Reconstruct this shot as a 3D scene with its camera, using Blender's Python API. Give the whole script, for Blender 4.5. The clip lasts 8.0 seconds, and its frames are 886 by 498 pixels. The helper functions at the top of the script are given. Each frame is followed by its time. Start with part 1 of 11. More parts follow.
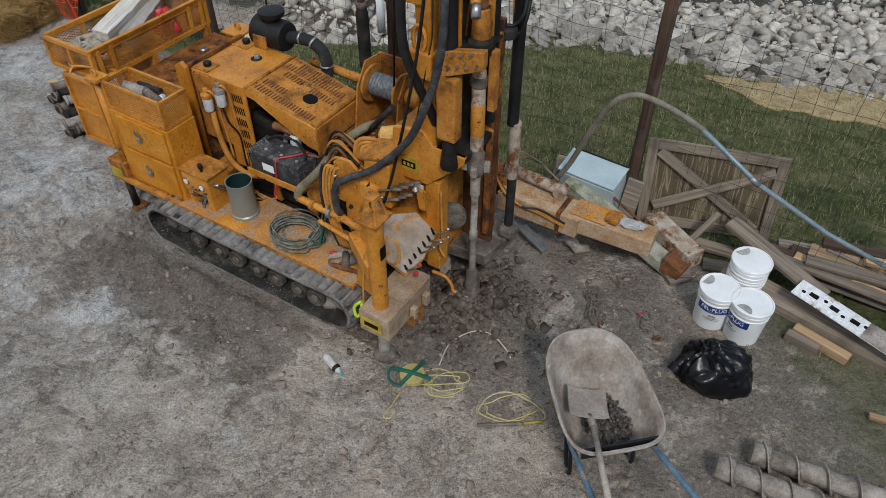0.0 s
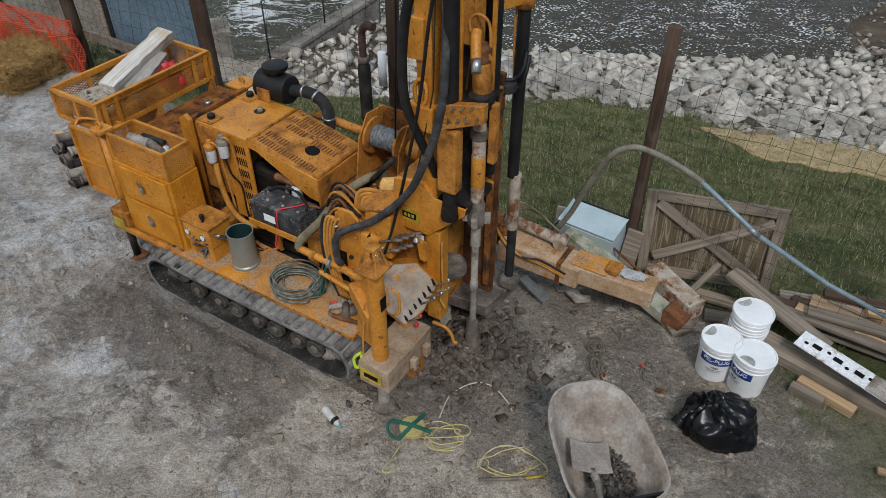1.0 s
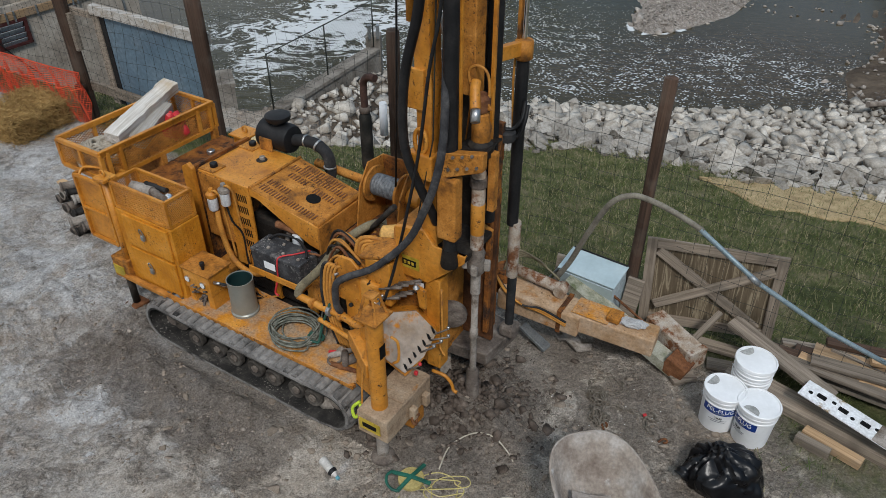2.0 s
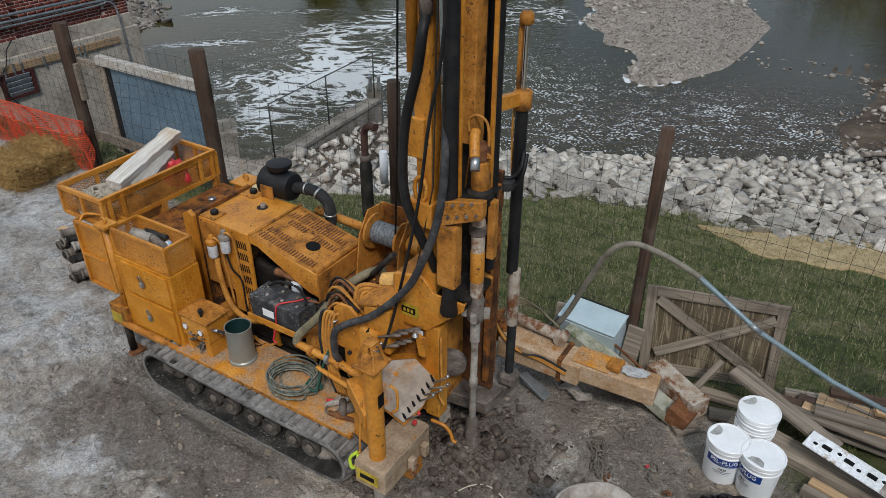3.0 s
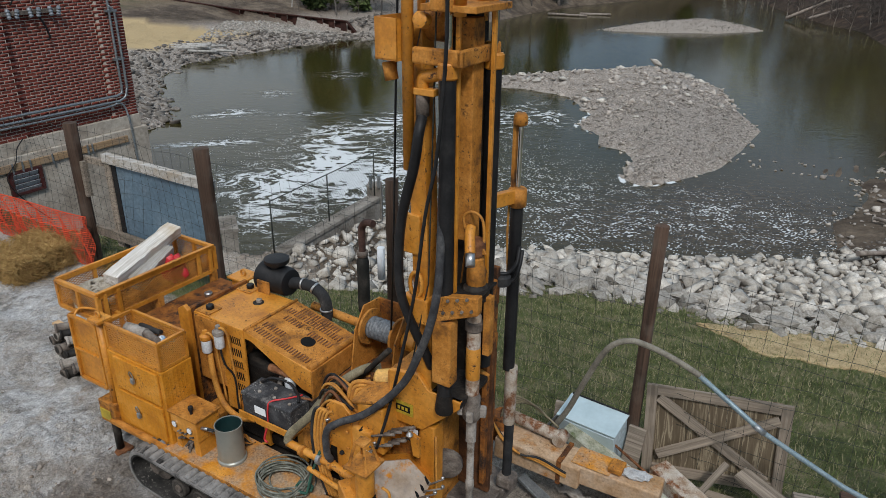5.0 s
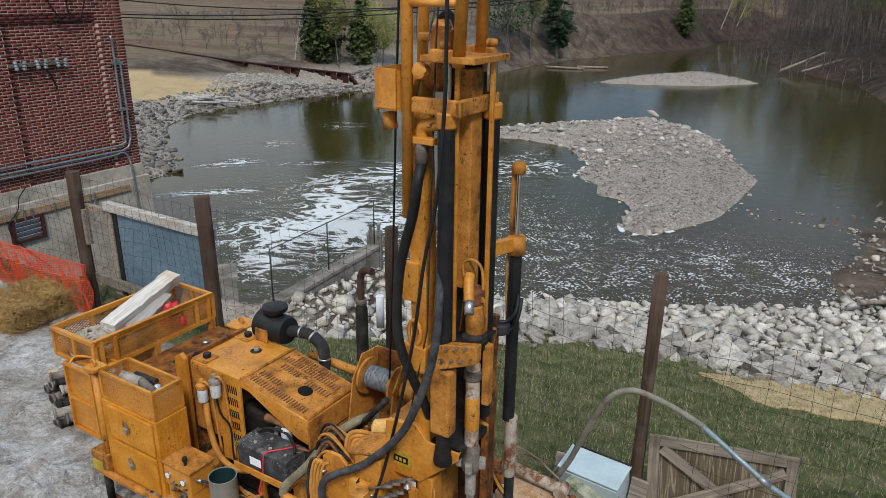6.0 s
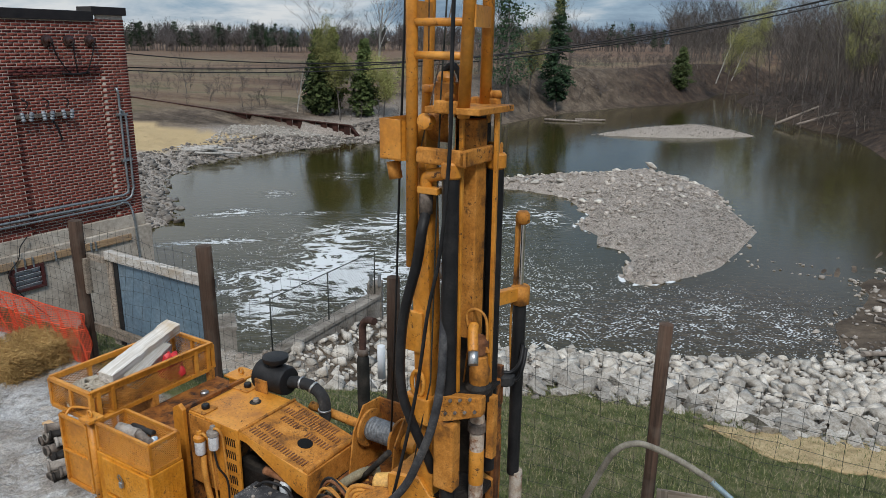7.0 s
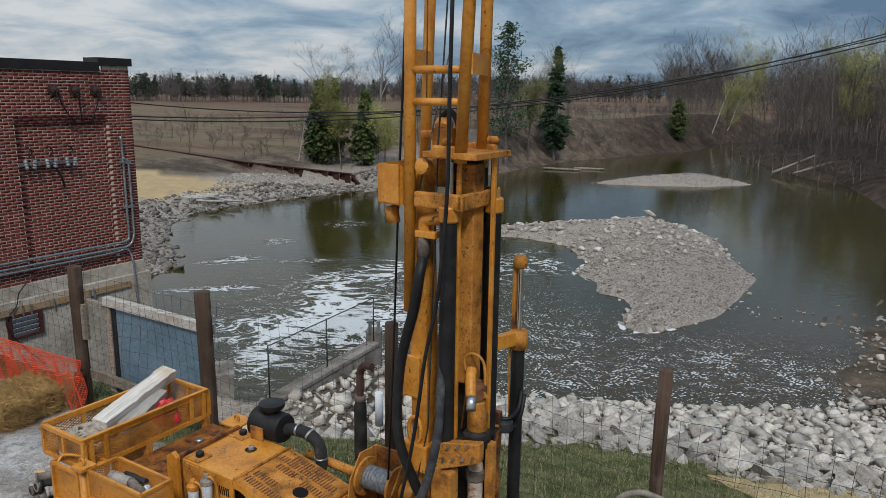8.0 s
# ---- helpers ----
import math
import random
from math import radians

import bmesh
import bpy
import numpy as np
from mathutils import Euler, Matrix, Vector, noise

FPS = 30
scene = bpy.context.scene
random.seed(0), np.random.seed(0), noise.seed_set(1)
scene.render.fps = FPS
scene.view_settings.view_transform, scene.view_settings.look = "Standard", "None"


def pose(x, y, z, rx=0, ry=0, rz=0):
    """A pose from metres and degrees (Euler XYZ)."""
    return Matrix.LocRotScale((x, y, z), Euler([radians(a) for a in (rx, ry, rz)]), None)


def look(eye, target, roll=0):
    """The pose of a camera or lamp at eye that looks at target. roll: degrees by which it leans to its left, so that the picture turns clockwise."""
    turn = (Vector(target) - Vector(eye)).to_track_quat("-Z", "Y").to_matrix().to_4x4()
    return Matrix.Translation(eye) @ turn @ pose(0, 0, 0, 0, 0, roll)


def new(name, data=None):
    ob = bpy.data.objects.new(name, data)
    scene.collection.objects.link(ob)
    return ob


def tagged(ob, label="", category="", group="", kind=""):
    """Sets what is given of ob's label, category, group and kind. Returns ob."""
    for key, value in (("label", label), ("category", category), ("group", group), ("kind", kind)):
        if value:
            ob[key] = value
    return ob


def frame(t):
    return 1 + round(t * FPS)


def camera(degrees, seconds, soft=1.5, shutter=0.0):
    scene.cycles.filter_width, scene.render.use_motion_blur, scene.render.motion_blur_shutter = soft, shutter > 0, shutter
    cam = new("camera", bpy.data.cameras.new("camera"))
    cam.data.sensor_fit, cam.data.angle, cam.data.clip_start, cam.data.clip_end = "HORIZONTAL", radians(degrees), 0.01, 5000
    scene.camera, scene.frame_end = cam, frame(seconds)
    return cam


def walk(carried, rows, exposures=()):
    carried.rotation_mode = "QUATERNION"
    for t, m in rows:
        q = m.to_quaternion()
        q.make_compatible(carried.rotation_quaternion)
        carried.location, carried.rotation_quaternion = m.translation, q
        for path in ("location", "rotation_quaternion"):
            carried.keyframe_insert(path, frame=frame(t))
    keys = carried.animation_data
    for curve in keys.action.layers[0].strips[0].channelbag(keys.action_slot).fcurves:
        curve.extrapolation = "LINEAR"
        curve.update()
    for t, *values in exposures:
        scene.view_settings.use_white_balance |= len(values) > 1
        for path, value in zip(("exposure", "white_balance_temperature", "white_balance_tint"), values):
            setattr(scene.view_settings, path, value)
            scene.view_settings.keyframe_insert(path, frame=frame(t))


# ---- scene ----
cam = camera(62.95, 8.0, soft=0.6)
PATH = [
    (0.0, pose(-0.004, -0.009, 4.424, 47.04, -0.00, -0.23)),
    (0.5, pose(-0.002, -0.008, 4.428, 48.99, -0.01, -0.21)),
    (1.0, pose(-0.010, 0.003, 4.433, 50.89, -0.06, -0.21)),
    (1.5, pose(0.002, -0.001, 4.429, 52.83, -0.02, -0.13)),
    (3.0, pose(-0.002, -0.002, 4.420, 58.56, -0.20, -0.07)),
    (3.5, pose(-0.002, -0.001, 4.419, 60.44, -0.31, -0.07)),
    (4.0, pose(0.014, 0.003, 4.414, 62.34, -0.32, -0.00)),
    (4.5, pose(0.020, 0.004, 4.411, 64.30, -0.40, 0.02)),
    (6.0, pose(0.030, 0.007, 4.399, 70.08, -0.55, 0.05)),
    (6.5, pose(0.015, 0.015, 4.395, 72.11, -0.60, 0.05)),
    (7.0, pose(0.004, 0.023, 4.388, 74.05, -0.67, 0.05)),
    (7.5, pose(0.002, 0.019, 4.377, 75.95, -0.70, 0.05)),
    (8.0, pose(0.018, 0.013, 4.367, 77.84, -0.72, 0.06)),
]
walk(cam, PATH, [(0.0, -0.32), (1.5, -0.28), (3.0, -0.24), (4.5, -0.20), (6.0, 0.06), (7.0, 0.02), (8.0, -0.17)])

# ---- light: a broken overcast sky, soft sun from behind the camera ----
SUN_ELEV, SUN_ROT = radians(48), radians(169)
world = bpy.data.worlds.new("sky")
scene.world = world
world.use_nodes = True
wn, wl = world.node_tree.nodes, world.node_tree.links
wn.clear()
w_out = wn.new("ShaderNodeOutputWorld")
w_bg = wn.new("ShaderNodeBackground")
w_sky = wn.new("ShaderNodeTexSky")
w_sky.sky_type, w_sky.sun_disc = "NISHITA", False
w_sky.sun_elevation, w_sky.sun_rotation = SUN_ELEV, SUN_ROT
w_co = wn.new("ShaderNodeTexCoord")
w_sep = wn.new("ShaderNodeSeparateXYZ")
wl.new(w_co.outputs["Generated"], w_sep.inputs[0])


def wmath(op, a, b=None, clamp=False):
    n = wn.new("ShaderNodeMath")
    n.operation, n.use_clamp = op, clamp
    for i, v in enumerate((a, b)):
        if v is None:
            continue
        if isinstance(v, (int, float)):
            n.inputs[i].default_value = v
        else:
            wl.new(v, n.inputs[i])
    return n.outputs[0]


# cloud sheet: directions projected on a plane overhead, so clouds flatten towards the horizon
w_h = wmath("ADD", wmath("MAXIMUM", w_sep.outputs[2], 0.0), 0.20)
w_cb = wn.new("ShaderNodeCombineXYZ")
wl.new(wmath("DIVIDE", w_sep.outputs[0], w_h), w_cb.inputs[0])
wl.new(wmath("DIVIDE", w_sep.outputs[1], w_h), w_cb.inputs[1])
w_noise = wn.new("ShaderNodeTexNoise")
w_noise.inputs["Scale"].default_value = 1.35
w_noise.inputs["Detail"].default_value = 9
w_noise.inputs["Roughness"].default_value = 0.58
w_noise.inputs["Distortion"].default_value = 0.35
wl.new(w_cb.outputs[0], w_noise.inputs["Vector"])
w_ramp = wn.new("ShaderNodeValToRGB")
w_ramp.color_ramp.elements[0].position, w_ramp.color_ramp.elements[0].color = 0.34, (0.15, 0.26, 0.42, 1)
w_ramp.color_ramp.elements[1].position, w_ramp.color_ramp.elements[1].color = 0.68, (0.98, 1.02, 1.06, 1)
w_mid = w_ramp.color_ramp.elements.new(0.50)
w_mid.color = (0.40, 0.56, 0.73, 1)
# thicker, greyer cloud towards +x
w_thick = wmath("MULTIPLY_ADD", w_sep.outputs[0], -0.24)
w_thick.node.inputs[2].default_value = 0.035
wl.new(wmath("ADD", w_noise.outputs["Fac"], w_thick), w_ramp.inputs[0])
w_scale = wn.new("ShaderNodeMix")
w_scale.data_type, w_scale.blend_type = "RGBA", "MULTIPLY"
w_scale.inputs["Factor"].default_value = 1.0
wl.new(w_ramp.outputs[0], w_scale.inputs["A"])
w_scale.inputs["B"].default_value = (8.5, 8.5, 8.5, 1)
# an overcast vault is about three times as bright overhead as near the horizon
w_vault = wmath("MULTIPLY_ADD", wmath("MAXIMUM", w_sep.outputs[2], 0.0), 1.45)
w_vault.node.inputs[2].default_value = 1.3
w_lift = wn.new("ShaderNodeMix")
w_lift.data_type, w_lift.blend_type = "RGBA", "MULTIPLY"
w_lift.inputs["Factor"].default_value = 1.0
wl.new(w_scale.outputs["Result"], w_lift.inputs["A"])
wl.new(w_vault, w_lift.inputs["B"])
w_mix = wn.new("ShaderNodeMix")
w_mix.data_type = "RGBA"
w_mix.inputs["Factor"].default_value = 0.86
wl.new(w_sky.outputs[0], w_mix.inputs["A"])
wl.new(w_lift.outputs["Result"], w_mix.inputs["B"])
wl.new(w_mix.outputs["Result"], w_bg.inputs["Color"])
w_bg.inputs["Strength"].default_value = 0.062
wl.new(w_bg.outputs[0], w_out.inputs[0])

sun_data = bpy.data.lights.new("sun", "SUN")
sun_data.energy, sun_data.angle, sun_data.color = 2.4, radians(11), (1.0, 0.975, 0.94)
sun = new("sun", sun_data)
sun.matrix_world = look((4, -20, 30), (0, 6, 0))

# ---- materials ----
def nodes_of(name):
    m = bpy.data.materials.new(name)
    m.use_nodes = True
    nt = m.node_tree
    return m, nt.nodes, nt.links, nt.nodes["Principled BSDF"]


def put(nodes, links, kind, ins=None, **props):
    n = nodes.new(kind)
    for k, v in props.items():
        if k == "blend":
            n.data_type, n.blend_type = "RGBA", v
        elif k == "op":
            n.operation = v
        elif k == "coloring":
            n.feature = v
        elif k == "clamped":
            n.use_clamp = v
    for k, v in (ins or {}).items():
        if isinstance(v, bpy.types.NodeSocket):
            links.new(v, n.inputs[k])
        else:
            n.inputs[k].default_value = v
    return n


def ramp(nodes, links, fac, stops):
    n = nodes.new("ShaderNodeValToRGB")
    e = n.color_ramp.elements
    while len(e) < len(stops):
        e.new(0.5)
    for el, (p, c) in zip(e, stops):
        el.position = p
        el.color = (*c, 1) if len(c) == 3 else c
    links.new(fac, n.inputs[0])
    return n.outputs[0]


def g3(v):
    return (v, v, v)


def surface(name, base, dark=None, light=None, scale=6.0, rough=0.7, metal=0.0, bump=0.25, bscale=60.0,
            spots=None, spot_scale=3.0, spot_edge=(0.58, 0.66), vary=0.0, stretch=(1, 1, 1), spec=None, bdist=0.01, grain=0.28, speck=0.0, speck_col=(0.05, 0.028, 0.016)):
    """A worn surface: base colour with two scales of variation, blotches of a second stuff, and fine relief."""
    m, n, l, b = nodes_of(name)
    co = put(n, l, "ShaderNodeTexCoord").outputs["Object"]
    info = put(n, l, "ShaderNodeObjectInfo")
    shift = put(n, l, "ShaderNodeVectorMath", {0: info.outputs["Random"], 1: (37.0, 53.0, 71.0)}, op="MULTIPLY")
    mp = put(n, l, "ShaderNodeMapping", {"Vector": co, "Scale": stretch, "Location": shift.outputs[0]}).outputs[0]
    dark = dark or tuple(c * 0.6 for c in base)
    light = light or tuple(min(1, c * 1.3) for c in base)
    n1 = put(n, l, "ShaderNodeTexNoise", {"Vector": mp, "Scale": scale, "Detail": 8.0, "Roughness": 0.62}).outputs["Fac"]
    col = ramp(n, l, n1, [(0.3, dark), (0.5, base), (0.72, light)])
    n2 = put(n, l, "ShaderNodeTexNoise", {"Vector": mp, "Scale": scale * 9, "Detail": 4.0}).outputs["Fac"]
    fine = ramp(n, l, n2, [(0.3, g3(1 - grain)), (0.7, g3(1 + grain * 0.6))])
    col = put(n, l, "ShaderNodeMix", {"Factor": 0.8, "A": col, "B": fine}, blend="MULTIPLY").outputs["Result"]
    rgh = put(n, l, "ShaderNodeMapRange", {"Value": n1, "To Min": rough - 0.12, "To Max": min(1, rough + 0.12)}).outputs[0]
    met = metal
    if spots:
        n3 = put(n, l, "ShaderNodeTexNoise", {"Vector": mp, "Scale": spot_scale, "Detail": 10.0, "Roughness": 0.7}).outputs["Fac"]
        k = ramp(n, l, n3, [(spot_edge[0], g3(0)), (spot_edge[1], g3(1))])
        sc = ramp(n, l, n2, [(0.35, tuple(c * 0.6 for c in spots)), (0.65, spots)])
        col = put(n, l, "ShaderNodeMix", {"Factor": k, "A": col, "B": sc}, blend="MIX").outputs["Result"]
        rgh = put(n, l, "ShaderNodeMix", {"Factor": k, "A": rgh, "B": 0.92}).outputs[0]
        if metal:
            met = put(n, l, "ShaderNodeMapRange", {"Value": k, "To Min": metal, "To Max": 0.0}).outputs[0]
    if speck:
        ns = put(n, l, "ShaderNodeTexNoise", {"Vector": mp, "Scale": 46.0, "Detail": 6.0, "Roughness": 0.75}).outputs["Fac"]
        nb2 = put(n, l, "ShaderNodeTexNoise", {"Vector": mp, "Scale": 3.1, "Detail": 3.0}).outputs["Fac"]
        th = put(n, l, "ShaderNodeMath", {0: ns, 1: put(n, l, "ShaderNodeMapRange", {"Value": nb2, "From Min": 0.3, "From Max": 0.7, "To Min": -speck, "To Max": speck}).outputs[0]}, op="ADD").outputs[0]
        sk_ = ramp(n, l, th, [(0.60, g3(0)), (0.66, g3(0.9))])
        col = put(n, l, "ShaderNodeMix", {"Factor": sk_, "A": col, "B": (*speck_col, 1)}, blend="MIX").outputs["Result"]
    if vary:
        f = put(n, l, "ShaderNodeMapRange", {"Value": info.outputs["Random"], "To Min": 1 - vary, "To Max": 1 + vary}).outputs[0]
        isl = put(n, l, "ShaderNodeNewGeometry").outputs["Random Per Island"]
        f2 = put(n, l, "ShaderNodeMapRange", {"Value": isl, "To Min": 1 - vary, "To Max": 1 + vary}).outputs[0]
        f = put(n, l, "ShaderNodeMath", {0: f, 1: f2}, op="MULTIPLY").outputs[0]
        col = put(n, l, "ShaderNodeMix", {"Factor": 1.0, "A": col, "B": f}, blend="MULTIPLY").outputs["Result"]
    l.new(col, b.inputs["Base Color"])
    l.new(rgh, b.inputs["Roughness"])
    if isinstance(met, float) or isinstance(met, int):
        b.inputs["Metallic"].default_value = met
    else:
        l.new(met, b.inputs["Metallic"])
    b.inputs["Specular IOR Level"].default_value = spec if spec is not None else (0.5 if rough < 0.6 else 0.22)
    nb = put(n, l, "ShaderNodeTexNoise", {"Vector": mp, "Scale": bscale, "Detail": 5.0}).outputs["Fac"]
    bp = put(n, l, "ShaderNodeBump", {"Height": nb, "Strength": bump, "Distance": bdist})
    l.new(bp.outputs[0], b.inputs["Normal"])
    return m


def timber(name, base, dark, across=40.0, stain=(0.12, 0.1, 0.08), rough=0.85):
    """Weathered wood, its grain along the local x axis."""
    m, n, l, b = nodes_of(name)
    co = put(n, l, "ShaderNodeTexCoord").outputs["Object"]
    rnd = put(n, l, "ShaderNodeObjectInfo").outputs["Random"]
    shift = put(n, l, "ShaderNodeVectorMath", {0: rnd, 1: (17.0, 23.0, 31.0)}, op="MULTIPLY").outputs[0]
    mp = put(n, l, "ShaderNodeMapping", {"Vector": co, "Scale": (1.2, across, across), "Location": shift}).outputs[0]
    g = put(n, l, "ShaderNodeTexNoise", {"Vector": mp, "Scale": 1.0, "Detail": 8.0, "Roughness": 0.65, "Distortion": 0.6}).outputs["Fac"]
    col = ramp(n, l, g, [(0.3, dark), (0.55, base), (0.75, tuple(min(1, c * 1.35) for c in base))])
    big = put(n, l, "ShaderNodeTexNoise", {"Vector": co, "Scale": 4.0, "Detail": 6.0}).outputs["Fac"]
    k = ramp(n, l, big, [(0.5, g3(0)), (0.75, g3(0.75))])
    col = put(n, l, "ShaderNodeMix", {"Factor": k, "A": col, "B": (*stain, 1)}, blend="MIX").outputs["Result"]
    f = put(n, l, "ShaderNodeMapRange", {"Value": rnd, "To Min": 0.75, "To Max": 1.25}).outputs[0]
    col = put(n, l, "ShaderNodeMix", {"Factor": 1.0, "A": col, "B": f}, blend="MULTIPLY").outputs["Result"]
    l.new(col, b.inputs["Base Color"])
    b.inputs["Roughness"].default_value = rough
    b.inputs["Specular IOR Level"].default_value = 0.2
    bp = put(n, l, "ShaderNodeBump", {"Height": g, "Strength": 0.5, "Distance": 0.006})
    l.new(bp.outputs[0], b.inputs["Normal"])
    return m


ORANGE = surface("orange_paint", (0.54, 0.214, 0.022), (0.35, 0.125, 0.014), (0.62, 0.285, 0.05), 4, 0.48, 0, 0.12, 90,
                 spots=(0.06, 0.028, 0.014), spot_scale=13.0, spot_edge=(0.63, 0.68), grain=0.2, speck=0.06)
ORANGE_DIRTY = surface("orange_paint_muddy", (0.42, 0.168, 0.028), (0.10, 0.046, 0.018), (0.56, 0.255, 0.06), 8, 0.7, 0, 0.3, 70,
                       spots=(0.055, 0.032, 0.02), spot_scale=10.0, spot_edge=(0.61, 0.68), speck=0.09)
ORANGE_RUST = surface("rusty_orange_steel", (0.22, 0.078, 0.018), (0.07, 0.028, 0.013), (0.4, 0.155, 0.03), 7, 0.8, 0, 0.35, 70,
                      spots=(0.05, 0.03, 0.022), spot_scale=6.0, spot_edge=(0.50, 0.60), speck=0.12)
RUST = surface("rust", (0.17, 0.07, 0.03), (0.07, 0.03, 0.02), (0.3, 0.14, 0.07), 10, 0.9, 0, 0.5, 80)
RUST_PALE = surface("rust_pale_paint", (0.40, 0.33, 0.26), (0.22, 0.12, 0.06), (0.52, 0.48, 0.43), 9, 0.8, 0, 0.4, 70,
                    spots=(0.22, 0.09, 0.04), spot_scale=8.0, spot_edge=(0.5, 0.6))
BLACK = surface("black_rubber", (0.012, 0.012, 0.013), (0.007, 0.007, 0.008), (0.024, 0.023, 0.023), 8, 0.5, 0, 0.15, 120, spec=0.25)
BLACK_DUSTY = surface("dusty_black_rubber", (0.026, 0.026, 0.027), (0.013, 0.013, 0.013), (0.075, 0.07, 0.066), 6, 0.75, 0, 0.2, 90,
                      spots=(0.15, 0.135, 0.12), spot_scale=6.0, spot_edge=(0.58, 0.75))
TRACK = surface("dusty_track_rubber", (0.20, 0.19, 0.18), (0.06, 0.056, 0.053), (0.30, 0.285, 0.27), 4, 0.9, 0, 0.3, 60,
                spots=(0.035, 0.033, 0.032), spot_scale=2.2, spot_edge=(0.53, 0.62))
STEEL = surface("steel", (0.45, 0.45, 0.45), (0.25, 0.24, 0.23), (0.6, 0.6, 0.6), 9, 0.4, 0.9, 0.15, 90,
                spots=(0.2, 0.16, 0.12), spot_scale=7.0, spot_edge=(0.6, 0.72))
CHROME = surface("chrome", (0.7, 0.7, 0.7), (0.5, 0.5, 0.5), (0.8, 0.8, 0.8), 9, 0.2, 1.0, 0.03, 60)
GALV = surface("galvanised_steel", (0.33, 0.35, 0.36), (0.22, 0.23, 0.24), (0.42, 0.44, 0.45), 14, 0.45, 0.75, 0.1, 60)
IRON = surface("dirty_iron", (0.16, 0.13, 0.11), (0.07, 0.06, 0.05), (0.3, 0.26, 0.22), 9, 0.8, 0.3, 0.4, 70,
               spots=(0.33, 0.29, 0.25), spot_scale=6.0, spot_edge=(0.55, 0.7))
MUDDY = surface("muddy_steel", (0.30, 0.265, 0.23), (0.14, 0.115, 0.095), (0.43, 0.39, 0.35), 8, 0.9, 0, 0.5, 50,
                spots=(0.13, 0.09, 0.06), spot_scale=5.0, spot_edge=(0.55, 0.68))
PLASTIC = surface("white_plastic", (0.80, 0.81, 0.82), (0.72, 0.73, 0.73), (0.86, 0.87, 0.88), 3, 0.38, 0, 0.02, 60,
                  spots=(0.6, 0.57, 0.53), spot_scale=5.0, spot_edge=(0.68, 0.85), grain=0.04)
OLDWOOD = timber("weathered_timber", (0.30, 0.245, 0.19), (0.12, 0.092, 0.07))
POSTWOOD = timber("dark_post_timber", (0.085, 0.052, 0.036), (0.03, 0.02, 0.015), 30, (0.13, 0.105, 0.085))
GREYWOOD = timber("grey_timber", (0.26, 0.215, 0.17), (0.10, 0.078, 0.06), 45)
PALEWOOD = timber("pale_timber", (0.45, 0.30, 0.17), (0.26, 0.16, 0.09), 40, (0.33, 0.26, 0.2))
WHITEWOOD = timber("white_dusted_timber", (0.52, 0.49, 0.45), (0.28, 0.24, 0.19), 30, (0.36, 0.27, 0.17))
CONCRETE = surface("concrete", (0.36, 0.345, 0.315), (0.24, 0.225, 0.2), (0.43, 0.415, 0.385), 1.6, 0.9, 0, 0.3, 40,
                   spots=(0.2, 0.18, 0.155), spot_scale=0.9, spot_edge=(0.52, 0.72))

# ---- building helpers ----
def mesh_of(bm, name):
    me = bpy.data.meshes.new(name)
    bm.to_mesh(me)
    bm.free()
    return me


def part(name, bm, material, parent=None, label="", smooth=False):
    """One bmesh as one mesh object, under its thing or part."""
    me = mesh_of(bm, name)
    if smooth:
        me.shade_smooth()
        me.set_sharp_from_angle(angle=radians(38))
    me.materials.append(material)
    ob = new(name, me)
    if parent:
        ob.parent = parent
    if label:
        ob["label"] = label
    return ob


def thing(name, label, category, m=None, group="", kind=""):
    ob = new(name)
    ob.empty_display_size = 0.1
    if m is not None:
        ob.matrix_basis = m
    return tagged(ob, label, category, group, kind)


def box(bm, lo, hi, bevel=0.0, m=None):
    c = [(a + b) / 2 for a, b in zip(lo, hi)]
    s = [abs(b - a) for a, b in zip(lo, hi)]
    mat_ = Matrix.LocRotScale(c, None, s)
    if m is not None:
        mat_ = m @ mat_
    r = bmesh.ops.create_cube(bm, size=1.0, matrix=mat_)
    if bevel:
        es = list({e for v in r["verts"] for e in v.link_edges})
        bmesh.ops.bevel(bm, geom=es, offset=bevel, segments=2, profile=0.5, affect="EDGES")
    return bm


def B(lo, hi, bevel=0.0, m=None):
    return box(bmesh.new(), lo, hi, bevel, m)


def bar(bm, p, q, w, h=None, up=(0, 0, 1), bevel=0.0):
    """A square bar from p to q, w wide and h high."""
    p, q = Vector(p), Vector(q)
    h = h or w
    d = q - p
    x = d.normalized()
    u = Vector(up)
    if abs(x.dot(u)) > 0.98:
        u = Vector((0, 1, 0))
    y = u.cross(x).normalized()
    z = x.cross(y)
    m = Matrix((x, y, z)).transposed().to_4x4()
    m.translation = (p + q) / 2
    return box(bm, (-d.length / 2, -w / 2, -h / 2), (d.length / 2, w / 2, h / 2), bevel, m)


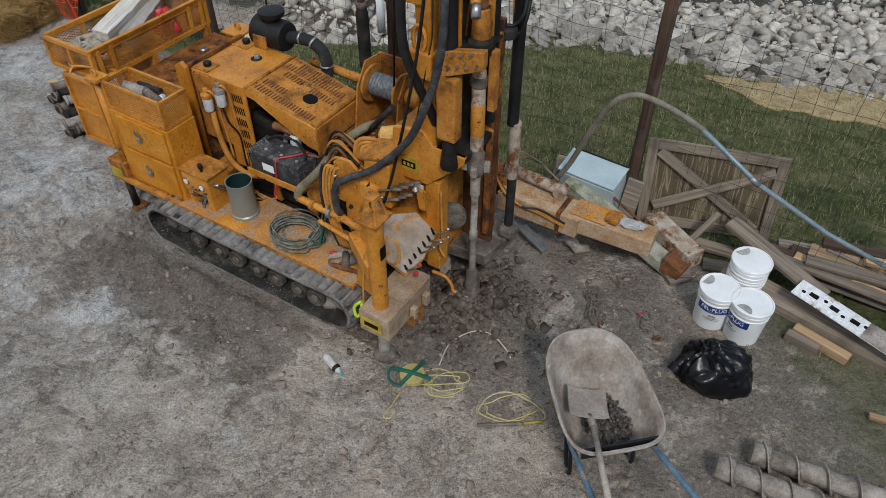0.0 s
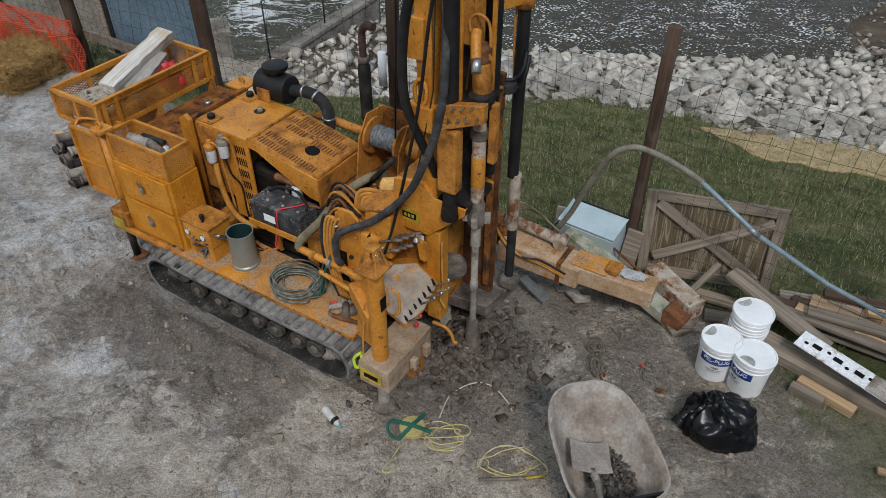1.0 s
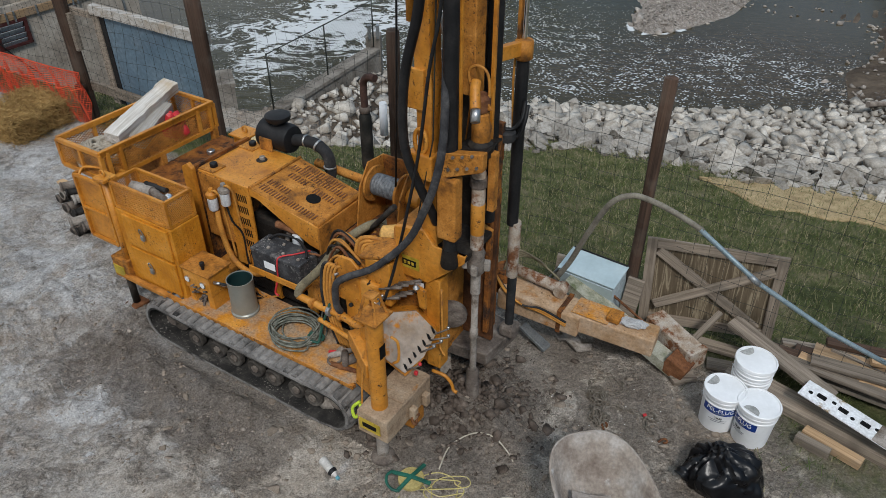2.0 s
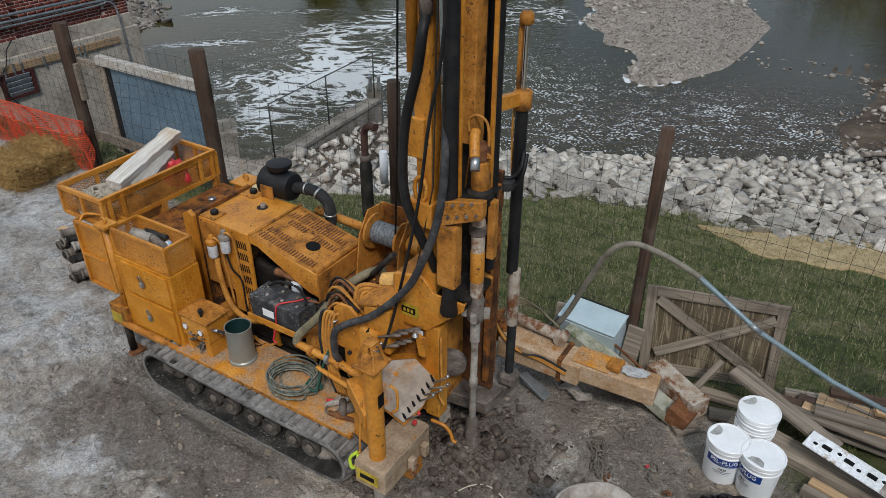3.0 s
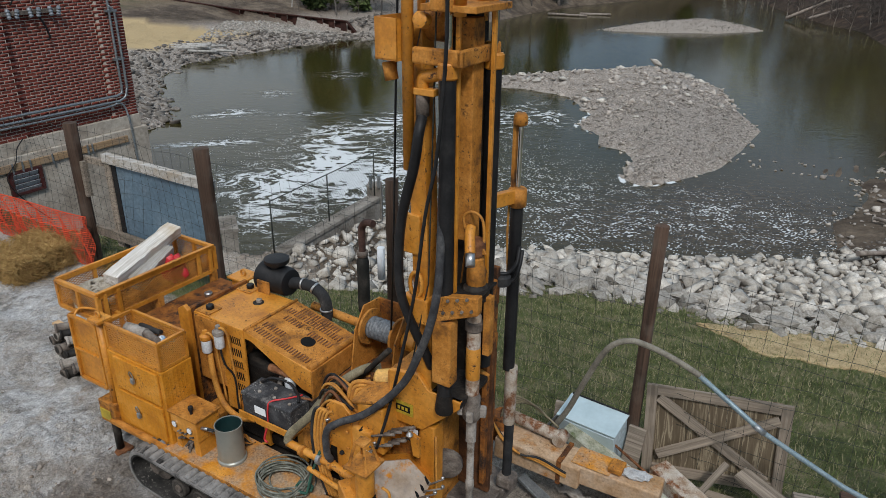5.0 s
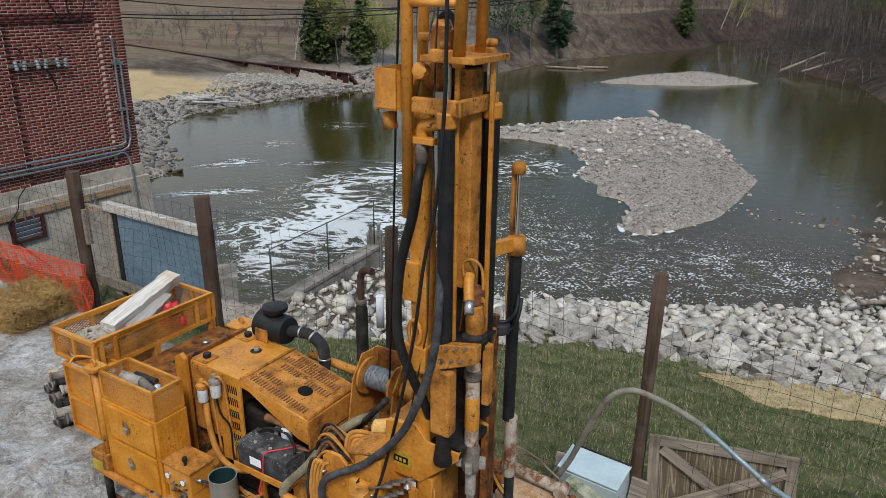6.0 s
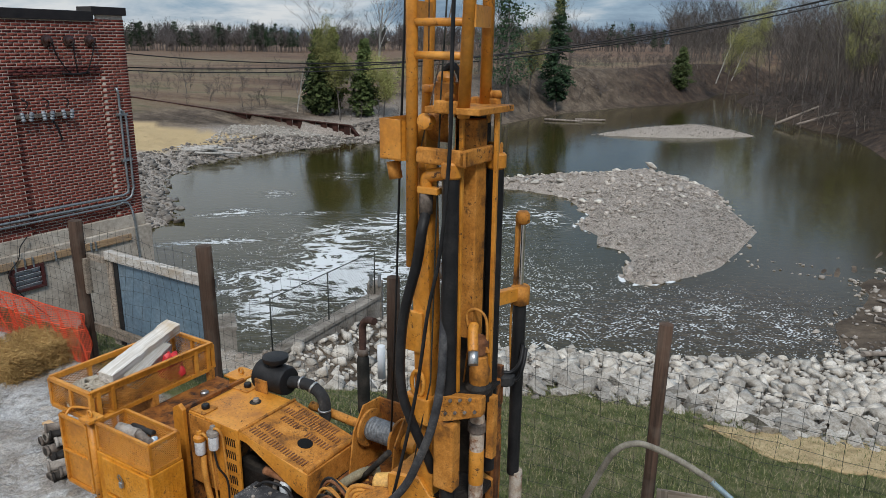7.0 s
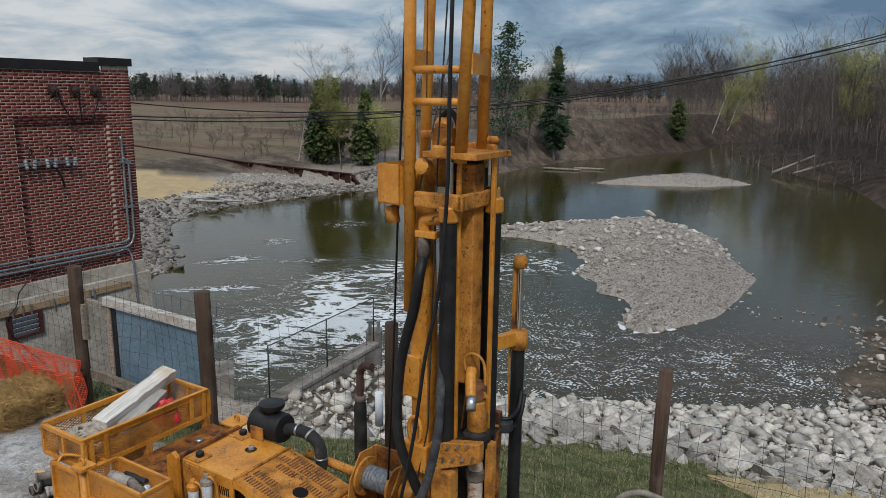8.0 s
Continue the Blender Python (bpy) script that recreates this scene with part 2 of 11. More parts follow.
def tube(bm, pts, r, sides=8, caps=True, closed=False):
    """A round tube along points; r is one radius or one for each point."""
    pts = [Vector(p) for p in pts]
    n = len(pts)
    rs = r if isinstance(r, (list, tuple)) else [r] * n
    rings = []
    up = None
    for i, p in enumerate(pts):
        if closed:
            d = pts[(i + 1) % n] - pts[i - 1]
        else:
            d = pts[min(i + 1, n - 1)] - pts[max(i - 1, 0)]
        d = d.normalized() if d.length > 1e-9 else Vector((0, 0, 1))
        if up is None:
            up = d.orthogonal().normalized()
        up = (up - d * up.dot(d))
        up = up.normalized() if up.length > 1e-6 else d.orthogonal().normalized()
        w = d.cross(up)
        rings.append([bm.verts.new(p + rs[i] * (math.cos(2 * math.pi * k / sides) * up + math.sin(2 * math.pi * k / sides) * w))
                      for k in range(sides)])
    for i in range(n if closed else n - 1):
        a, b = rings[i], rings[(i + 1) % n]
        for k in range(sides):
            f = bm.faces.new((a[k], a[(k + 1) % sides], b[(k + 1) % sides], b[k]))
            f.smooth = True
    if caps and not closed:
        bm.faces.new(rings[0][::-1])
        bm.faces.new(rings[-1])
    return bm


def T(pts, r, sides=8):
    return tube(bmesh.new(), pts, r, sides)


def curve(pts, per=6):
    """Catmull-Rom points through pts."""
    p = [Vector(q) for q in pts]
    p = [2 * p[0] - p[1]] + p + [2 * p[-1] - p[-2]]
    out = []
    for i in range(1, len(p) - 2):
        for k in range(per):
            t = k / per
            a, b, c, d = p[i - 1:i + 3]
            out.append(0.5 * ((2 * b) + (c - a) * t + (2 * a - 5 * b + 4 * c - d) * t * t + (3 * b - a - 3 * c + d) * t ** 3))
    out.append(p[-2])
    return out


def lathe(bm, prof, sides=24, m=None):
    """Turn a profile of (r, z) about the z axis."""
    rings = []
    for r, z in prof:
        rings.append([bm.verts.new((r * math.cos(2 * math.pi * k / sides), r * math.sin(2 * math.pi * k / sides), z)) for k in range(sides)])
    for a, b in zip(rings, rings[1:]):
        for k in range(sides):
            f = bm.faces.new((a[k], a[(k + 1) % sides], b[(k + 1) % sides], b[k]))
            f.smooth = True
    bm.faces.new(rings[0][::-1])
    bm.faces.new(rings[-1])
    bmesh.ops.recalc_face_normals(bm, faces=bm.faces)
    if m is not None:
        bmesh.ops.transform(bm, matrix=m, verts=bm.verts)
    return bm


def slab(bm, pts, direction, bevel=0.0):
    """A flat outline (points in space) given thickness along a vector."""
    d = Vector(direction)
    a = [bm.verts.new(Vector(p)) for p in pts]
    b = [bm.verts.new(Vector(p) + d) for p in pts]
    fs = [bm.faces.new(a[::-1]), bm.faces.new(b)]
    n = len(a)
    for i in range(n):
        fs.append(bm.faces.new((a[i], a[(i + 1) % n], b[(i + 1) % n], b[i])))
    bmesh.ops.recalc_face_normals(bm, faces=fs)
    if bevel:
        es = list({e for f in fs for e in f.edges})
        bmesh.ops.bevel(bm, geom=es, offset=bevel, segments=1, profile=0.5, affect="EDGES")
    return bm


def from_data(name, verts, faces, material, parent=None, smooth=False):
    me = bpy.data.meshes.new(name)
    try:
        f = np.asarray(faces, np.int32)
    except ValueError:
        f = None
    if f is not None and f.ndim == 2 and f.dtype == np.int32:
        v = np.asarray(verts, np.float32)
        me.vertices.add(len(v))
        me.vertices.foreach_set("co", v.ravel())
        me.loops.add(f.size)
        me.loops.foreach_set("vertex_index", f.ravel())
        me.polygons.add(len(f))
        me.polygons.foreach_set("loop_start", np.arange(len(f), dtype=np.int32) * f.shape[1])
        me.update(calc_edges=True)
    else:
        me.from_pydata([tuple(v) for v in verts], [], [tuple(f) for f in faces])
    if smooth:
        me.shade_smooth()
    me.materials.append(material)
    ob = new(name, me)
    if parent:
        ob.parent = parent
    return ob


def vnoise(x, y, seed=0):
    """Smooth value noise on arrays."""
    xi, yi = np.floor(x).astype(np.int64), np.floor(y).astype(np.int64)
    xf, yf = x - xi, y - yi

    def h(a, b):
        v = (a * 374761393 + b * 668265263 + seed * 1442695041) & 0xFFFFFFFF
        v = ((v ^ (v >> 13)) * 1274126177) & 0xFFFFFFFF
        return ((v ^ (v >> 16)) & 0xFFFF) / 65535.0
    u, w = xf * xf * (3 - 2 * xf), yf * yf * (3 - 2 * yf)
    return (h(xi, yi) * (1 - u) + h(xi + 1, yi) * u) * (1 - w) + (h(xi, yi + 1) * (1 - u) + h(xi + 1, yi + 1) * u) * w


def fbm(x, y, octaves=4, seed=0):
    s, a, t = 0.0, 1.0, 0.0
    for o in range(octaves):
        s = s + a * vnoise(x * 2 ** o, y * 2 ** o, seed + o * 7)
        t += a
        a *= 0.5
    return s / t


def shore_dist(x, y, poly):
    """Signed distance to a closed outline: positive inside."""
    d = np.full(x.shape, 1e18)
    inside = np.zeros(x.shape, bool)
    n = len(poly)
    for i in range(n):
        (ax, ay), (bx, by) = poly[i], poly[(i + 1) % n]
        ex, ey = bx - ax, by - ay
        t = np.clip(((x - ax) * ex + (y - ay) * ey) / (ex * ex + ey * ey), 0, 1)
        d = np.minimum(d, (x - ax - t * ex) ** 2 + (y - ay - t * ey) ** 2)
        cross = (ay > y) != (by > y)
        with np.errstate(divide="ignore", invalid="ignore"):
            inside ^= cross & (x < ex * (y - ay) / (ey if ey else 1e-9) + ax)
    d = np.sqrt(d)
    return np.where(inside, d, -d)

# ---- ground: one sheet from the pad to the horizon ----
WATER = -2.6
NEAR = [(-400, -300), (400, -300), (400, 60), (120, 95), (60, 108), (46, 106), (38.5, 97), (36, 88), (34.5, 81), (32.7, 69.1), (32.2, 63),
        (32.8, 58.4), (30.4, 51.1), (27, 42), (20, 30), (16.5, 24.0), (13.9, 21.6), (12.8, 21.2), (12.5, 19.9), (11.4, 18.6), (10.3, 17.7), (10.0, 16.9), (9.7, 16.2), (9.0, 15.3), (6.7, 15.3),
        (4.8, 15.4), (2.9, 15.7), (0, 15.8), (-1.5, 16.0), (-3.3, 12.1), (-4.8, 12.6), (-6.4, 15.4), (-8.2, 18.6), (-11.5, 24.6), (-400, 20)]
FAR = [(-400, 24), (-12, 25), (-10.7, 27.6), (-11.4, 30.1), (-13.2, 33.6), (-14.4, 37.2), (-14.4, 41.2), (-13.2, 43.9), (-11.8, 45.2),
       (-10.5, 47.3), (-8.6, 49), (-5.7, 51), (-3.9, 53.1), (1.5, 60), (5.2, 64.9), (9, 71.5), (12.9, 76.8), (20.7, 84.2), (29, 91),
       (34, 96.5), (41, 110), (60, 124), (120, 118), (2600, 130), (2600, 2600), (-2600, 2600), (-2600, 24)]
ISLAND = [(-0.5, 37), (3.1, 38), (5.1, 38.6), (8.4, 39.5), (11.3, 41.2), (13, 39.1), (13.6, 35.3), (12.8, 32), (12.5, 29.3), (12.3, 27.4),
          (10.5, 24.6), (9, 22.5), (7.3, 21.3), (6.1, 20.8), (5.7, 21.2), (5.9, 22.4), (6.5, 23.4), (6.4, 24.7), (5.6, 25.1), (6, 26.7),
          (5.4, 28), (6.3, 30), (5.9, 33.6), (3.9, 35.4), (0, 36)]
BAR = [(11.9, 58.1), (15.8, 61.5), (19.8, 63.5), (22.3, 63.5), (24.3, 61.5), (25.1, 58.6), (20.8, 56.8), (16.4, 57.1)]
SPIT = [(9.6, 23.4), (11, 22.4), (13, 21.2), (16.5, 22), (17, 25.5), (14.5, 24.3), (12.3, 23)]


def fence_side(x, y):
    return 0.537 * x + 0.843 * y


def height(x, y):
    """The ground's height and its zones: grass, stones, sand, white crust."""
    dn, df, di, db, dp = (shore_dist(x, y, p) for p in (NEAR, FAR, ISLAND, BAR, SPIT))
    s = fence_side(x, y)
    z = np.full(x.shape, WATER - 0.9)
    rough = fbm(x * 0.8, y * 0.8, 4, 3) - 0.5
    fine = fbm(x * 5, y * 5, 2, 5) - 0.5
    # the pad and the slope down to the river
    f = np.clip(dn, 0, None) / (np.clip(dn, 1e-6, None) + np.clip(s - 5.9, 0, None))
    zn = np.interp(f, [0, 0.62, 1], [WATER, -0.7, 0.0])
    east = np.clip((x - 16) / 14, 0, 1)
    zn = zn * (1 - east) + east * (WATER + np.interp(dn, [0, 1.2, 4, 30, 200], [0, 0.7, 1.3, 2.6, 5.0]))
    mudz = np.clip((-0.9 - x + 0.15 * (y - 3)) / 1.2, 0, 1) * np.clip((5.4 - s) / 0.6, 0, 1)
    ridge = 1 - np.abs(2 * fbm(x * 2.6 + rough, y * 2.6, 3, 21) - 1)
    lumps = np.clip(fbm(x * 6.5, y * 6.5, 2, 27) - 0.48, 0, 1)
    churn = np.clip(1.25 - np.abs(0.53 * x + 0.848 * y - 2.35) / 0.75, 0, 1) * np.clip((0.3 - x) / 0.8, 0, 1)
    yardz = np.clip((5.6 - s) / 0.5, 0, 1)
    zn = zn + (0.05 * rough + 0.05 * (ridge - 0.75) + 0.09 * lumps) * mudz * (0.45 + 0.9 * churn) + 0.03 * rough * (1 - mudz) + (0.02 * fine + 0.05 * lumps * (ridge - 0.4)) * yardz
    ra, rb = (x + 1.092) * 0.848 - (y - 4.857) * 0.530, (x + 1.092) * 0.530 + (y - 4.857) * 0.848
    ruts = np.sin((0.53 * x + 0.848 * y) * 7.5 + 3 * rough) * 0.02 * mudz
    clt = np.clip((-2.0 - x) / 0.4, 0, 1) * np.clip((6.3 - y) / 0.4, 0, 1) * np.clip((y - 4.6) / 0.4, 0, 1)
    crumble = 1 - np.abs(2 * fbm(x * 4.2 + 1.5 * rough, y * 4.2, 3, 33) - 1)
    clots = np.clip(fbm(x * 13, y * 13, 2, 35) - 0.46, 0, 1)
    zn = zn + yardz * (0.016 + 0.035 * churn * mudz) * (crumble - 0.7) + yardz * (0.022 + 0.06 * churn * mudz) * clots
    zn = zn + ruts + 0.012 * clt * np.sign(np.sin((x * 0.85 - y * 0.53) * 42.0))
    # churned heap round the drill hole
    hole = np.hypot((x - 0.22), (y - 4.05))
    zn = zn + 0.13 * np.exp(-(hole / 0.42) ** 2) * (1 + 2.6 * fine) + 0.07 * lumps * np.exp(-(hole / 0.8) ** 2)
    # packed bed under the tracks, mud squeezed up beside it
    bed = np.clip((ra + 1.25) / 0.2, 0, 1) * np.clip((1.15 - ra) / 0.2, 0, 1)
    gap = np.abs(np.abs(rb - 0.2) - 0.83)
    zn = zn * (1 - bed * np.clip((0.34 - gap) / 0.1, 0, 1)) + bed * np.where(rb < -0.8, 1, 0) * 0.035 * np.exp(-((rb + 0.98) / 0.1) ** 2) * (0.6 + 2 * fine)
    # hollow between the yard fence and the powerhouse
    zn = zn - 1.0 * np.clip((s - 5.75) / 0.9, 0, 1) * np.clip((-5.6 - x) / 1.0, 0, 1) * (y < 22)
    # stones heaped against the outfall wall
    wu, wv = (x + 2.95) * 0.441 + (y - 12.05) * 0.897, (x + 2.95) * 0.897 - (y - 12.05) * 0.441
    heap = -1.06 - 0.13 * np.clip(wu, 0, 4) - 0.32 * np.hypot(np.clip(wv - 0.3, 0, None), np.clip(-wu - 0.9, 0, None) + np.clip(wu - 3.2, 0, None))
    zn = np.where((s > 7.5) & (y > 9.5) & (wu > -2.5) & (wu < 4.2) & ((wv > -0.1) | (wv > -2.2) & (wu < 0.75)), np.maximum(zn, heap), zn)
    z = np.where(dn > 0, np.maximum(z, zn), np.maximum(z, WATER + dn * 0.35))
    # far bank: low shore and field to the left, steep bank and upland to the right
    side = np.clip((x + 0.10 * y + 2) / 16, 0, 1)
    zl = np.interp(df, [0, 2, 8, 16, 60, 300, 1500], [0, 0.7, 1.6, 2.5, 3.7, 4.3, 9])
    zr = np.interp(df, [0, 1.0, 3, 5, 6.5, 60, 300, 1500], [0, 0.4, 2.3, 3.9, 4.3, 4.9, 5.4, 9.5])
    zf = WATER + zl * (1 - side) + zr * side + np.clip(df / 6, 0, 1) * (0.8 * (fbm(x * 0.09, y * 0.09, 4, 11) - 0.5) + 0.3 * rough * side)
    cut = 54.2 - 0.073 * (x + 6.9)
    zf = zf - np.interp(x, [-17, -15, -7, -5.5], [0.0, 0.4, 0.85, 0.3]) * (y < cut) * np.clip(1 - (cut - y) / 5.5, 0, 1) * (x > -17) * (x < -5.5)
    z = np.where(df > 0, np.maximum(z, zf), np.maximum(z, np.where(df > -3, WATER + df * 0.35, -9)))
    for d, top, run in ((di, 0.75, 3.2), (db, 0.7, 3.0), (dp, -0.03, 1.6)):
        h = WATER + top * np.clip(d / run, 0, 1) ** 0.75 + 0.12 * fine * np.clip(d, 0, 1)
        z = np.where(d > 0, np.maximum(z, h), np.maximum(z, np.where(d > -2, WATER + d * 0.22, -9)))
    grass = np.clip((s + 0.5 * rough - 5.2) / 0.5, 0, 1) * (dn > 0) * np.clip((f - 0.55) / 0.05, 0, 1)
    # grass creeping into the yard round the timber and the buckets
    yard = np.clip((x - 2.05 + 1.4 * rough + 0.18 * (y - 3.2)) / 1.1, 0, 1) * 0.55
    grass = np.maximum(grass, yard * (s <= 5.9))
    strip = np.clip((s - 4.75 + 0.6 * rough) / 0.4, 0, 1) * np.clip((x - 0.4) / 0.5, 0, 1)
    grass = np.maximum(grass, 0.8 * strip * (s <= 5.9))
    left = np.clip((s - 5.05) / 0.3, 0, 1) * np.clip((-2.6 - x) / 0.5, 0, 1)
    grass = np.maximum(grass, left * (s <= 5.9))
    field = np.clip((df - 9 + 3.5 * side) / (5 - 3 * side), 0, 1)
    grass = np.maximum(grass, field)
    stones = np.clip((di + 1.2) / 0.4, 0, 1)
    stones = np.maximum(stones, np.clip((db + 1.2) / 0.4, 0, 1))
    stones = np.maximum(stones, (df > -1.5) * np.clip((7 - df) / 2, 0, 1) * (1 - side))
    # tan sand fan behind the powerhouse, running out to a point
    sand = np.clip((y - 48.5 - 1.45 * (x + 12.06) + rough) / 0.7, 0, 1) * np.clip((49.1 - y + rough) / 0.5, 0, 1) * (df > 1.6) * (y > 36)
    crust = np.clip(mudz * (0.15 + 1.1 * np.clip((y - 2.6 - 0.55 * (x + 2.2)) / 2.4, 0, 1)), 0, 1)
    return z, grass, stones, np.clip(sand * 1.6, 0, 1), crust


def ground_sheet():
    ang = np.concatenate([np.radians(np.arange(-180, -50, 4.0)), np.radians(np.arange(-50, 50, 0.22)), np.radians(np.arange(50, 180, 4.0))])
    rad = [0.6]
    while rad[-1] < 2400:
        rad.append(rad[-1] * (1.0055 if 2.6 < rad[-1] < 7.5 else 1.0105 if 7.5 <= rad[-1] < 19 else (1.02 if rad[-1] < 130 else 1.08)))
    rad = np.array(rad)
    A, Rr = np.meshgrid(ang, rad)
    x, y = Rr * np.sin(A), Rr * np.cos(A)
    z, g, st, sa, cr = height(x, y)
    nr, na = x.shape
    v = np.stack([x, y, z], -1).reshape(-1, 3)
    i = np.arange(nr - 1)[:, None] * na + np.arange(na)[None, :]
    j = np.arange(nr - 1)[:, None] * na + (np.arange(na)[None, :] + 1) % na
    quads = np.stack([i, i + na, j + na, j], -1).reshape(-1, 4)
    v = np.concatenate([v, [[0, 0, 0]]])
    me = bpy.data.meshes.new("ground")
    tri = np.stack([np.full(na, len(v) - 1), np.arange(na), (np.arange(na) + 1) % na], -1)
    me.vertices.add(len(v))
    me.vertices.foreach_set("co", v.ravel())
    loops = np.concatenate([quads.ravel(), tri.ravel()])
    me.loops.add(len(loops))
    me.loops.foreach_set("vertex_index", loops.astype(np.int32))
    starts = np.concatenate([np.arange(len(quads)) * 4, len(quads) * 4 + np.arange(na) * 3])
    me.polygons.add(len(starts))
    me.polygons.foreach_set("loop_start", starts.astype(np.int32))
    me.update(calc_edges=True)
    me.validate()
    me.shade_smooth()
    at = me.attributes.new("zones", "FLOAT_COLOR", "POINT")
    cols = np.zeros((len(v), 4), np.float32)
    cols[:-1] = np.stack([g, st, sa, cr], -1).reshape(-1, 4)
    at.data.foreach_set("color", cols.ravel())
    ra, rb = (x + 1.092) * 0.848 - (y - 4.857) * 0.530, (x + 1.092) * 0.530 + (y - 4.857) * 0.848
    hole = np.hypot(x - 0.2, y - 4.1)
    span = np.clip((ra + 1.9) / 0.5, 0, 1) * np.clip((1.5 - ra) / 0.4, 0, 1)
    damp = np.maximum.reduce([0.85 * span * np.exp(-((rb + 1.10) / 0.34) ** 2) * np.clip((0.75 - ra) / 0.6, 0, 1), 1.0 * np.exp(-(hole / 0.66) ** 2),
                              0.75 * span * (np.abs(rb) < 0.75), 0.22 * np.clip((x - 0.25 + 0.25 * (y - 3)) / 1.1, 0, 1) * (y < 9)])
    at = me.attributes.new("damp", "FLOAT", "POINT")
    at.data.foreach_set("value", np.append(np.clip(damp, 0, 1).ravel(), 0).astype(np.float32))
    return me


def ground_material():
    m, n, l, b = nodes_of("ground")
    geo = put(n, l, "ShaderNodeNewGeometry").outputs["Position"]
    zn = n.new("ShaderNodeAttribute")
    zn.attribute_name = "zones"
    sep = put(n, l, "ShaderNodeSeparateColor", {0: zn.outputs["Color"]})
    grass, stones, sand, crust = sep.outputs[0], sep.outputs[1], sep.outputs[2], zn.outputs["Alpha"]

    def noise_(scale, detail=8.0, rough=0.6, dist=0.0):
        return put(n, l, "ShaderNodeTexNoise", {"Vector": geo, "Scale": scale, "Detail": detail, "Roughness": rough, "Distortion": dist}).outputs["Fac"]

    def mix(k, a, c, mode="MIX"):
        return put(n, l, "ShaderNodeMix", {"Factor": k, "A": a, "B": c}, blend=mode).outputs["Result"]
    def mul(p, q_):
        return put(n, l, "ShaderNodeMath", {0: p, 1: q_}, op="MULTIPLY").outputs[0]

    def add(p, q_):
        return put(n, l, "ShaderNodeMath", {0: p, 1: q_}, op="ADD").outputs[0]
    big, mid, fine, tiny = noise_(0.9, 6), noise_(3.2, 10, 0.66), noise_(14, 6, 0.68), noise_(75, 4, 0.65)
    grain = noise_(34, 8, 0.78)
    dirt = ramp(n, l, mid, [(0.34, (0.32, 0.272, 0.222)), (0.47, (0.436, 0.374, 0.308)), (0.56, (0.486, 0.426, 0.360)), (0.70, (0.53, 0.483, 0.424))])
    grey = ramp(n, l, mid, [(0.34, (0.285, 0.252, 0.222)), (0.47, (0.395, 0.362, 0.33)), (0.56, (0.455, 0.428, 0.40)), (0.70, (0.52, 0.502, 0.482))])
    col = mix(crust, dirt, grey)
    rusty = ramp(n, l, noise_(1.6, 10, 0.7, 0.5), [(0.55, g3(0)), (0.66, g3(0.55))])
    col = mix(rusty, col, (0.34, 0.225, 0.135, 1))
    # pale silt dried in sheets over the mud, thickest on the rear of the yard
    silt = noise_(1.15, 15, 0.72, 0.7)
    sk = add(silt, put(n, l, "ShaderNodeMapRange", {"Value": crust, "To Min": -0.10, "To Max": 0.03}).outputs[0])
    white = ramp(n, l, sk, [(0.50, g3(0)), (0.535, g3(0.5)), (0.60, g3(0.92))])
    col = mix(white, col, ramp(n, l, fine, [(0.35, (0.47, 0.46, 0.45)), (0.65, (0.60, 0.595, 0.59))]))
    # thin plates of crust lifting from the mud, dark along their broken rims
    where = ramp(n, l, noise_(1.4, 6, 0.6), [(0.44, g3(0)), (0.53, g3(1))])
    fl1, fl2 = noise_(4.6, 12, 0.66, 0.35), noise_(13, 10, 0.66, 0.3)
    plate = mul(add(ramp(n, l, fl1, [(0.514, g3(0)), (0.522, g3(1))]), ramp(n, l, fl2, [(0.535, g3(0)), (0.548, g3(0.7))])), where)
    rimk = mul(put(n, l, "ShaderNodeMath", {0: ramp(n, l, fl1, [(0.494, g3(0)), (0.509, g3(0.85)), (0.516, g3(0))]), 1: ramp(n, l, fl2, [(0.508, g3(0)), (0.526, g3(0.7)), (0.538, g3(0))])}, op="MAXIMUM").outputs[0], where)
    col = mix(mul(plate, 0.38), col, (0.50, 0.435, 0.365, 1))
    col = mix(rimk, col, (0.105, 0.078, 0.058, 1))
    # churned dark mud in ragged patches, soaked round the rig and the hole
    dm = n.new("ShaderNodeAttribute")
    dm.attribute_name = "damp"
    soak = add(mul(dm.outputs["Fac"], 0.55), noise_(1.9, 13, 0.72, 0.6))
    wet = ramp(n, l, soak, [(0.57, g3(0)), (0.60, g3(0.55)), (0.80, g3(0.75)), (1.0, g3(0.88))])
    col = mix(wet, col, ramp(n, l, grain, [(0.36, (0.115, 0.092, 0.074)), (0.5, (0.188, 0.156, 0.129)), (0.64, (0.27, 0.228, 0.193))]))
    crack = ramp(n, l, put(n, l, "ShaderNodeTexVoronoi", {"Vector": put(n, l, "ShaderNodeMix", {"Factor": 0.06, "A": geo, "B": put(n, l, "ShaderNodeTexNoise", {"Vector": geo, "Scale": 9.0, "Detail": 4.0}).outputs["Color"]}, blend="LINEAR_LIGHT").outputs["Result"], "Scale": 8.0}, coloring="DISTANCE_TO_EDGE").outputs["Distance"], [(0.0, g3(1)), (0.04, g3(0))])
    ck = mul(crack, ramp(n, l, noise_(1.1, 6, 0.6), [(0.55, g3(0)), (0.65, g3(0.6))]))
    col = mix(ck, col, (0.10, 0.078, 0.062, 1))
    peb = put(n, l, "ShaderNodeTexVoronoi", {"Vector": geo, "Scale": 48.0, "Randomness": 1.0})
    pk = ramp(n, l, peb.outputs["Distance"], [(0.16, g3(0.85)), (0.26, g3(0))])
    pk2 = mul(pk, ramp(n, l, noise_(5.0, 6, 0.7), [(0.54, g3(0)), (0.64, g3(0.7))]))
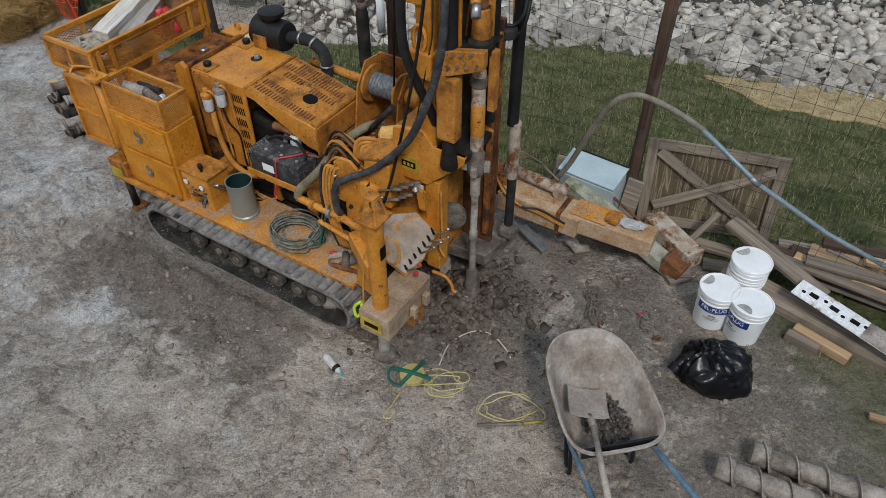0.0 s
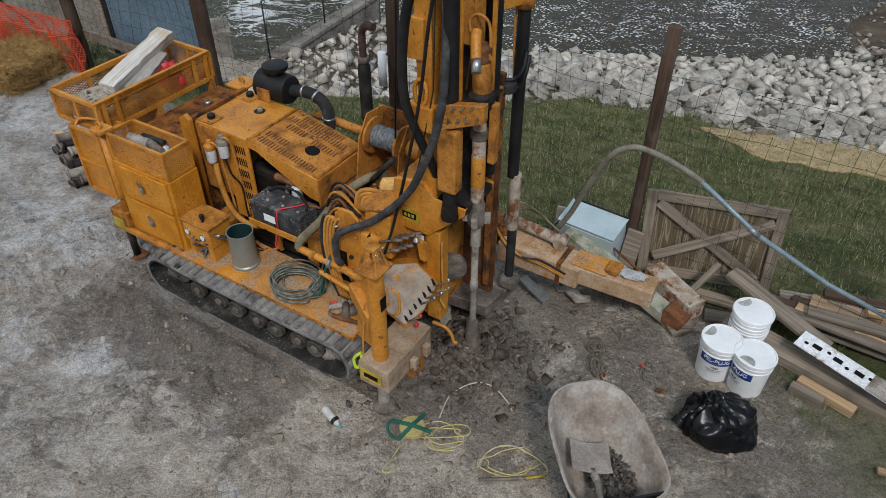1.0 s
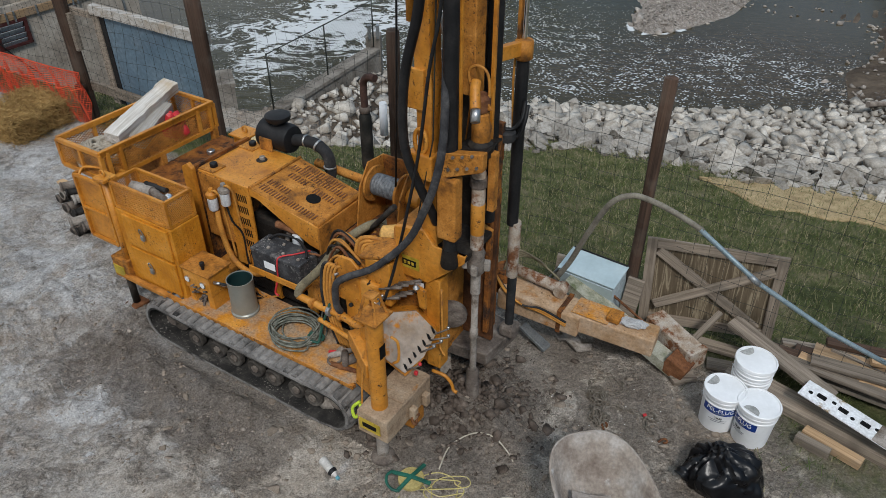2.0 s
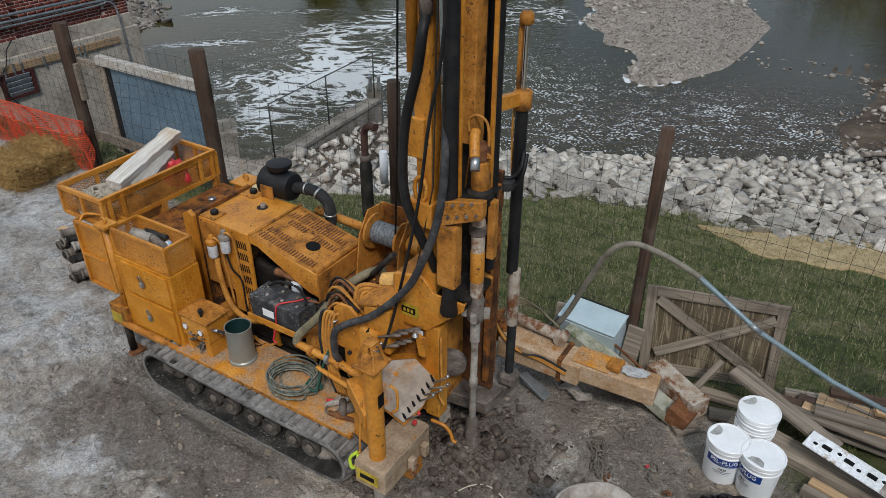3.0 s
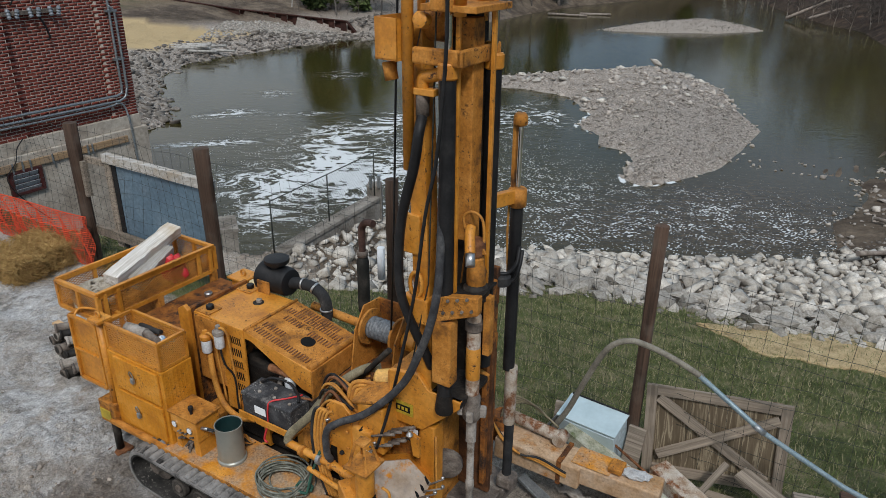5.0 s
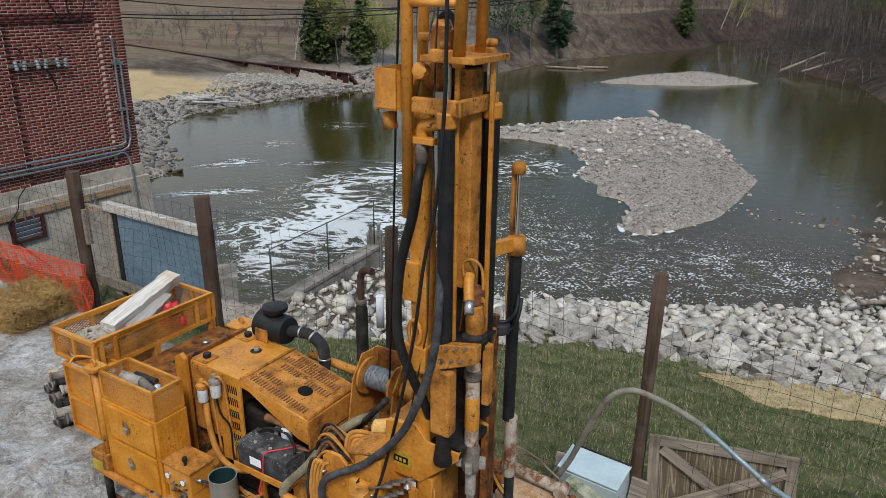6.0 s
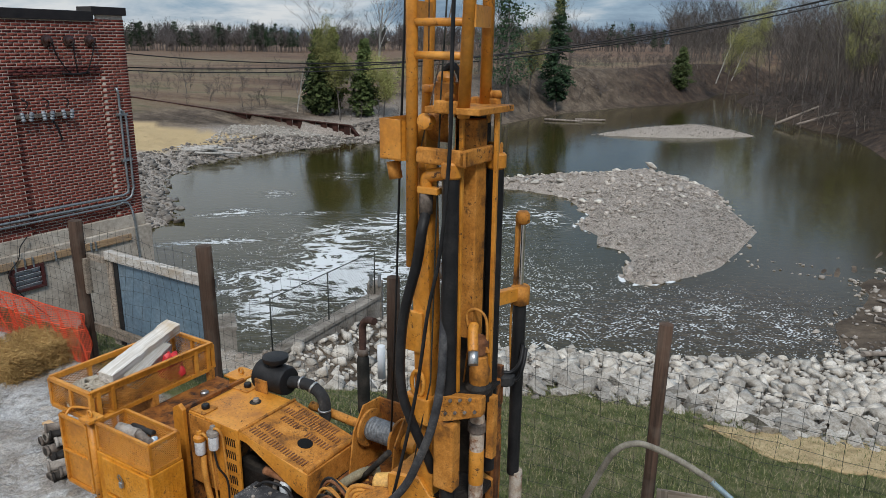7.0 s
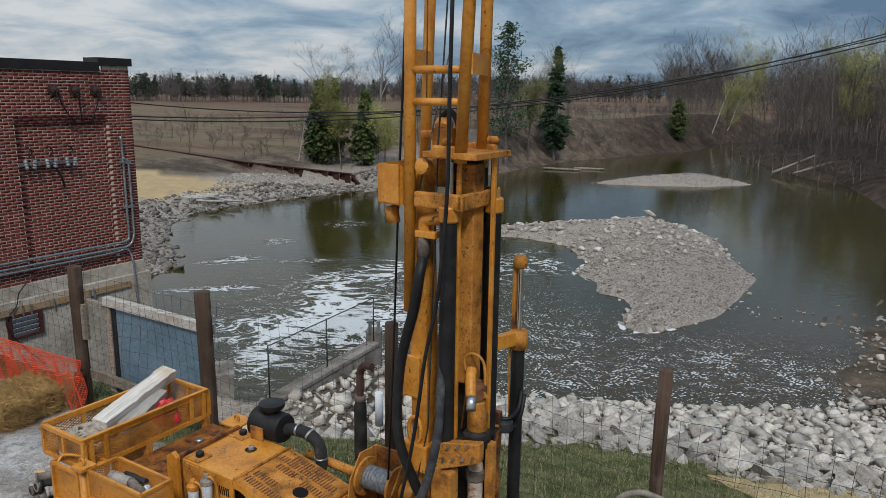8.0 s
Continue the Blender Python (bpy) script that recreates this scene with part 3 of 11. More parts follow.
    pcol = ramp(n, l, peb.outputs["Color"], [(0.2, (0.19, 0.15, 0.12)), (0.6, (0.38, 0.335, 0.29)), (0.95, (0.56, 0.53, 0.5))])
    col = mix(pk2, col, pcol)
    col = mix(0.9, col, ramp(n, l, fine, [(0.36, g3(0.84)), (0.5, g3(1.0)), (0.64, g3(1.1))]), "MULTIPLY")
    col = mix(0.95, col, ramp(n, l, grain, [(0.34, g3(0.72)), (0.44, g3(0.94)), (0.56, g3(1.05)), (0.66, g3(1.18))]), "MULTIPLY")
    col = mix(0.9, col, ramp(n, l, tiny, [(0.32, g3(0.58)), (0.5, g3(1.0)), (0.68, g3(1.36))]), "MULTIPLY")
    spf = put(n, l, "ShaderNodeSeparateXYZ", {0: geo})
    beyond = add(mul(spf.outputs[0], 0.537), mul(spf.outputs[1], 0.843))
    # brown soil, also darkened for riprap gaps and the cloud-shaded far bank
    shaded_soil_mask = put(n, l, "ShaderNodeMapRange", {"Value": beyond, "From Min": 8.2, "From Max": 9.0}).outputs[0]
    shaded_soil = ramp(n, l, noise_(0.7, 10, 0.7), [(0.36, (0.05, 0.036, 0.026)), (0.48, (0.10, 0.075, 0.054)), (0.62, (0.20, 0.155, 0.113))])
    col = mix(shaded_soil_mask, col, shaded_soil)
    floor_ = put(n, l, "ShaderNodeMapRange", {"Value": spf.outputs[0], "From Min": 17.0, "From Max": 26.0}).outputs[0]
    litter = ramp(n, l, noise_(0.9, 12, 0.75), [(0.36, (0.022, 0.015, 0.011)), (0.5, (0.055, 0.038, 0.028)), (0.62, (0.10, 0.068, 0.048)), (0.70, (0.20, 0.11, 0.065))])
    col = mix(floor_, col, litter)
    # turf: spring green thinning into dead straw
    turf = ramp(n, l, mid, [(0.36, (0.065, 0.078, 0.026)), (0.48, (0.11, 0.125, 0.045)), (0.58, (0.17, 0.16, 0.078)), (0.70, (0.28, 0.235, 0.145))])
    dry = ramp(n, l, big, [(0.3, (0.06, 0.042, 0.03)), (0.5, (0.115, 0.082, 0.054)), (0.7, (0.165, 0.122, 0.08))])
    sp = put(n, l, "ShaderNodeSeparateXYZ", {0: geo})
    far_ = put(n, l, "ShaderNodeMapRange", {"Value": sp.outputs[1], "From Min": 24.0, "From Max": 45.0}).outputs[0]
    lie = put(n, l, "ShaderNodeMapping", {"Vector": geo, "Scale": (0.35, 1.0, 1.0)}).outputs[0]
    big2 = put(n, l, "ShaderNodeTexNoise", {"Vector": lie, "Scale": 0.075, "Detail": 13.0, "Roughness": 0.74}).outputs["Fac"]
    heath = ramp(n, l, big2, [(0.36, (0.07, 0.04, 0.03)), (0.46, (0.15, 0.095, 0.062)), (0.53, (0.22, 0.165, 0.105)), (0.58, (0.105, 0.10, 0.05)), (0.68, (0.19, 0.14, 0.10))])
    dry = mix(0.8, dry, heath)
    red = ramp(n, l, put(n, l, "ShaderNodeMath", {0: put(n, l, "ShaderNodeMapRange", {"Value": sp.outputs[1], "From Min": 90.0, "From Max": 150.0}).outputs[0], 1: big2}, op="MULTIPLY").outputs[0], [(0.35, g3(0)), (0.55, g3(0.6))])
    dry = mix(red, dry, (0.13, 0.07, 0.05, 1))
    turf = mix(far_, turf, dry)
    turf = mix(0.85, turf, ramp(n, l, tiny, [(0.3, g3(0.55)), (0.7, g3(1.35))]), "MULTIPLY")
    gk = ramp(n, l, put(n, l, "ShaderNodeMath", {0: grass, 1: put(n, l, "ShaderNodeMapRange", {"Value": fine, "To Min": -0.35, "To Max": 0.35}).outputs[0]}, op="ADD").outputs[0], [(0.3, g3(0)), (0.7, g3(1))])
    gk = put(n, l, "ShaderNodeMath", {0: gk, 1: ramp(n, l, grass, [(0.02, g3(0)), (0.2, g3(1))])}, op="MULTIPLY").outputs[0]
    col = mix(gk, col, turf)
    # gravel of the bars and the shore
    gv = put(n, l, "ShaderNodeTexVoronoi", {"Vector": geo, "Scale": 20.0})
    gcol = ramp(n, l, gv.outputs["Color"], [(0.1, (0.28, 0.235, 0.20)), (0.5, (0.40, 0.345, 0.295)), (0.9, (0.53, 0.475, 0.42))])
    gcol = mix(0.8, gcol, ramp(n, l, gv.outputs["Distance"], [(0.25, g3(1.0)), (0.75, g3(0.55))]), "MULTIPLY")
    col = mix(stones, col, gcol)
    col = mix(sand, col, mix(0.7, (0.50, 0.37, 0.20, 1), ramp(n, l, fine, [(0.3, g3(0.8)), (0.7, g3(1.1))]), "MULTIPLY"))
    l.new(col, b.inputs["Base Color"])
    rg = put(n, l, "ShaderNodeMapRange", {"Value": wet, "To Min": 0.95, "To Max": 0.6}).outputs[0]
    b.inputs["Specular IOR Level"].default_value = 0.25
    l.new(rg, b.inputs["Roughness"])
    soft = noise_(4.0, 3, 0.5)
    relief = add(add(mul(soft, 1.5), mul(fine, 1.5)), add(mul(grain, 0.55), mul(tiny, 0.16)))
    relief = add(relief, add(mul(pk2, 0.22), add(mul(plate, 0.40), mul(mul(wet, grain), 0.6))))
    bp = put(n, l, "ShaderNodeBump", {"Height": relief, "Strength": 0.9, "Distance": 0.045})
    l.new(bp.outputs[0], b.inputs["Normal"])
    return m


ground_me = ground_sheet()
ground_me.materials.append(ground_material())
tagged(new("ground", ground_me), "rutted grey-brown mud yard running into grass, gravel and fields", "ground", kind="structure")


def ground_z(x, y):
    return float(height(np.array([float(x)]), np.array([float(y)]))[0][0])


# ---- river ----
def river():
    xs = np.concatenate([np.arange(-40, -16, 2.0), np.arange(-16, 18, 0.3), np.arange(18, 130, 2.0)])
    ys = np.concatenate([np.arange(10, 48, 0.3), np.arange(48, 140, 2.0)])
    X, Y = np.meshgrid(xs, ys)
    v = np.stack([X, Y, np.full(X.shape, WATER)], -1).reshape(-1, 3)
    ny, nx = X.shape
    i = (np.arange(ny - 1)[:, None] * nx + np.arange(nx - 1)[None, :])
    q = np.stack([i, i + 1, i + nx + 1, i + nx], -1).reshape(-1, 4)
    me = bpy.data.meshes.new("water")
    me.from_pydata(v.tolist(), [], q.tolist())
    # foam: the boil below the outfall and the drifting trains
    def blob(cx, cy, rx, ry, rot=0.0):
        c, s_ = math.cos(rot), math.sin(rot)
        u, w = (X - cx) * c + (Y - cy) * s_, -(X - cx) * s_ + (Y - cy) * c
        return np.exp(-((u / rx) ** 2 + (w / ry) ** 2))
    # main boil runs down from upper right in one diagonal body, with thin strands off it
    boil = 1.08 * blob(-3.3, 22.8, 1.2, 4.6, 0.28) + 0.62 * blob(-4.6, 18.6, 1.1, 2.6, 0.1) + 0.7 * blob(-2.1, 28.2, 1.4, 2.2, -0.2) + 0.6 * blob(-5.6, 20.8, 2.2, 1.4, 0.1)
    boil += 0.62 * blob(-8.2, 25.0, 2.2, 0.55, 0.25) + 0.6 * blob(-9.0, 29.6, 1.6, 0.8, 0.5) + 0.42 * blob(-7.7, 33.6, 1.1, 1.4, 0.4) + 0.4 * blob(-5.6, 29.6, 2.2, 0.5, 0.1)
    boil += 0.35 * blob(-5.2, 38.5, 2.0, 2.2) + 0.5 * blob(2.5, 28.5, 1.6, 3.6, -0.25) + 0.42 * blob(4.6, 30.0, 0.9, 3.0, 0.1) + 0.5 * blob(-1.0, 23.0, 1.6, 2.5)
    fleck = 1.0 * blob(2.5, 18.0, 6.5, 4.4) + 0.6 * blob(2.0, 24.5, 3.0, 4.5) + 0.85 * blob(-4.5, 22.5, 4.5, 6.0) + 0.75 * blob(8.5, 17.6, 3.2, 2.4)
    rim = np.clip(1 - np.abs(shore_dist(X, Y, ISLAND) + 0.12) / 0.22, 0, 1) * ((Y < 22.5) & (X < 7.2) | (X < 6.8) & (Y > 27) & (Y < 31))
    rim = np.maximum(rim, 0.9 * np.clip(1 - np.hypot((X - 10.6) / 0.25, (Y - 18.1) / 0.9), 0, 1))
    at = me.attributes.new("foam", "FLOAT_COLOR", "POINT")
    c = np.stack([np.clip(0.88 * boil, 0, 1), np.clip(fleck, 0, 1), rim, np.ones(X.shape)], -1).astype(np.float32)
    at.data.foreach_set("color", c.ravel())
    shal = np.clip(0.95 * blob(9.0, 18.6, 4.2, 4.2) + 0.55 * blob(4.0, 17.4, 5.5, 2.2) + 0.5 * blob(12.5, 23.5, 2.6, 3.0), 0, 0.9)
    me.attributes.new("shallow", "FLOAT", "POINT").data.foreach_set("value", shal.astype(np.float32).ravel())
    m, n, l, b = nodes_of("river_water")
    geo = put(n, l, "ShaderNodeNewGeometry").outputs["Position"]
    a = n.new("ShaderNodeAttribute")
    a.attribute_name = "foam"
    sep = put(n, l, "ShaderNodeSeparateColor", {0: a.outputs["Color"]})

    def math_(op, p, q_, clamp=False):
        return put(n, l, "ShaderNodeMath", {0: p, 1: q_}, op=op, clamped=clamp).outputs[0]
    st = put(n, l, "ShaderNodeMapping", {"Vector": geo, "Scale": (1.0, 1.7, 1.0), "Rotation": (0, 0, 0.25)}).outputs[0]
    swirl = put(n, l, "ShaderNodeTexNoise", {"Vector": st, "Scale": 0.5, "Detail": 10.0, "Roughness": 0.6, "Distortion": 1.3}).outputs["Fac"]
    # foam threads follow the swirl's contours and thicken into sheets at the boil's core
    crest = math_("ABSOLUTE", math_("SUBTRACT", swirl, 0.5), 0.0)
    fray = put(n, l, "ShaderNodeTexNoise", {"Vector": geo, "Scale": 5.0, "Detail": 8.0, "Roughness": 0.75}).outputs["Fac"]
    body = math_("MULTIPLY", math_("POWER", sep.outputs[0], 1.5), 0.115)
    rag = put(n, l, "ShaderNodeMapRange", {"Value": fray, "From Min": 0.3, "From Max": 0.7, "To Min": -0.06, "To Max": 0.05}).outputs[0]
    k1 = math_("MULTIPLY", math_("SUBTRACT", math_("ADD", body, math_("MULTIPLY", rag, sep.outputs[0])), crest), 45.0, True)
    k1 = math_("MULTIPLY", k1, ramp(n, l, sep.outputs[0], [(0.12, g3(0)), (0.3, g3(0.95))]))
    dots = put(n, l, "ShaderNodeTexVoronoi", {"Vector": put(n, l, "ShaderNodeMapping", {"Vector": geo, "Scale": (0.8, 1.25, 1.0)}).outputs[0], "Scale": 15.0}).outputs["Distance"]
    patch = put(n, l, "ShaderNodeTexNoise", {"Vector": st, "Scale": 1.1, "Detail": 8.0, "Roughness": 0.7, "Distortion": 0.8}).outputs["Fac"]
    thr = math_("MULTIPLY", math_("MULTIPLY", sep.outputs[1], ramp(n, l, patch, [(0.42, g3(0.35)), (0.58, g3(1.15))])), 0.36)
    k2 = math_("MULTIPLY", math_("SUBTRACT", thr, dots), 26.0, True)
    k3 = math_("MULTIPLY", math_("SUBTRACT", math_("ADD", sep.outputs[2], fray), 1.08), 8.0, True)
    k = math_("MAXIMUM", math_("MAXIMUM", k1, k2), k3, True)
    deep = ramp(n, l, put(n, l, "ShaderNodeTexNoise", {"Vector": geo, "Scale": 0.15, "Detail": 3.0}).outputs["Fac"], [(0.35, (0.028, 0.025, 0.007)), (0.7, (0.046, 0.037, 0.011))])
    # thin brown water over the gravel between the island and the stones
    sh = n.new("ShaderNodeAttribute")
    sh.attribute_name = "shallow"
    bed = ramp(n, l, fray, [(0.35, (0.028, 0.02, 0.011)), (0.55, (0.065, 0.047, 0.027)), (0.68, (0.12, 0.09, 0.06))])
    deep = put(n, l, "ShaderNodeMix", {"Factor": sh.outputs["Fac"], "A": deep, "B": bed}, blend="MIX").outputs["Result"]
    col = put(n, l, "ShaderNodeMix", {"Factor": k, "A": deep, "B": (0.62, 0.64, 0.65, 1)}, blend="MIX").outputs["Result"]
    l.new(col, b.inputs["Base Color"])
    l.new(put(n, l, "ShaderNodeMapRange", {"Value": k, "To Min": 0.06, "To Max": 0.8}).outputs[0], b.inputs["Roughness"])
    b.inputs["IOR"].default_value = 1.33
    b.inputs["Specular IOR Level"].default_value = 0.30
    r1 = put(n, l, "ShaderNodeTexNoise", {"Vector": st, "Scale": 2.2, "Detail": 5.0, "Distortion": 0.7}).outputs["Fac"]
    calm = put(n, l, "ShaderNodeMapRange", {"Value": math_("ADD", sep.outputs[0], math_("MULTIPLY", sep.outputs[1], 0.5)), "To Min": 0.05, "To Max": 0.5}).outputs[0]
    bp = put(n, l, "ShaderNodeBump", {"Height": r1, "Strength": calm, "Distance": 0.12})
    l.new(bp.outputs[0], b.inputs["Normal"])
    me.materials.append(m)
    tagged(new("water", me), "dark olive river water with drifting white foam", "river", kind="structure")


river()

# ---- brick powerhouse by the river ----
BRICK_RED = surface("brick", (0.168, 0.037, 0.026), (0.105, 0.025, 0.018), (0.225, 0.056, 0.037), 30, 0.85, 0, 0.4, 120, vary=0.16)
BRICK_DARK = surface("dark_brick", (0.13, 0.032, 0.028), (0.09, 0.025, 0.022), (0.17, 0.045, 0.035), 30, 0.85, 0, 0.4, 120, vary=0.16)
MORTAR = surface("mortar", (0.56, 0.46, 0.385), None, None, 12, 0.95, 0, 0.3, 90)
COPING = surface("dark_coping_metal", (0.022, 0.017, 0.016), (0.015, 0.012, 0.012), (0.03, 0.025, 0.024), 4, 0.45, 0.2, 0.05, 40)
PORCELAIN = surface("brown_porcelain", (0.05, 0.025, 0.02), None, None, 5, 0.25, 0, 0.02, 50)
GREYPAINT = surface("grey_painted_metal", (0.22, 0.24, 0.265), (0.15, 0.165, 0.18), (0.30, 0.325, 0.35), 5, 0.5, 0.1, 0.05, 60)
DARKRED = surface("dark_red_frame_paint", (0.07, 0.02, 0.018), None, None, 10, 0.6, 0, 0.1, 60)
GLASSY = surface("dusty_louvre_glass", (0.35, 0.36, 0.38), (0.25, 0.26, 0.28), (0.45, 0.46, 0.48), 5, 0.2, 0, 0.02, 40)

BM = pose(-7.6, 18.0, 0, 0, 0, -121.0)
powerhouse = thing("brick_building", "red brick powerhouse with dark metal coping on a concrete base", "building", BM)
L_ = 9.0
BASECON = surface("beige_foundation_concrete", (0.43, 0.375, 0.31), (0.30, 0.25, 0.20), (0.50, 0.45, 0.385), 1.3, 0.9, 0, 0.3, 40, spots=(0.27, 0.23, 0.185), spot_scale=0.7, spot_edge=(0.5, 0.75))
part("concrete_base", B((-0.12, -7, -3.6), (L_, 0.12, -0.16), 0.02), BASECON, powerhouse, "stained beige concrete foundation wall")
part("ledge", B((-0.02, -7, -0.16), (L_, 0.03, 0.14), 0.01), BASECON, powerhouse)
wall_bm = B((0.012, -6.9, 0.14), (L_, -0.062, 4.78))
part("wall", wall_bm, MORTAR, powerhouse, "mortar-jointed brick wall")
pil_bm = B((0.012, -0.062, 0.14), (0.70, -0.012, 4.9))
part("pilaster", pil_bm, MORTAR, powerhouse)
part("pilaster", B((2.86, -0.062, 0.14), (L_, -0.012, 4.78)), MORTAR, powerhouse)
part("pilaster", B((0.70, -0.062, 3.78), (2.86, -0.012, 4.78)), MORTAR, powerhouse)
part("roof", B((0, -7, 4.72), (L_, -0.2, 4.8)), COPING, powerhouse, "flat dark roof")
cop = bmesh.new()
slab(cop, [(0.80, 0.05, 4.76), (L_, 0.05, 4.76), (L_, 0.05, 4.97), (0.80, 0.05, 4.97)], (0, -0.4, 0), 0.008)
part("coping", cop, COPING, powerhouse, "dark brown metal coping")
part("coping", B((-0.06, -0.5, 4.9), (0.84, 0.06, 5.08), 0.008), COPING, powerhouse)
part("coping", B((3.3, -0.5, 4.97), (4.3, 0.06, 5.12), 0.008), COPING, powerhouse)


def bricks():
    """Courses of stretchers, proud of the mortar; those of the near stretch low down are pieces of their own."""
    cl, ch = 0.213, 0.0677
    proto = bmesh.new()
    box(proto, (-0.0995, -0.02, -0.0265), (0.0995, 0.012, 0.0265), 0.003)
    me = mesh_of(proto, "brick")
    me.materials.append(BRICK_RED)
    rest = {BRICK_RED: ([], []), BRICK_DARK: ([], [])}
    rng = random.Random(4)
    made = 0
    for row in range(int((4.86 - 0.14) / ch)):
        z = 0.14 + (row + 0.5) * ch
        band = 3.58 < z < 3.78
        x = (0.0 if row % 2 else cl / 2)
        while x < 6.4:
            c = x + cl / 2
            recess = 0.70 < c < 2.86 and z < 3.6
            y0 = -0.068 if recess else -0.018
            if z > 4.76 and c > 0.8:
                break
            lo, hi = x + 0.008, x + cl - 0.008
            if row % 2 == 0 and x == cl / 2:
                lo = 0.005 - 0.0
            header = band and 0.7 < c < 2.9
            stack = BRICK_DARK if header or (4.28 + 0.2 < z < 4.28 + 0.26) else BRICK_RED
            if 2.4 < c < 5.0 and 0.14 < z < 1.75 and stack is BRICK_RED and made < 300 and not row % 2 == 0 or (2.9 < c < 4.6 and z < 0.95 and made < 300):
                ob = new("brick", me)
                ob.parent = powerhouse
                ob.matrix_basis = pose(c, y0, z, rng.uniform(-0.6, 0.6), 0, rng.uniform(-0.4, 0.4))
                made += 1
            else:
                v, f = rest[stack]
                k = len(v)
                yo = y0 + 0.012 + rng.uniform(-0.002, 0.002)
                yi = y0 - 0.03
                h = 0.0255
                v += [(lo, yi, z - h), (hi, yi, z - h), (hi, yi, z + h), (lo, yi, z + h), (lo, yo, z - h), (hi, yo, z - h), (hi, yo, z + h), (lo, yo, z + h)]
                f += [(k + 4, k + 7, k + 6, k + 5), (k, k + 4, k + 5, k + 1), (k + 3, k + 2, k + 6, k + 7), (k, k + 3, k + 7, k + 4), (k + 1, k + 5, k + 6, k + 2)]
            x += cl
    for m, (v, f) in rest.items():
        tagged(from_data("bricks", v, f, m, powerhouse), "dark red brick courses" if m is BRICK_RED else "darker brick band", kind="stuff")


# three bushings with their drop leads
for x in (1.95, 1.45, 0.94):
    bush = part("bushing", lathe(bmesh.new(), [(0.13, 0), (0.13, 0.03), (0.06, 0.05), (0.06, 0.08), (0.10, 0.09), (0.05, 0.12), (0.04, 0.2)], 16,
                                 pose(x, 0.0, 4.32, -90)), PORCELAIN, powerhouse, "round brown porcelain bushing", True)
for x, e in ((1.95, 1.5), (1.45, 1.35), (0.94, 1.15)):
    part("cable", T(curve([(x, 0.2, 4.32), (x * 0.8 + e * 0.2, 0.14, 4.05), (x * 0.35 + e * 0.65, 0.1, 3.75), (e, 0.05, 3.62)]), 0.014, 6), BLACK, powerhouse)
part("cable", T(curve([(1.7, 0.03, 3.62), (1.4, 0.06, 3.6), (1.05, 0.04, 3.63)]), 0.025, 6), BLACK, powerhouse)
# fuse rack
part("fuse_rail", B((1.62, -0.05, 2.70), (2.85, 0.04, 2.78), 0.005), IRON, powerhouse, "dark steel fuse rail")
for x in (2.65, 2.18, 1.72):
    for dx in (-0.08, 0.08):
        part("cutout", lathe(bmesh.new(), [(0.035, 0), (0.05, 0.03), (0.035, 0.06), (0.05, 0.09), (0.035, 0.12), (0.05, 0.15), (0.035, 0.2)], 10,
                             pose(x + dx, 0.08, 2.64, 14 * (1 if dx > 0 else -1))), GREYPAINT, powerhouse, "grey insulator", True)
    part("cable", T(curve([(x, 0.04, 2.9), (x - 0.06, 0.07, 3.02), (x + 0.05, 0.05, 3.12)]), 0.015, 6), BLACK, powerhouse)
part("cable", T(curve([(2.1, 0.06, 2.66), (2.0, 0.08, 2.45), (1.93, 0.06, 2.2), (1.98, 0.02, 2.15)]), 0.02, 6), BLACK, powerhouse)
# conduits
part("conduit", T(curve([(0.42, 0.02, 3.24), (0.42, 0.08, 3.2), (0.40, 0.07, 2.9), (0.40, 0.07, 1.2), (0.40, 0.07, 0.85), (0.5, 0.07, 0.70), (1.2, 0.07, 0.68), (5.5, 0.07, 0.68)], 5), 0.03, 8), GALV, powerhouse, "grey steel conduit")
part("conduit", T(curve([(0.40, 0.07, 2.75), (0.28, 0.08, 2.6), (0.26, 0.08, 2.3), (0.26, 0.08, 1.0), (0.28, 0.08, 0.78), (0.45, 0.08, 0.57), (1.2, 0.08, 0.55), (5.5, 0.08, 0.55)], 5), 0.03, 8), GALV, powerhouse)
part("conduit", T(curve([(5.5, 0.08, 0.46), (1.2, 0.08, 0.46), (0.6, 0.08, 0.50), (0.42, 0.09, 0.40), (0.40, 0.16, 0.1), (0.38, 0.17, -0.3), (0.34, 0.17, -1.6)], 5), 0.025, 8), GALV, powerhouse)
for z in (2.6, 1.5):
    part("bracket", B((0.20, 0.0, z), (0.48, 0.1, z + 0.05)), GALV, powerhouse)
# timber ledger with cable clamps, louvred window
part("ledger", B((0.52, 0.12, -0.45), (5.2, 0.17, -0.29), 0.006), PALEWOOD, powerhouse, "brown timber ledger board")
for x in (3.42, 3.2, 3.02, 2.5, 1.62, 1.5):
    part("clamp", B((x, 0.17, -0.50), (x + 0.035, 0.20, -0.27), 0.005), GALV, powerhouse)
win = part("window", B((2.80, 0.10, -1.0), (3.56, 0.135, -0.46)), DARKRED, powerhouse, "small louvred window in a dark red frame")
for i in range(4):
    part("louvre", B((2.90, 0.0, -0.03), (3.46, 0.012, 0.09), 0.002, pose(0, 0.145, -0.93 + i * 0.11, -28)), GLASSY, win)
for lo, hi in (((2.80, 0.135, -1.0), (3.56, 0.19, -0.94)), ((2.80, 0.135, -0.52), (3.56, 0.19, -0.46)), ((2.80, 0.135, -0.94), (2.88, 0.19, -0.52)), ((3.48, 0.135, -0.94), (3.56, 0.19, -0.52))):
    part("window_frame", B(lo, hi, 0.004), DARKRED, win)
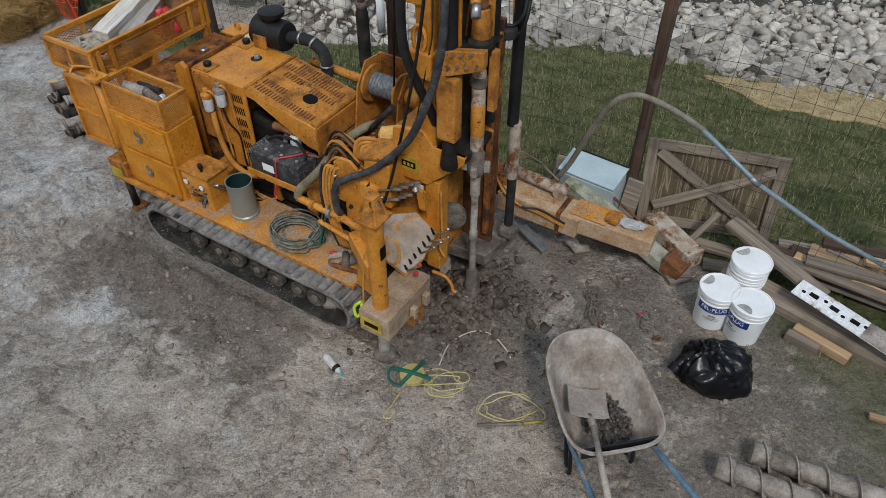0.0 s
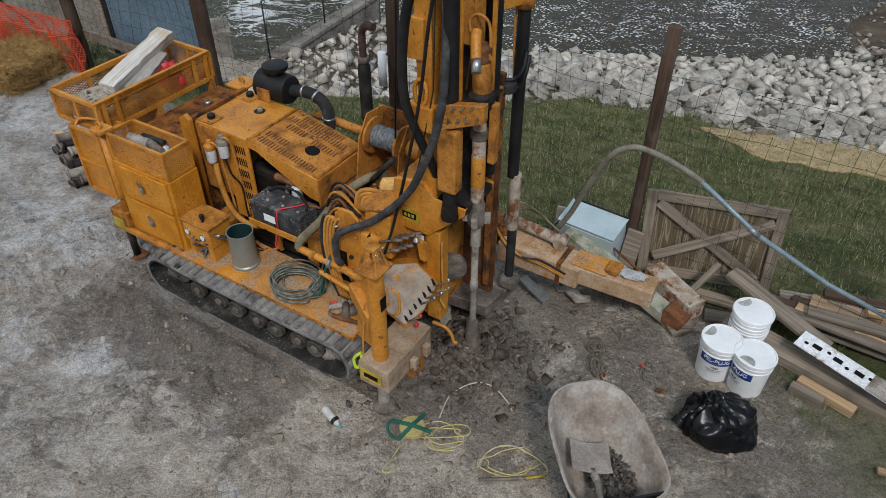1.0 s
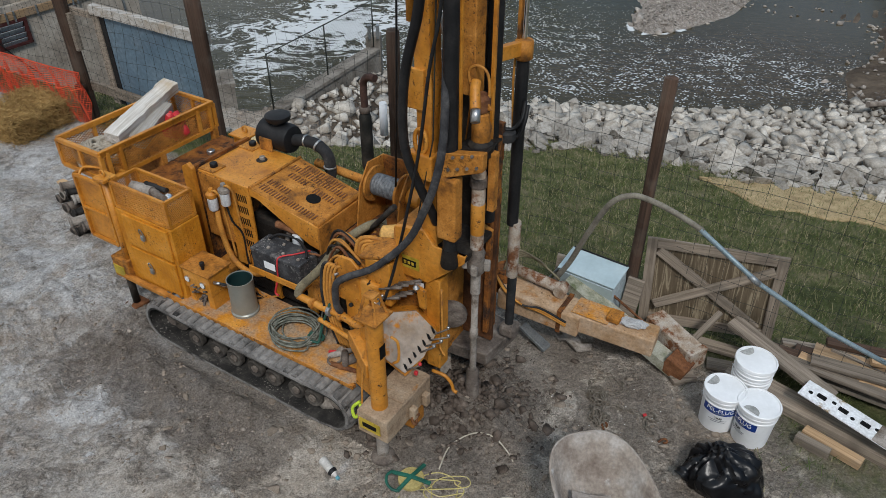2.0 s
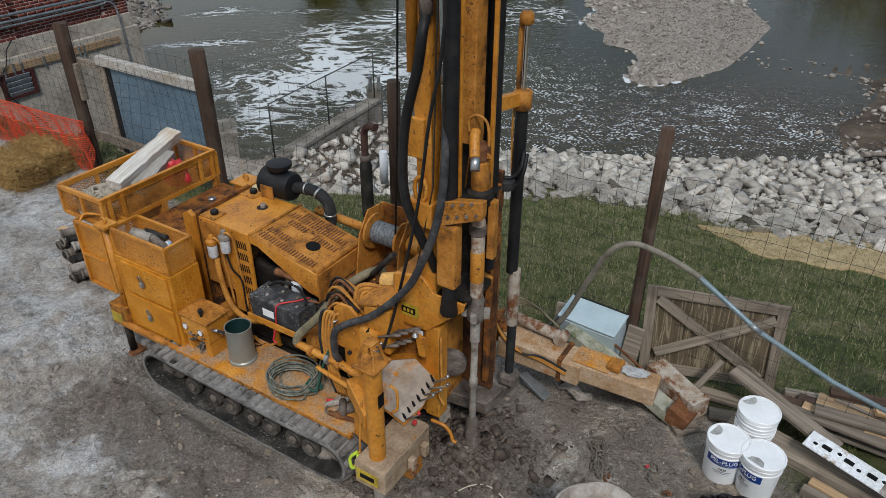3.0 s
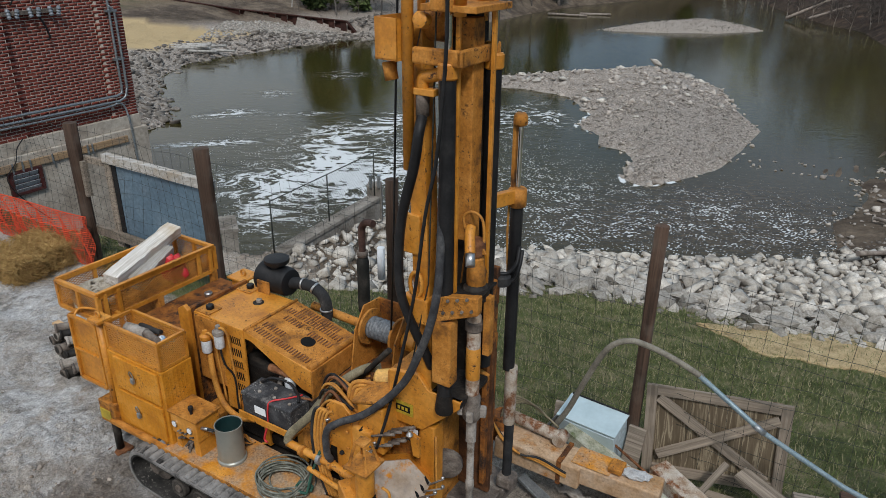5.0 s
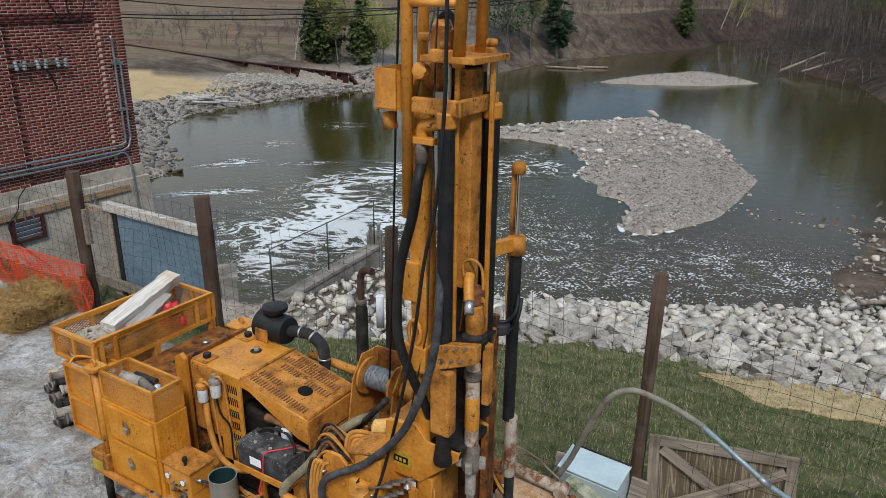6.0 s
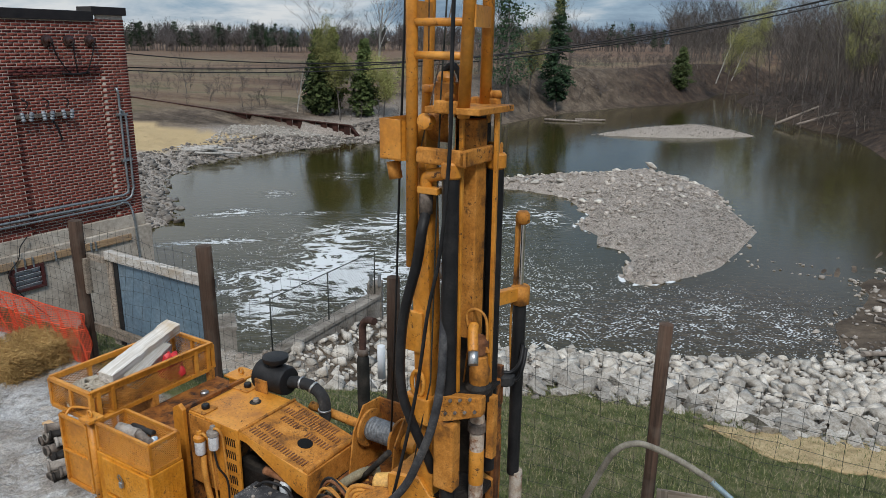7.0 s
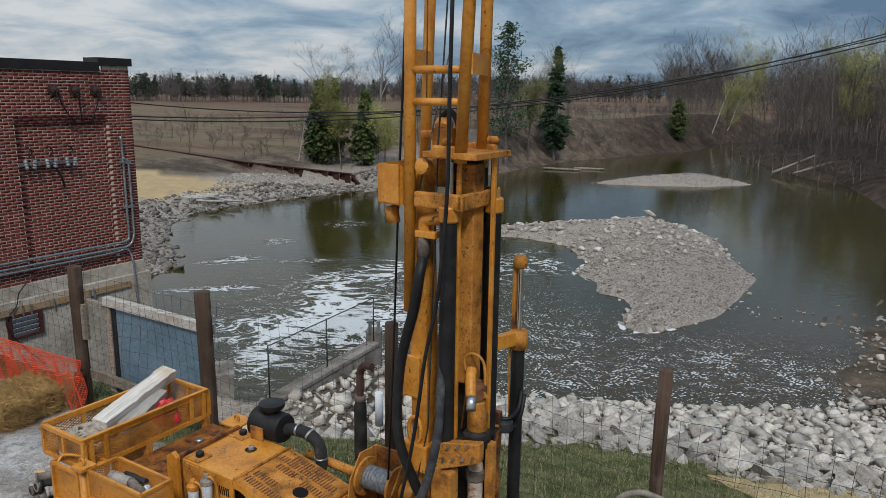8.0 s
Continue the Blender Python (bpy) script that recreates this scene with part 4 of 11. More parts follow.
part("cable", T(curve([(3.05, 0.14, 0.2), (3.25, 0.16, 0.0), (3.35, 0.2, -0.25), (3.62, 0.22, -0.6), (3.3, 0.25, -1.2), (2.9, 0.3, -1.7)]), 0.012, 6), BLACK, powerhouse)

# overhead lines from the powerhouse's hidden side across the river
for i, (y, z, sag) in enumerate(((-1.6, 4.12, 1.05), (-2.2, 3.72, 0.80), (-2.8, 3.66, 0.86))):
    p = BM @ Vector((-0.05, y, z))
    q = Vector((11.6, 18.6 + 0.3 * i, 6.14 - 0.12 * i))
    pts = []
    for k in range(61):
        t = 1.8 * k / 60
        c = p + (q - p) * t
        c.z -= 4 * sag * t * (1 - t)
        pts.append(c)
    tagged(part("power_line", T(pts, 0.015, 5), BLACK), "thin black overhead power line sagging over the river", "power line", "power lines")

# ---- outfall walls with chain-link fence ----
WEATHERED = surface("weathered_wall_concrete", (0.24, 0.215, 0.185), (0.13, 0.112, 0.093), (0.32, 0.295, 0.26), 2.2, 0.9, 0, 0.4, 40, spots=(0.11, 0.09, 0.07), spot_scale=1.4, spot_edge=(0.5, 0.68))


def wall_run(name, pts, top, bottom, th, label):
    root = thing(name, label, "retaining wall", kind="structure")
    for p, q in zip(pts, pts[1:]):
        bm = bmesh.new()
        bar(bm, (p[0], p[1], (top + bottom) / 2), (q[0], q[1], (top + bottom) / 2), th, top - bottom)
        part("wall_section", bm, WEATHERED, root)
        bm = bmesh.new()
        bar(bm, (p[0], p[1], top + 0.04), (q[0], q[1], top + 0.04), th + 0.06, 0.08, bevel=0.01)
        part("cap", bm, WEATHERED, root)
    return root


wall_run("retaining_wall", [(-1.45, 15.1), (-2.95, 12.05)], -1.05, -3.4, 0.25, "grey concrete outfall wall below the bank")
wall_run("retaining_wall", [(-4.38, 13.85), (-4.12, 13.1)], -1.06, -3.4, 0.3, "stained concrete wall stub beside the outfall")
part_end = thing("gate_pier", "pale concrete pier with steel brackets at the outfall", "pier")
part("pier", B((-1.62, 15.1, -3.4), (-1.3, 15.45, -0.75), 0.02), WEATHERED, part_end)
for dx in (-0.1, 0.08):
    part("bracket", B((-1.46 + dx, 15.05, -0.78), (-1.40 + dx, 15.2, -0.5), 0.004), GALV, part_end)

DARKWIRE = surface("dark_wire", (0.045, 0.05, 0.045), None, None, 20, 0.6, 0.5, 0.05, 60)


def chain_link(p, q, h, z0, name="chain_link_fence"):
    root = thing(name, "dark chain-link fence on the concrete wall", "fence")
    p, q = Vector((*p, z0)), Vector((*q, z0))
    n = max(2, round((q - p).length / 1.7) + 1)
    for i in range(n):
        c = p.lerp(q, i / (n - 1))
        part("post", T([c - Vector((0, 0, 0.1)), c + Vector((0, 0, h))], 0.014, 8), DARKWIRE, root)
    part("rail", T([p + Vector((0, 0, h - 0.02)), q + Vector((0, 0, h - 0.02))], 0.010, 6), DARKWIRE, root)
    bm = bmesh.new()
    d = (q - p)
    ln = d.length
    d.normalize()
    s = -h
    while s < ln:
        for sg in (1, -1):
            a0, a1 = (s, s + h) if sg == 1 else (s + h, s)
            t0, t1 = 0.0, 1.0
            pts = []
            for a, z in ((a0, 0.0), (a1, h)):
                pts.append((a, z))
            (x0, y0), (x1, y1) = pts
            def clip(xb):
                return y0 + (y1 - y0) * (xb - x0) / (x1 - x0)
            if x0 < 0: y0, x0 = clip(0), 0
            if x1 < 0: y1, x1 = clip(0), 0
            if x0 > ln: y0, x0 = clip(ln), ln
            if x1 > ln: y1, x1 = clip(ln), ln
            if abs(x1 - x0) > 0.02:
                tube(bm, [p + d * x0 + Vector((0, 0, y0)), p + d * x1 + Vector((0, 0, y1))], 0.0022, 3, False)
        s += 0.085
    ob = part("wire_mesh", bm, DARKWIRE, root)
    ob["kind"] = "stuff"


chain_link((-1.45, 15.1), (-3.0, 12.0), 1.0, -0.97)

# ---- yard fence: rough posts, woven wire, panel and orange netting ----
FXd, FNd = Vector((0.843, -0.537, 0)), Vector((0.537, 0.843, 0))


def fpt(f, z, off=0.0):
    return FXd * f + FNd * (5.363 + off) + Vector((0, 0, z))


def fence_post(f, h, w, lean, label, off=0.0):
    root = thing("fence_post", label, "fence post", group="yard fence posts")
    bm = bmesh.new()
    g = ground_z(*fpt(f, 0, off).xy) - 0.35
    n = 7
    rng = random.Random(int(f * 100))
    pts = []
    for i in range(n):
        t = i / (n - 1)
        pts.append(Vector((0, 0, g + (h - g) * t)) + Vector((lean[0] * t + rng.uniform(-0.004, 0.004), lean[1] * t, 0)))
    tube(bm, pts, [w * 0.62 * rng.uniform(0.95, 1.05) for _ in pts], 7)
    bm.transform(Matrix.Rotation(radians(90), 4, "Y"))
    me = part("post", bm, POSTWOOD, root)
    me.matrix_basis = Matrix.Rotation(radians(-90), 4, "Y")
    root.matrix_basis = Matrix.Translation(fpt(f, 0, off))
    return root


fence_post(-9.28, 2.02, 0.145, (0.0, 0.0), "grey weathered square timber fence post")
fence_post(-6.64, 2.09, 0.15, (-0.03, 0.0), "brown weathered timber fence post behind the rig")
fence_post(-3.96, 2.21, 0.105, (0.0, 0.0), "brown timber fence post with a white tube tied on")
fence_post(-1.36, 2.31, 0.088, (0.02, 0.0), "dark brown round timber fence post")
fence_post(1.35, 2.2, 0.125, (0.0, 0.0), "dark brown round timber fence post")
fence_post(-11.9, 2.05, 0.14, (0.0, 0.0), "grey weathered square timber fence post")
tagged(part("paper_tube", T([fpt(-4.02, 1.18, -0.12), fpt(-4.02, 1.52, -0.12)], 0.04, 12), PLASTIC), "white plastic tube tied to a fence post", "tube")


def woven_wire(f0, f1, z1, label):
    """One bay of stock wire: line wires, closer stays, slightly bowed."""
    root = thing("wire_fence", label, "wire fence", group="woven wire bays")
    bm = bmesh.new()
    rng = random.Random(int(f0 * 10))
    n = max(2, int((f1 - f0) / 0.15))
    zs = [0.04, 0.14, 0.25, 0.38, 0.53, 0.69, 0.86, 1.03, 1.20, 1.37, 1.54, 1.71, z1]
    gf = np.linspace(f0 - 0.1, f1 + 0.1, 60)
    gz = height(0.843 * gf + 0.537 * 5.363, -0.537 * gf + 0.843 * 5.363)[0]

    def at(f, z):
        t = (f - f0) / (f1 - f0)
        return fpt(f, z + float(np.interp(f, gf, gz)) * 0.8, 0.03 + 0.05 * math.sin(t * 7 + z * 3) * math.sin(math.pi * t))
    for z in zs:
        tube(bm, [at(f0 + (f1 - f0) * i / 12, z + 0.012 * math.sin(i * 1.7 + z * 9)) for i in range(13)], 0.0021, 3, False)
    for i in range(n + 1):
        f = f0 + (f1 - f0) * i / n + rng.uniform(-0.012, 0.012)
        top = z1 + (rng.uniform(0.0, 0.1) if f < -4 else 0)
        tube(bm, [at(f + 0.01 * math.sin(z * 5 + i), z) for z in zs[:-1]] + [at(f, top)], 0.0019, 3, False)
    ob = part("wire", bm, DARKWIRE, root)
    ob["kind"] = "stuff"


for f0, f1 in ((-11.9, -9.28), (-9.28, -6.64), (-6.64, -3.96), (-3.96, -1.36), (-1.36, 1.35)):
    woven_wire(f0, f1, 1.92, "sagging dark woven wire fence bay between timber posts")

BLUEPANEL = surface("blue_grey_panel", (0.105, 0.165, 0.215), (0.075, 0.12, 0.165), (0.15, 0.21, 0.26), 2.2, 0.55, 0, 0.2, 30,
                    spots=(0.17, 0.22, 0.26), spot_scale=2.0, spot_edge=(0.5, 0.7))
pan = thing("panel_gate", "blue-grey sheet panel in a white-topped timber frame on the fence", "gate panel")


def fbox(f0, f1, z0, z1, o0, o1, bevel=0.004):
    bm = bmesh.new()
    box(bm, (f0, o0, z0), (f1, o1, z1), bevel)
    m = Matrix((FXd, FNd, Vector((0, 0, 1)))).transposed().to_4x4()
    m.translation = FNd * 5.363
    bm.transform(m)
    return bm


part("sheet", fbox(-8.72, -6.74, 0.3, 1.50, 0.13, 0.15), BLUEPANEL, pan)
part("top_rail", fbox(-8.84, -6.70, 1.52, 1.64, 0.08, 0.18), WHITEWOOD, pan, "white painted top rail")
part("stile", fbox(-8.84, -8.72, 0.3, 1.52, 0.10, 0.17), GREYWOOD, pan)
part("strip", fbox(-8.72, -8.62, 0.3, 1.50, 0.12, 0.135), BLACK, pan, "dark edge strip")
part("rail", fbox(-9.24, -8.84, 1.47, 1.56, 0.06, 0.12), GREYWOOD, pan, "grey timber rail")
part("rail", fbox(-9.30, -6.7, 0.42, 0.55, 0.04, 0.10), GREYWOOD, pan)
part("leg", fbox(-9.27, -9.15, -0.05, 0.55, -0.16, -0.07), POSTWOOD, pan)
part("brace", fbox(-9.24, -9.14, 1.0, 1.5, -0.02, 0.06), GREYWOOD, pan)

NETTING = surface("orange_netting", (0.75, 0.09, 0.035), (0.6, 0.06, 0.03), (0.85, 0.13, 0.05), 5, 0.6, 0, 0.05, 60)


def netting():
    root = thing("safety_netting", "sagging bright orange plastic safety netting along the fence", "safety fence")
    bm = bmesh.new()
    f0, f1 = -12.4, -9.0
    nf, nz = 104, 30
    def at(i, j):
        f = f0 + (f1 - f0) * i / nf
        t = i / nf
        top = 0.56 + 0.27 * t + 0.04 * math.sin(t * 5)
        bot = -0.02 + 0.03 * math.sin(i * 0.9)
        bulge = 0.05 * math.sin(i * 0.7 + j * 0.3) + 0.03 * math.sin(i * 0.33)
        off = -0.2 + bulge * math.sin(math.pi * j / nz)
        return fpt(f, bot + (top - bot) * j / nz, off)
    for j in range(nz + 1):
        tube(bm, [at(i, j) for i in range(nf + 1)], 0.0042 if j % 10 else 0.010, 3, False)
    for i in range(nf + 1):
        tube(bm, [at(i, j) for j in range(nz + 1)], 0.0036, 3, False)
    ob = part("net", bm, NETTING, root)
    ob["kind"] = "stuff"


netting()

# ---- tracked drill rig: local x to its mast end, y to the fence, z up ----
RIG = pose(-1.092, 4.857, 0, 0, 0, -32.0)
rig = thing("drill_rig", "worn orange tracked drill rig with raised mast, muddy and rust-stained", "drill rig", RIG)


def plate_material(name, spots, edge, base=(0.56, 0.22, 0.02), dark=(0.3, 0.12, 0.03)):
    """Orange tread plate: raised lozenges through worn paint and dust."""
    m = surface(name, base, dark, (0.64, 0.29, 0.05), 6, 0.6, 0, 0.2, 80,
                spots=spots, spot_scale=4.0, spot_edge=edge, grain=0.2, speck=0.07)
    n, l = m.node_tree.nodes, m.node_tree.links
    b = n["Principled BSDF"]
    co = put(n, l, "ShaderNodeTexCoord").outputs["Object"]
    mp = put(n, l, "ShaderNodeMapping", {"Vector": co, "Scale": (38, 38, 38), "Rotation": (0.0, 0.0, 0.785)}).outputs[0]
    ck = put(n, l, "ShaderNodeTexVoronoi", {"Vector": mp, "Scale": 1.0, "Randomness": 0.0}).outputs["Distance"]
    h = ramp(n, l, ck, [(0.2, g3(1)), (0.42, g3(0))])
    bp = put(n, l, "ShaderNodeBump", {"Height": h, "Strength": 0.5, "Distance": 0.004})
    l.new(bp.outputs[0], b.inputs["Normal"])
    return m


TREAD = plate_material("dusty_tread_plate", (0.42, 0.31, 0.21), (0.40, 0.60))
LOCKER = plate_material("locker_tread_plate", (0.34, 0.22, 0.12), (0.66, 0.8), (0.54, 0.215, 0.016), (0.42, 0.152, 0.014))
CANVAS = surface("canvas", (0.36, 0.33, 0.26), (0.24, 0.21, 0.17), (0.45, 0.42, 0.35), 12, 0.95, 0, 0.6, 60)
# greasy steel, its colour pushed near black to stand in for gap shade
GREASE_SHADE = surface("greasy_steel_with_shade", (0.02, 0.017, 0.015), (0.008, 0.007, 0.006), (0.06, 0.05, 0.04), 9, 0.6, 0.2, 0.4, 60)
WHITEFILTER = surface("white_filter_can", (0.62, 0.64, 0.66), (0.5, 0.5, 0.5), (0.7, 0.72, 0.74), 8, 0.4, 0, 0.05, 60,
                      spots=(0.3, 0.22, 0.15), spot_scale=9.0, spot_edge=(0.6, 0.75))
GREYHOSE = surface("dusty_grey_hose", (0.045, 0.045, 0.048), (0.02, 0.02, 0.022), (0.12, 0.118, 0.115), 9, 0.7, 0, 0.3, 70,
                   spots=(0.2, 0.19, 0.175), spot_scale=7.0, spot_edge=(0.60, 0.74))
OLIVEHOSE = surface("dusty_olive_hose", (0.19, 0.16, 0.10), (0.1, 0.085, 0.06), (0.3, 0.26, 0.18), 10, 0.85, 0, 0.3, 70)
ORANGEHOSE = surface("orange_sprayed_hose", (0.5, 0.22, 0.04), (0.3, 0.13, 0.04), (0.6, 0.29, 0.07), 10, 0.7, 0, 0.15, 70)
WIREROPE = surface("wire_rope_grey", (0.17, 0.18, 0.19), (0.08, 0.085, 0.09), (0.27, 0.28, 0.29), 40, 0.6, 0.3, 0.4, 90)
YELLOW = surface("yellow_decal", (0.46, 0.33, 0.03), None, None, 9, 0.5, 0, 0.02, 60)
# black for print, and for the shade painted where openings would be
INK_AND_HOLE = surface("ink_and_hole_black", (0.010, 0.010, 0.010), None, None, 9, 0.7, 0, 0.02, 60, spec=0.08)
CREAM = surface("cream_plastic", (0.62, 0.50, 0.27), None, None, 6, 0.4, 0, 0.03, 50)
REDP = surface("red_plastic", (0.55, 0.03, 0.035), (0.4, 0.02, 0.03), (0.62, 0.05, 0.05), 6, 0.5, 0, 0.1, 50)


def lattice(bm, o, eu, ev, nu, pitch=0.034, w=0.0035):
    """Expanded metal: two crossing families of strands over the panel o, o+eu, o+ev."""
    o, eu, ev = Vector(o), Vector(eu), Vector(ev)
    lu, lv = eu.length, ev.length
    du, dv = eu / lu, ev / lv
    k = 0.55
    s = -lv / k
    while s < lu:
        for sg in (0, 1):
            x0, x1 = (s, s + lv / k) if sg == 0 else (s + lv / k, s)
            y0, y1 = 0.0, lv
            def cut(xb):
                return y0 + (y1 - y0) * (xb - x0) / (x1 - x0)
            a, b = (x0, y0), (x1, y1)
            if a[0] < 0: a = (0, cut(0))
            if b[0] < 0: b = (0, cut(0))
            if a[0] > lu: a = (lu, cut(lu))
            if b[0] > lu: b = (lu, cut(lu))
            if abs(a[0] - b[0]) > 0.004:
                tube(bm, [o + du * a[0] + dv * a[1], o + du * b[0] + dv * b[1]], w, 4, False)
        s += pitch
    return bm


def frame_box(bm, lo, hi, w, uprights=True, rails=("top", "bottom")):
    (x0, y0, z0), (x1, y1, z1) = lo, hi
    for z in ([z1] if "top" in rails else []) + ([z0] if "bottom" in rails else []):
        for p, q in (((x0, y0, z), (x1, y0, z)), ((x0, y1, z), (x1, y1, z)), ((x0, y0, z), (x0, y1, z)), ((x1, y0, z), (x1, y1, z))):
            bar(bm, p, q, w)
    if uprights:
        for x in (x0, x1):
            for y in (y0, y1):
                bar(bm, (x, y, z0), (x, y, z1), w)
    return bm


# -- tracks --
BELT_IN = surface("wet_black_belt", (0.03, 0.028, 0.026), (0.012, 0.012, 0.012), (0.09, 0.083, 0.075), 7, 0.6, 0, 0.3, 70,
                  spots=(0.2, 0.18, 0.155), spot_scale=5.0, spot_edge=(0.58, 0.72), speck=0.06, speck_col=(0.3, 0.28, 0.25))


WHEELRIM = surface("dark_muddy_wheel", (0.06, 0.052, 0.045), (0.025, 0.022, 0.02), (0.13, 0.115, 0.1), 8, 0.85, 0, 0.4, 60, spots=(0.26, 0.23, 0.2), spot_scale=7.0, spot_edge=(0.58, 0.7))


def belt_ring(pts, cen, out_, inn_, y0, y1):
    """A closed band along pts, from out_ to inn_ inside the line."""
    bm = bmesh.new()
    rings = []
    for p, c in zip(pts, cen):
        d = (p - c).normalized()
        o, i = p - d * out_, p - d * inn_
        rings.append([bm.verts.new((o.x, y0, o.z)), bm.verts.new((o.x, y1, o.z)), bm.verts.new((i.x, y1, i.z)), bm.verts.new((i.x, y0, i.z))])
    n = len(rings)
    for i in range(n):
        a, b = rings[i], rings[(i + 1) % n]
        for k in range(4):
            bm.faces.new((a[k], b[k], b[(k + 1) % 4], a[(k + 1) % 4]))
    bmesh.ops.recalc_face_normals(bm, faces=bm.faces)
    return bm


def track(y0, y1, name):
    root = new(name)
    root.parent = rig
    ax0, ax1, r0, r1 = -1.12, 0.75, 0.195, 0.185
    cz0, cz1 = 0.225, 0.215
    path = []
    for k in range(17):
        a = radians(90 + 160 * k / 16)
        path.append((ax0 + r0 * math.cos(a), cz0 + r0 * math.sin(a)))
    xa, za = path[-1]
    for k in range(1, 16):
        t = k / 16
        path.append((xa + (ax1 - xa) * t, 0.012 + (za - 0.012) * (1 - t) ** 5))
    for k in range(17):
        a = radians(-90 + 180 * k / 16)
        path.append((ax1 + r1 * math.cos(a), cz1 + r1 * math.sin(a)))
    for k in range(1, 16):
        t = k / 16
        path.append((ax1 + (ax0 - ax1) * t, cz1 + r1 + (cz0 + r0 - cz1 - r1) * t - 0.012 * math.sin(math.pi * t) * (1 + 0.5 * math.sin(9 * t))))
    pts = [Vector((x, 0, z)) for x, z in path]
    cen = [Vector((max(ax0, min(ax1, p.x)), 0, 0.22)) for p in pts]
    n = len(pts)
    belt = part("belt", belt_ring(pts, cen, 0.0, 0.022, y0, y1), TRACK, root, "dusty grey rubber track belt")
    part("belt_lining", belt_ring(pts, cen, 0.0225, 0.04, y0 + 0.004, y1 - 0.004), BELT_IN, root, "wet black inner face of the belt")
    dist = [0.0]
    for i in range(n):
        dist.append(dist[-1] + (pts[(i + 1) % n] - pts[i]).length)
    # rounded lugs, set in from the belt's edge
    step, s = 0.083, 0.0
    lug = bmesh.new()
    prof = [(-0.034, -0.004), (-0.026, 0.012), (-0.012, 0.024), (0.012, 0.024), (0.026, 0.012), (0.034, -0.004)]
    ends = []
    for yy, k in ((y0 + 0.012, 0.55), (y0 + 0.04, 1.0), (y1 - 0.04, 1.0), (y1 - 0.012, 0.55)):
        ends.append([lug.verts.new((px * (0.6 + 0.4 * k), yy, pz * k)) for px, pz in prof])
    for a, b in zip(ends, ends[1:]):
        for k in range(5):
            lug.faces.new((a[k], a[k + 1], b[k + 1], b[k]))
    lug.faces.new(ends[0][::-1])
    lug.faces.new(ends[-1])
    bmesh.ops.recalc_face_normals(lug, faces=lug.faces)
    lug_me = mesh_of(lug, "lug")
    lug_me.materials.append(TRACK)
    while s < dist[-1] - 0.03:
        i = max(k for k in range(n) if dist[k] <= s)
        t = (s - dist[i]) / max(1e-6, dist[i + 1] - dist[i])
        p, q = pts[i], pts[(i + 1) % n]
        c = p.lerp(q, t)
        d = (q - p).normalized()
        nrm = Vector((d.z, 0, -d.x))
        if nrm.dot(c - Vector((max(ax0, min(ax1, c.x)), 0, 0.22))) < 0:
            nrm = -nrm
        side = Vector((0, 1, 0))
        m = Matrix((side.cross(nrm), side, nrm)).transposed().to_4x4()
        m.translation = Vector((c.x, 0, c.z))
        o = new("lug", lug_me)
        o.parent = belt
        o.matrix_basis = m
        s += step
    part("track_frame", B((-0.95, y0 + 0.19, 0.12), (0.72, y1 - 0.05, 0.31), 0.02), GREASE_SHADE, root, "greasy dark track frame")
    for i, x in enumerate((-0.82, -0.56, -0.36, -0.12, 0.08, 0.33, 0.50)):
        wh = part("road_wheel", lathe(bmesh.new(), [(0.055, 0.012), (0.074, 0.0), (0.084, 0.01), (0.086, 0.05), (0.06, 0.06), (0.06, 0.13)], 20, pose(x, y0 + 0.085, 0.132, -90)), WHEELRIM, root, "dark muddy road wheel", True)
        part("hub", lathe(bmesh.new(), [(0.012, -0.004), (0.034, 0.0), (0.036, 0.03)], 12, pose(x, y0 + 0.083, 0.132, -90)), IRON, root, "", True)
    for x in (-0.66, -0.24, 0.21, 0.62):
        part("frame_bracket", B((x - 0.03, y0 + 0.15, 0.19), (x + 0.03, y0 + 0.2, 0.30), 0.008), IRON, root)
    for x, zz, nm, rr_ in ((ax0 + 0.02, cz0, "idler", 0.15), (ax1, cz1, "sprocket", 0.14)):
        bmw = lathe(bmesh.new(), [(0.03, 0.0), (0.06, -0.01), (0.07, 0.02), (rr_ - 0.03, 0.03), (rr_, 0.045), (rr_, 0.10), (0.06, 0.13)], 24, pose(x, y0 + 0.10, zz, -90))
        part(nm, bmw, IRON, root, "", True)
    part("mud_cake", lathe(bmesh.new(), [(0.02, 0), (0.12, 0.01), (0.08, 0.05), (0.03, 0.06)], 9, pose(ax1 - 0.18, y0 + 0.22, 0.045)), MUDDY, root, "lump of mud inside the track")


track(-0.772, -0.47, "track")
track(0.86, 1.18, "track")

# -- chassis, deck --
part("chassis", B((-1.9, -0.42, 0.16), (1.05, 0.85, 0.36), 0.015), GREASE_SHADE, rig, "greasy dark chassis")
dk = bmesh.new()
slab(dk, [(-0.98, -0.64, 0.432), (0.86, -0.64, 0.432), (0.96, -0.5, 0.432), (0.96, -0.15, 0.432), (0.5, -0.15, 0.432), (0.15, -0.17, 0.432), (-0.98, -0.14, 0.432)], (0, 0, 0.022), 0.003)
part("deck", dk, TREAD, rig, "dusty orange tread-plate deck")
part("deck_lip", B((-1.7, -0.645, 0.415), (0.9, -0.60, 0.452), 0.004), ORANGE_DIRTY, rig)
part("deck_frame", B((-1.68, -0.6, 0.36), (-0.98, 0.85, 0.42), 0.005), ORANGE_DIRTY, rig)

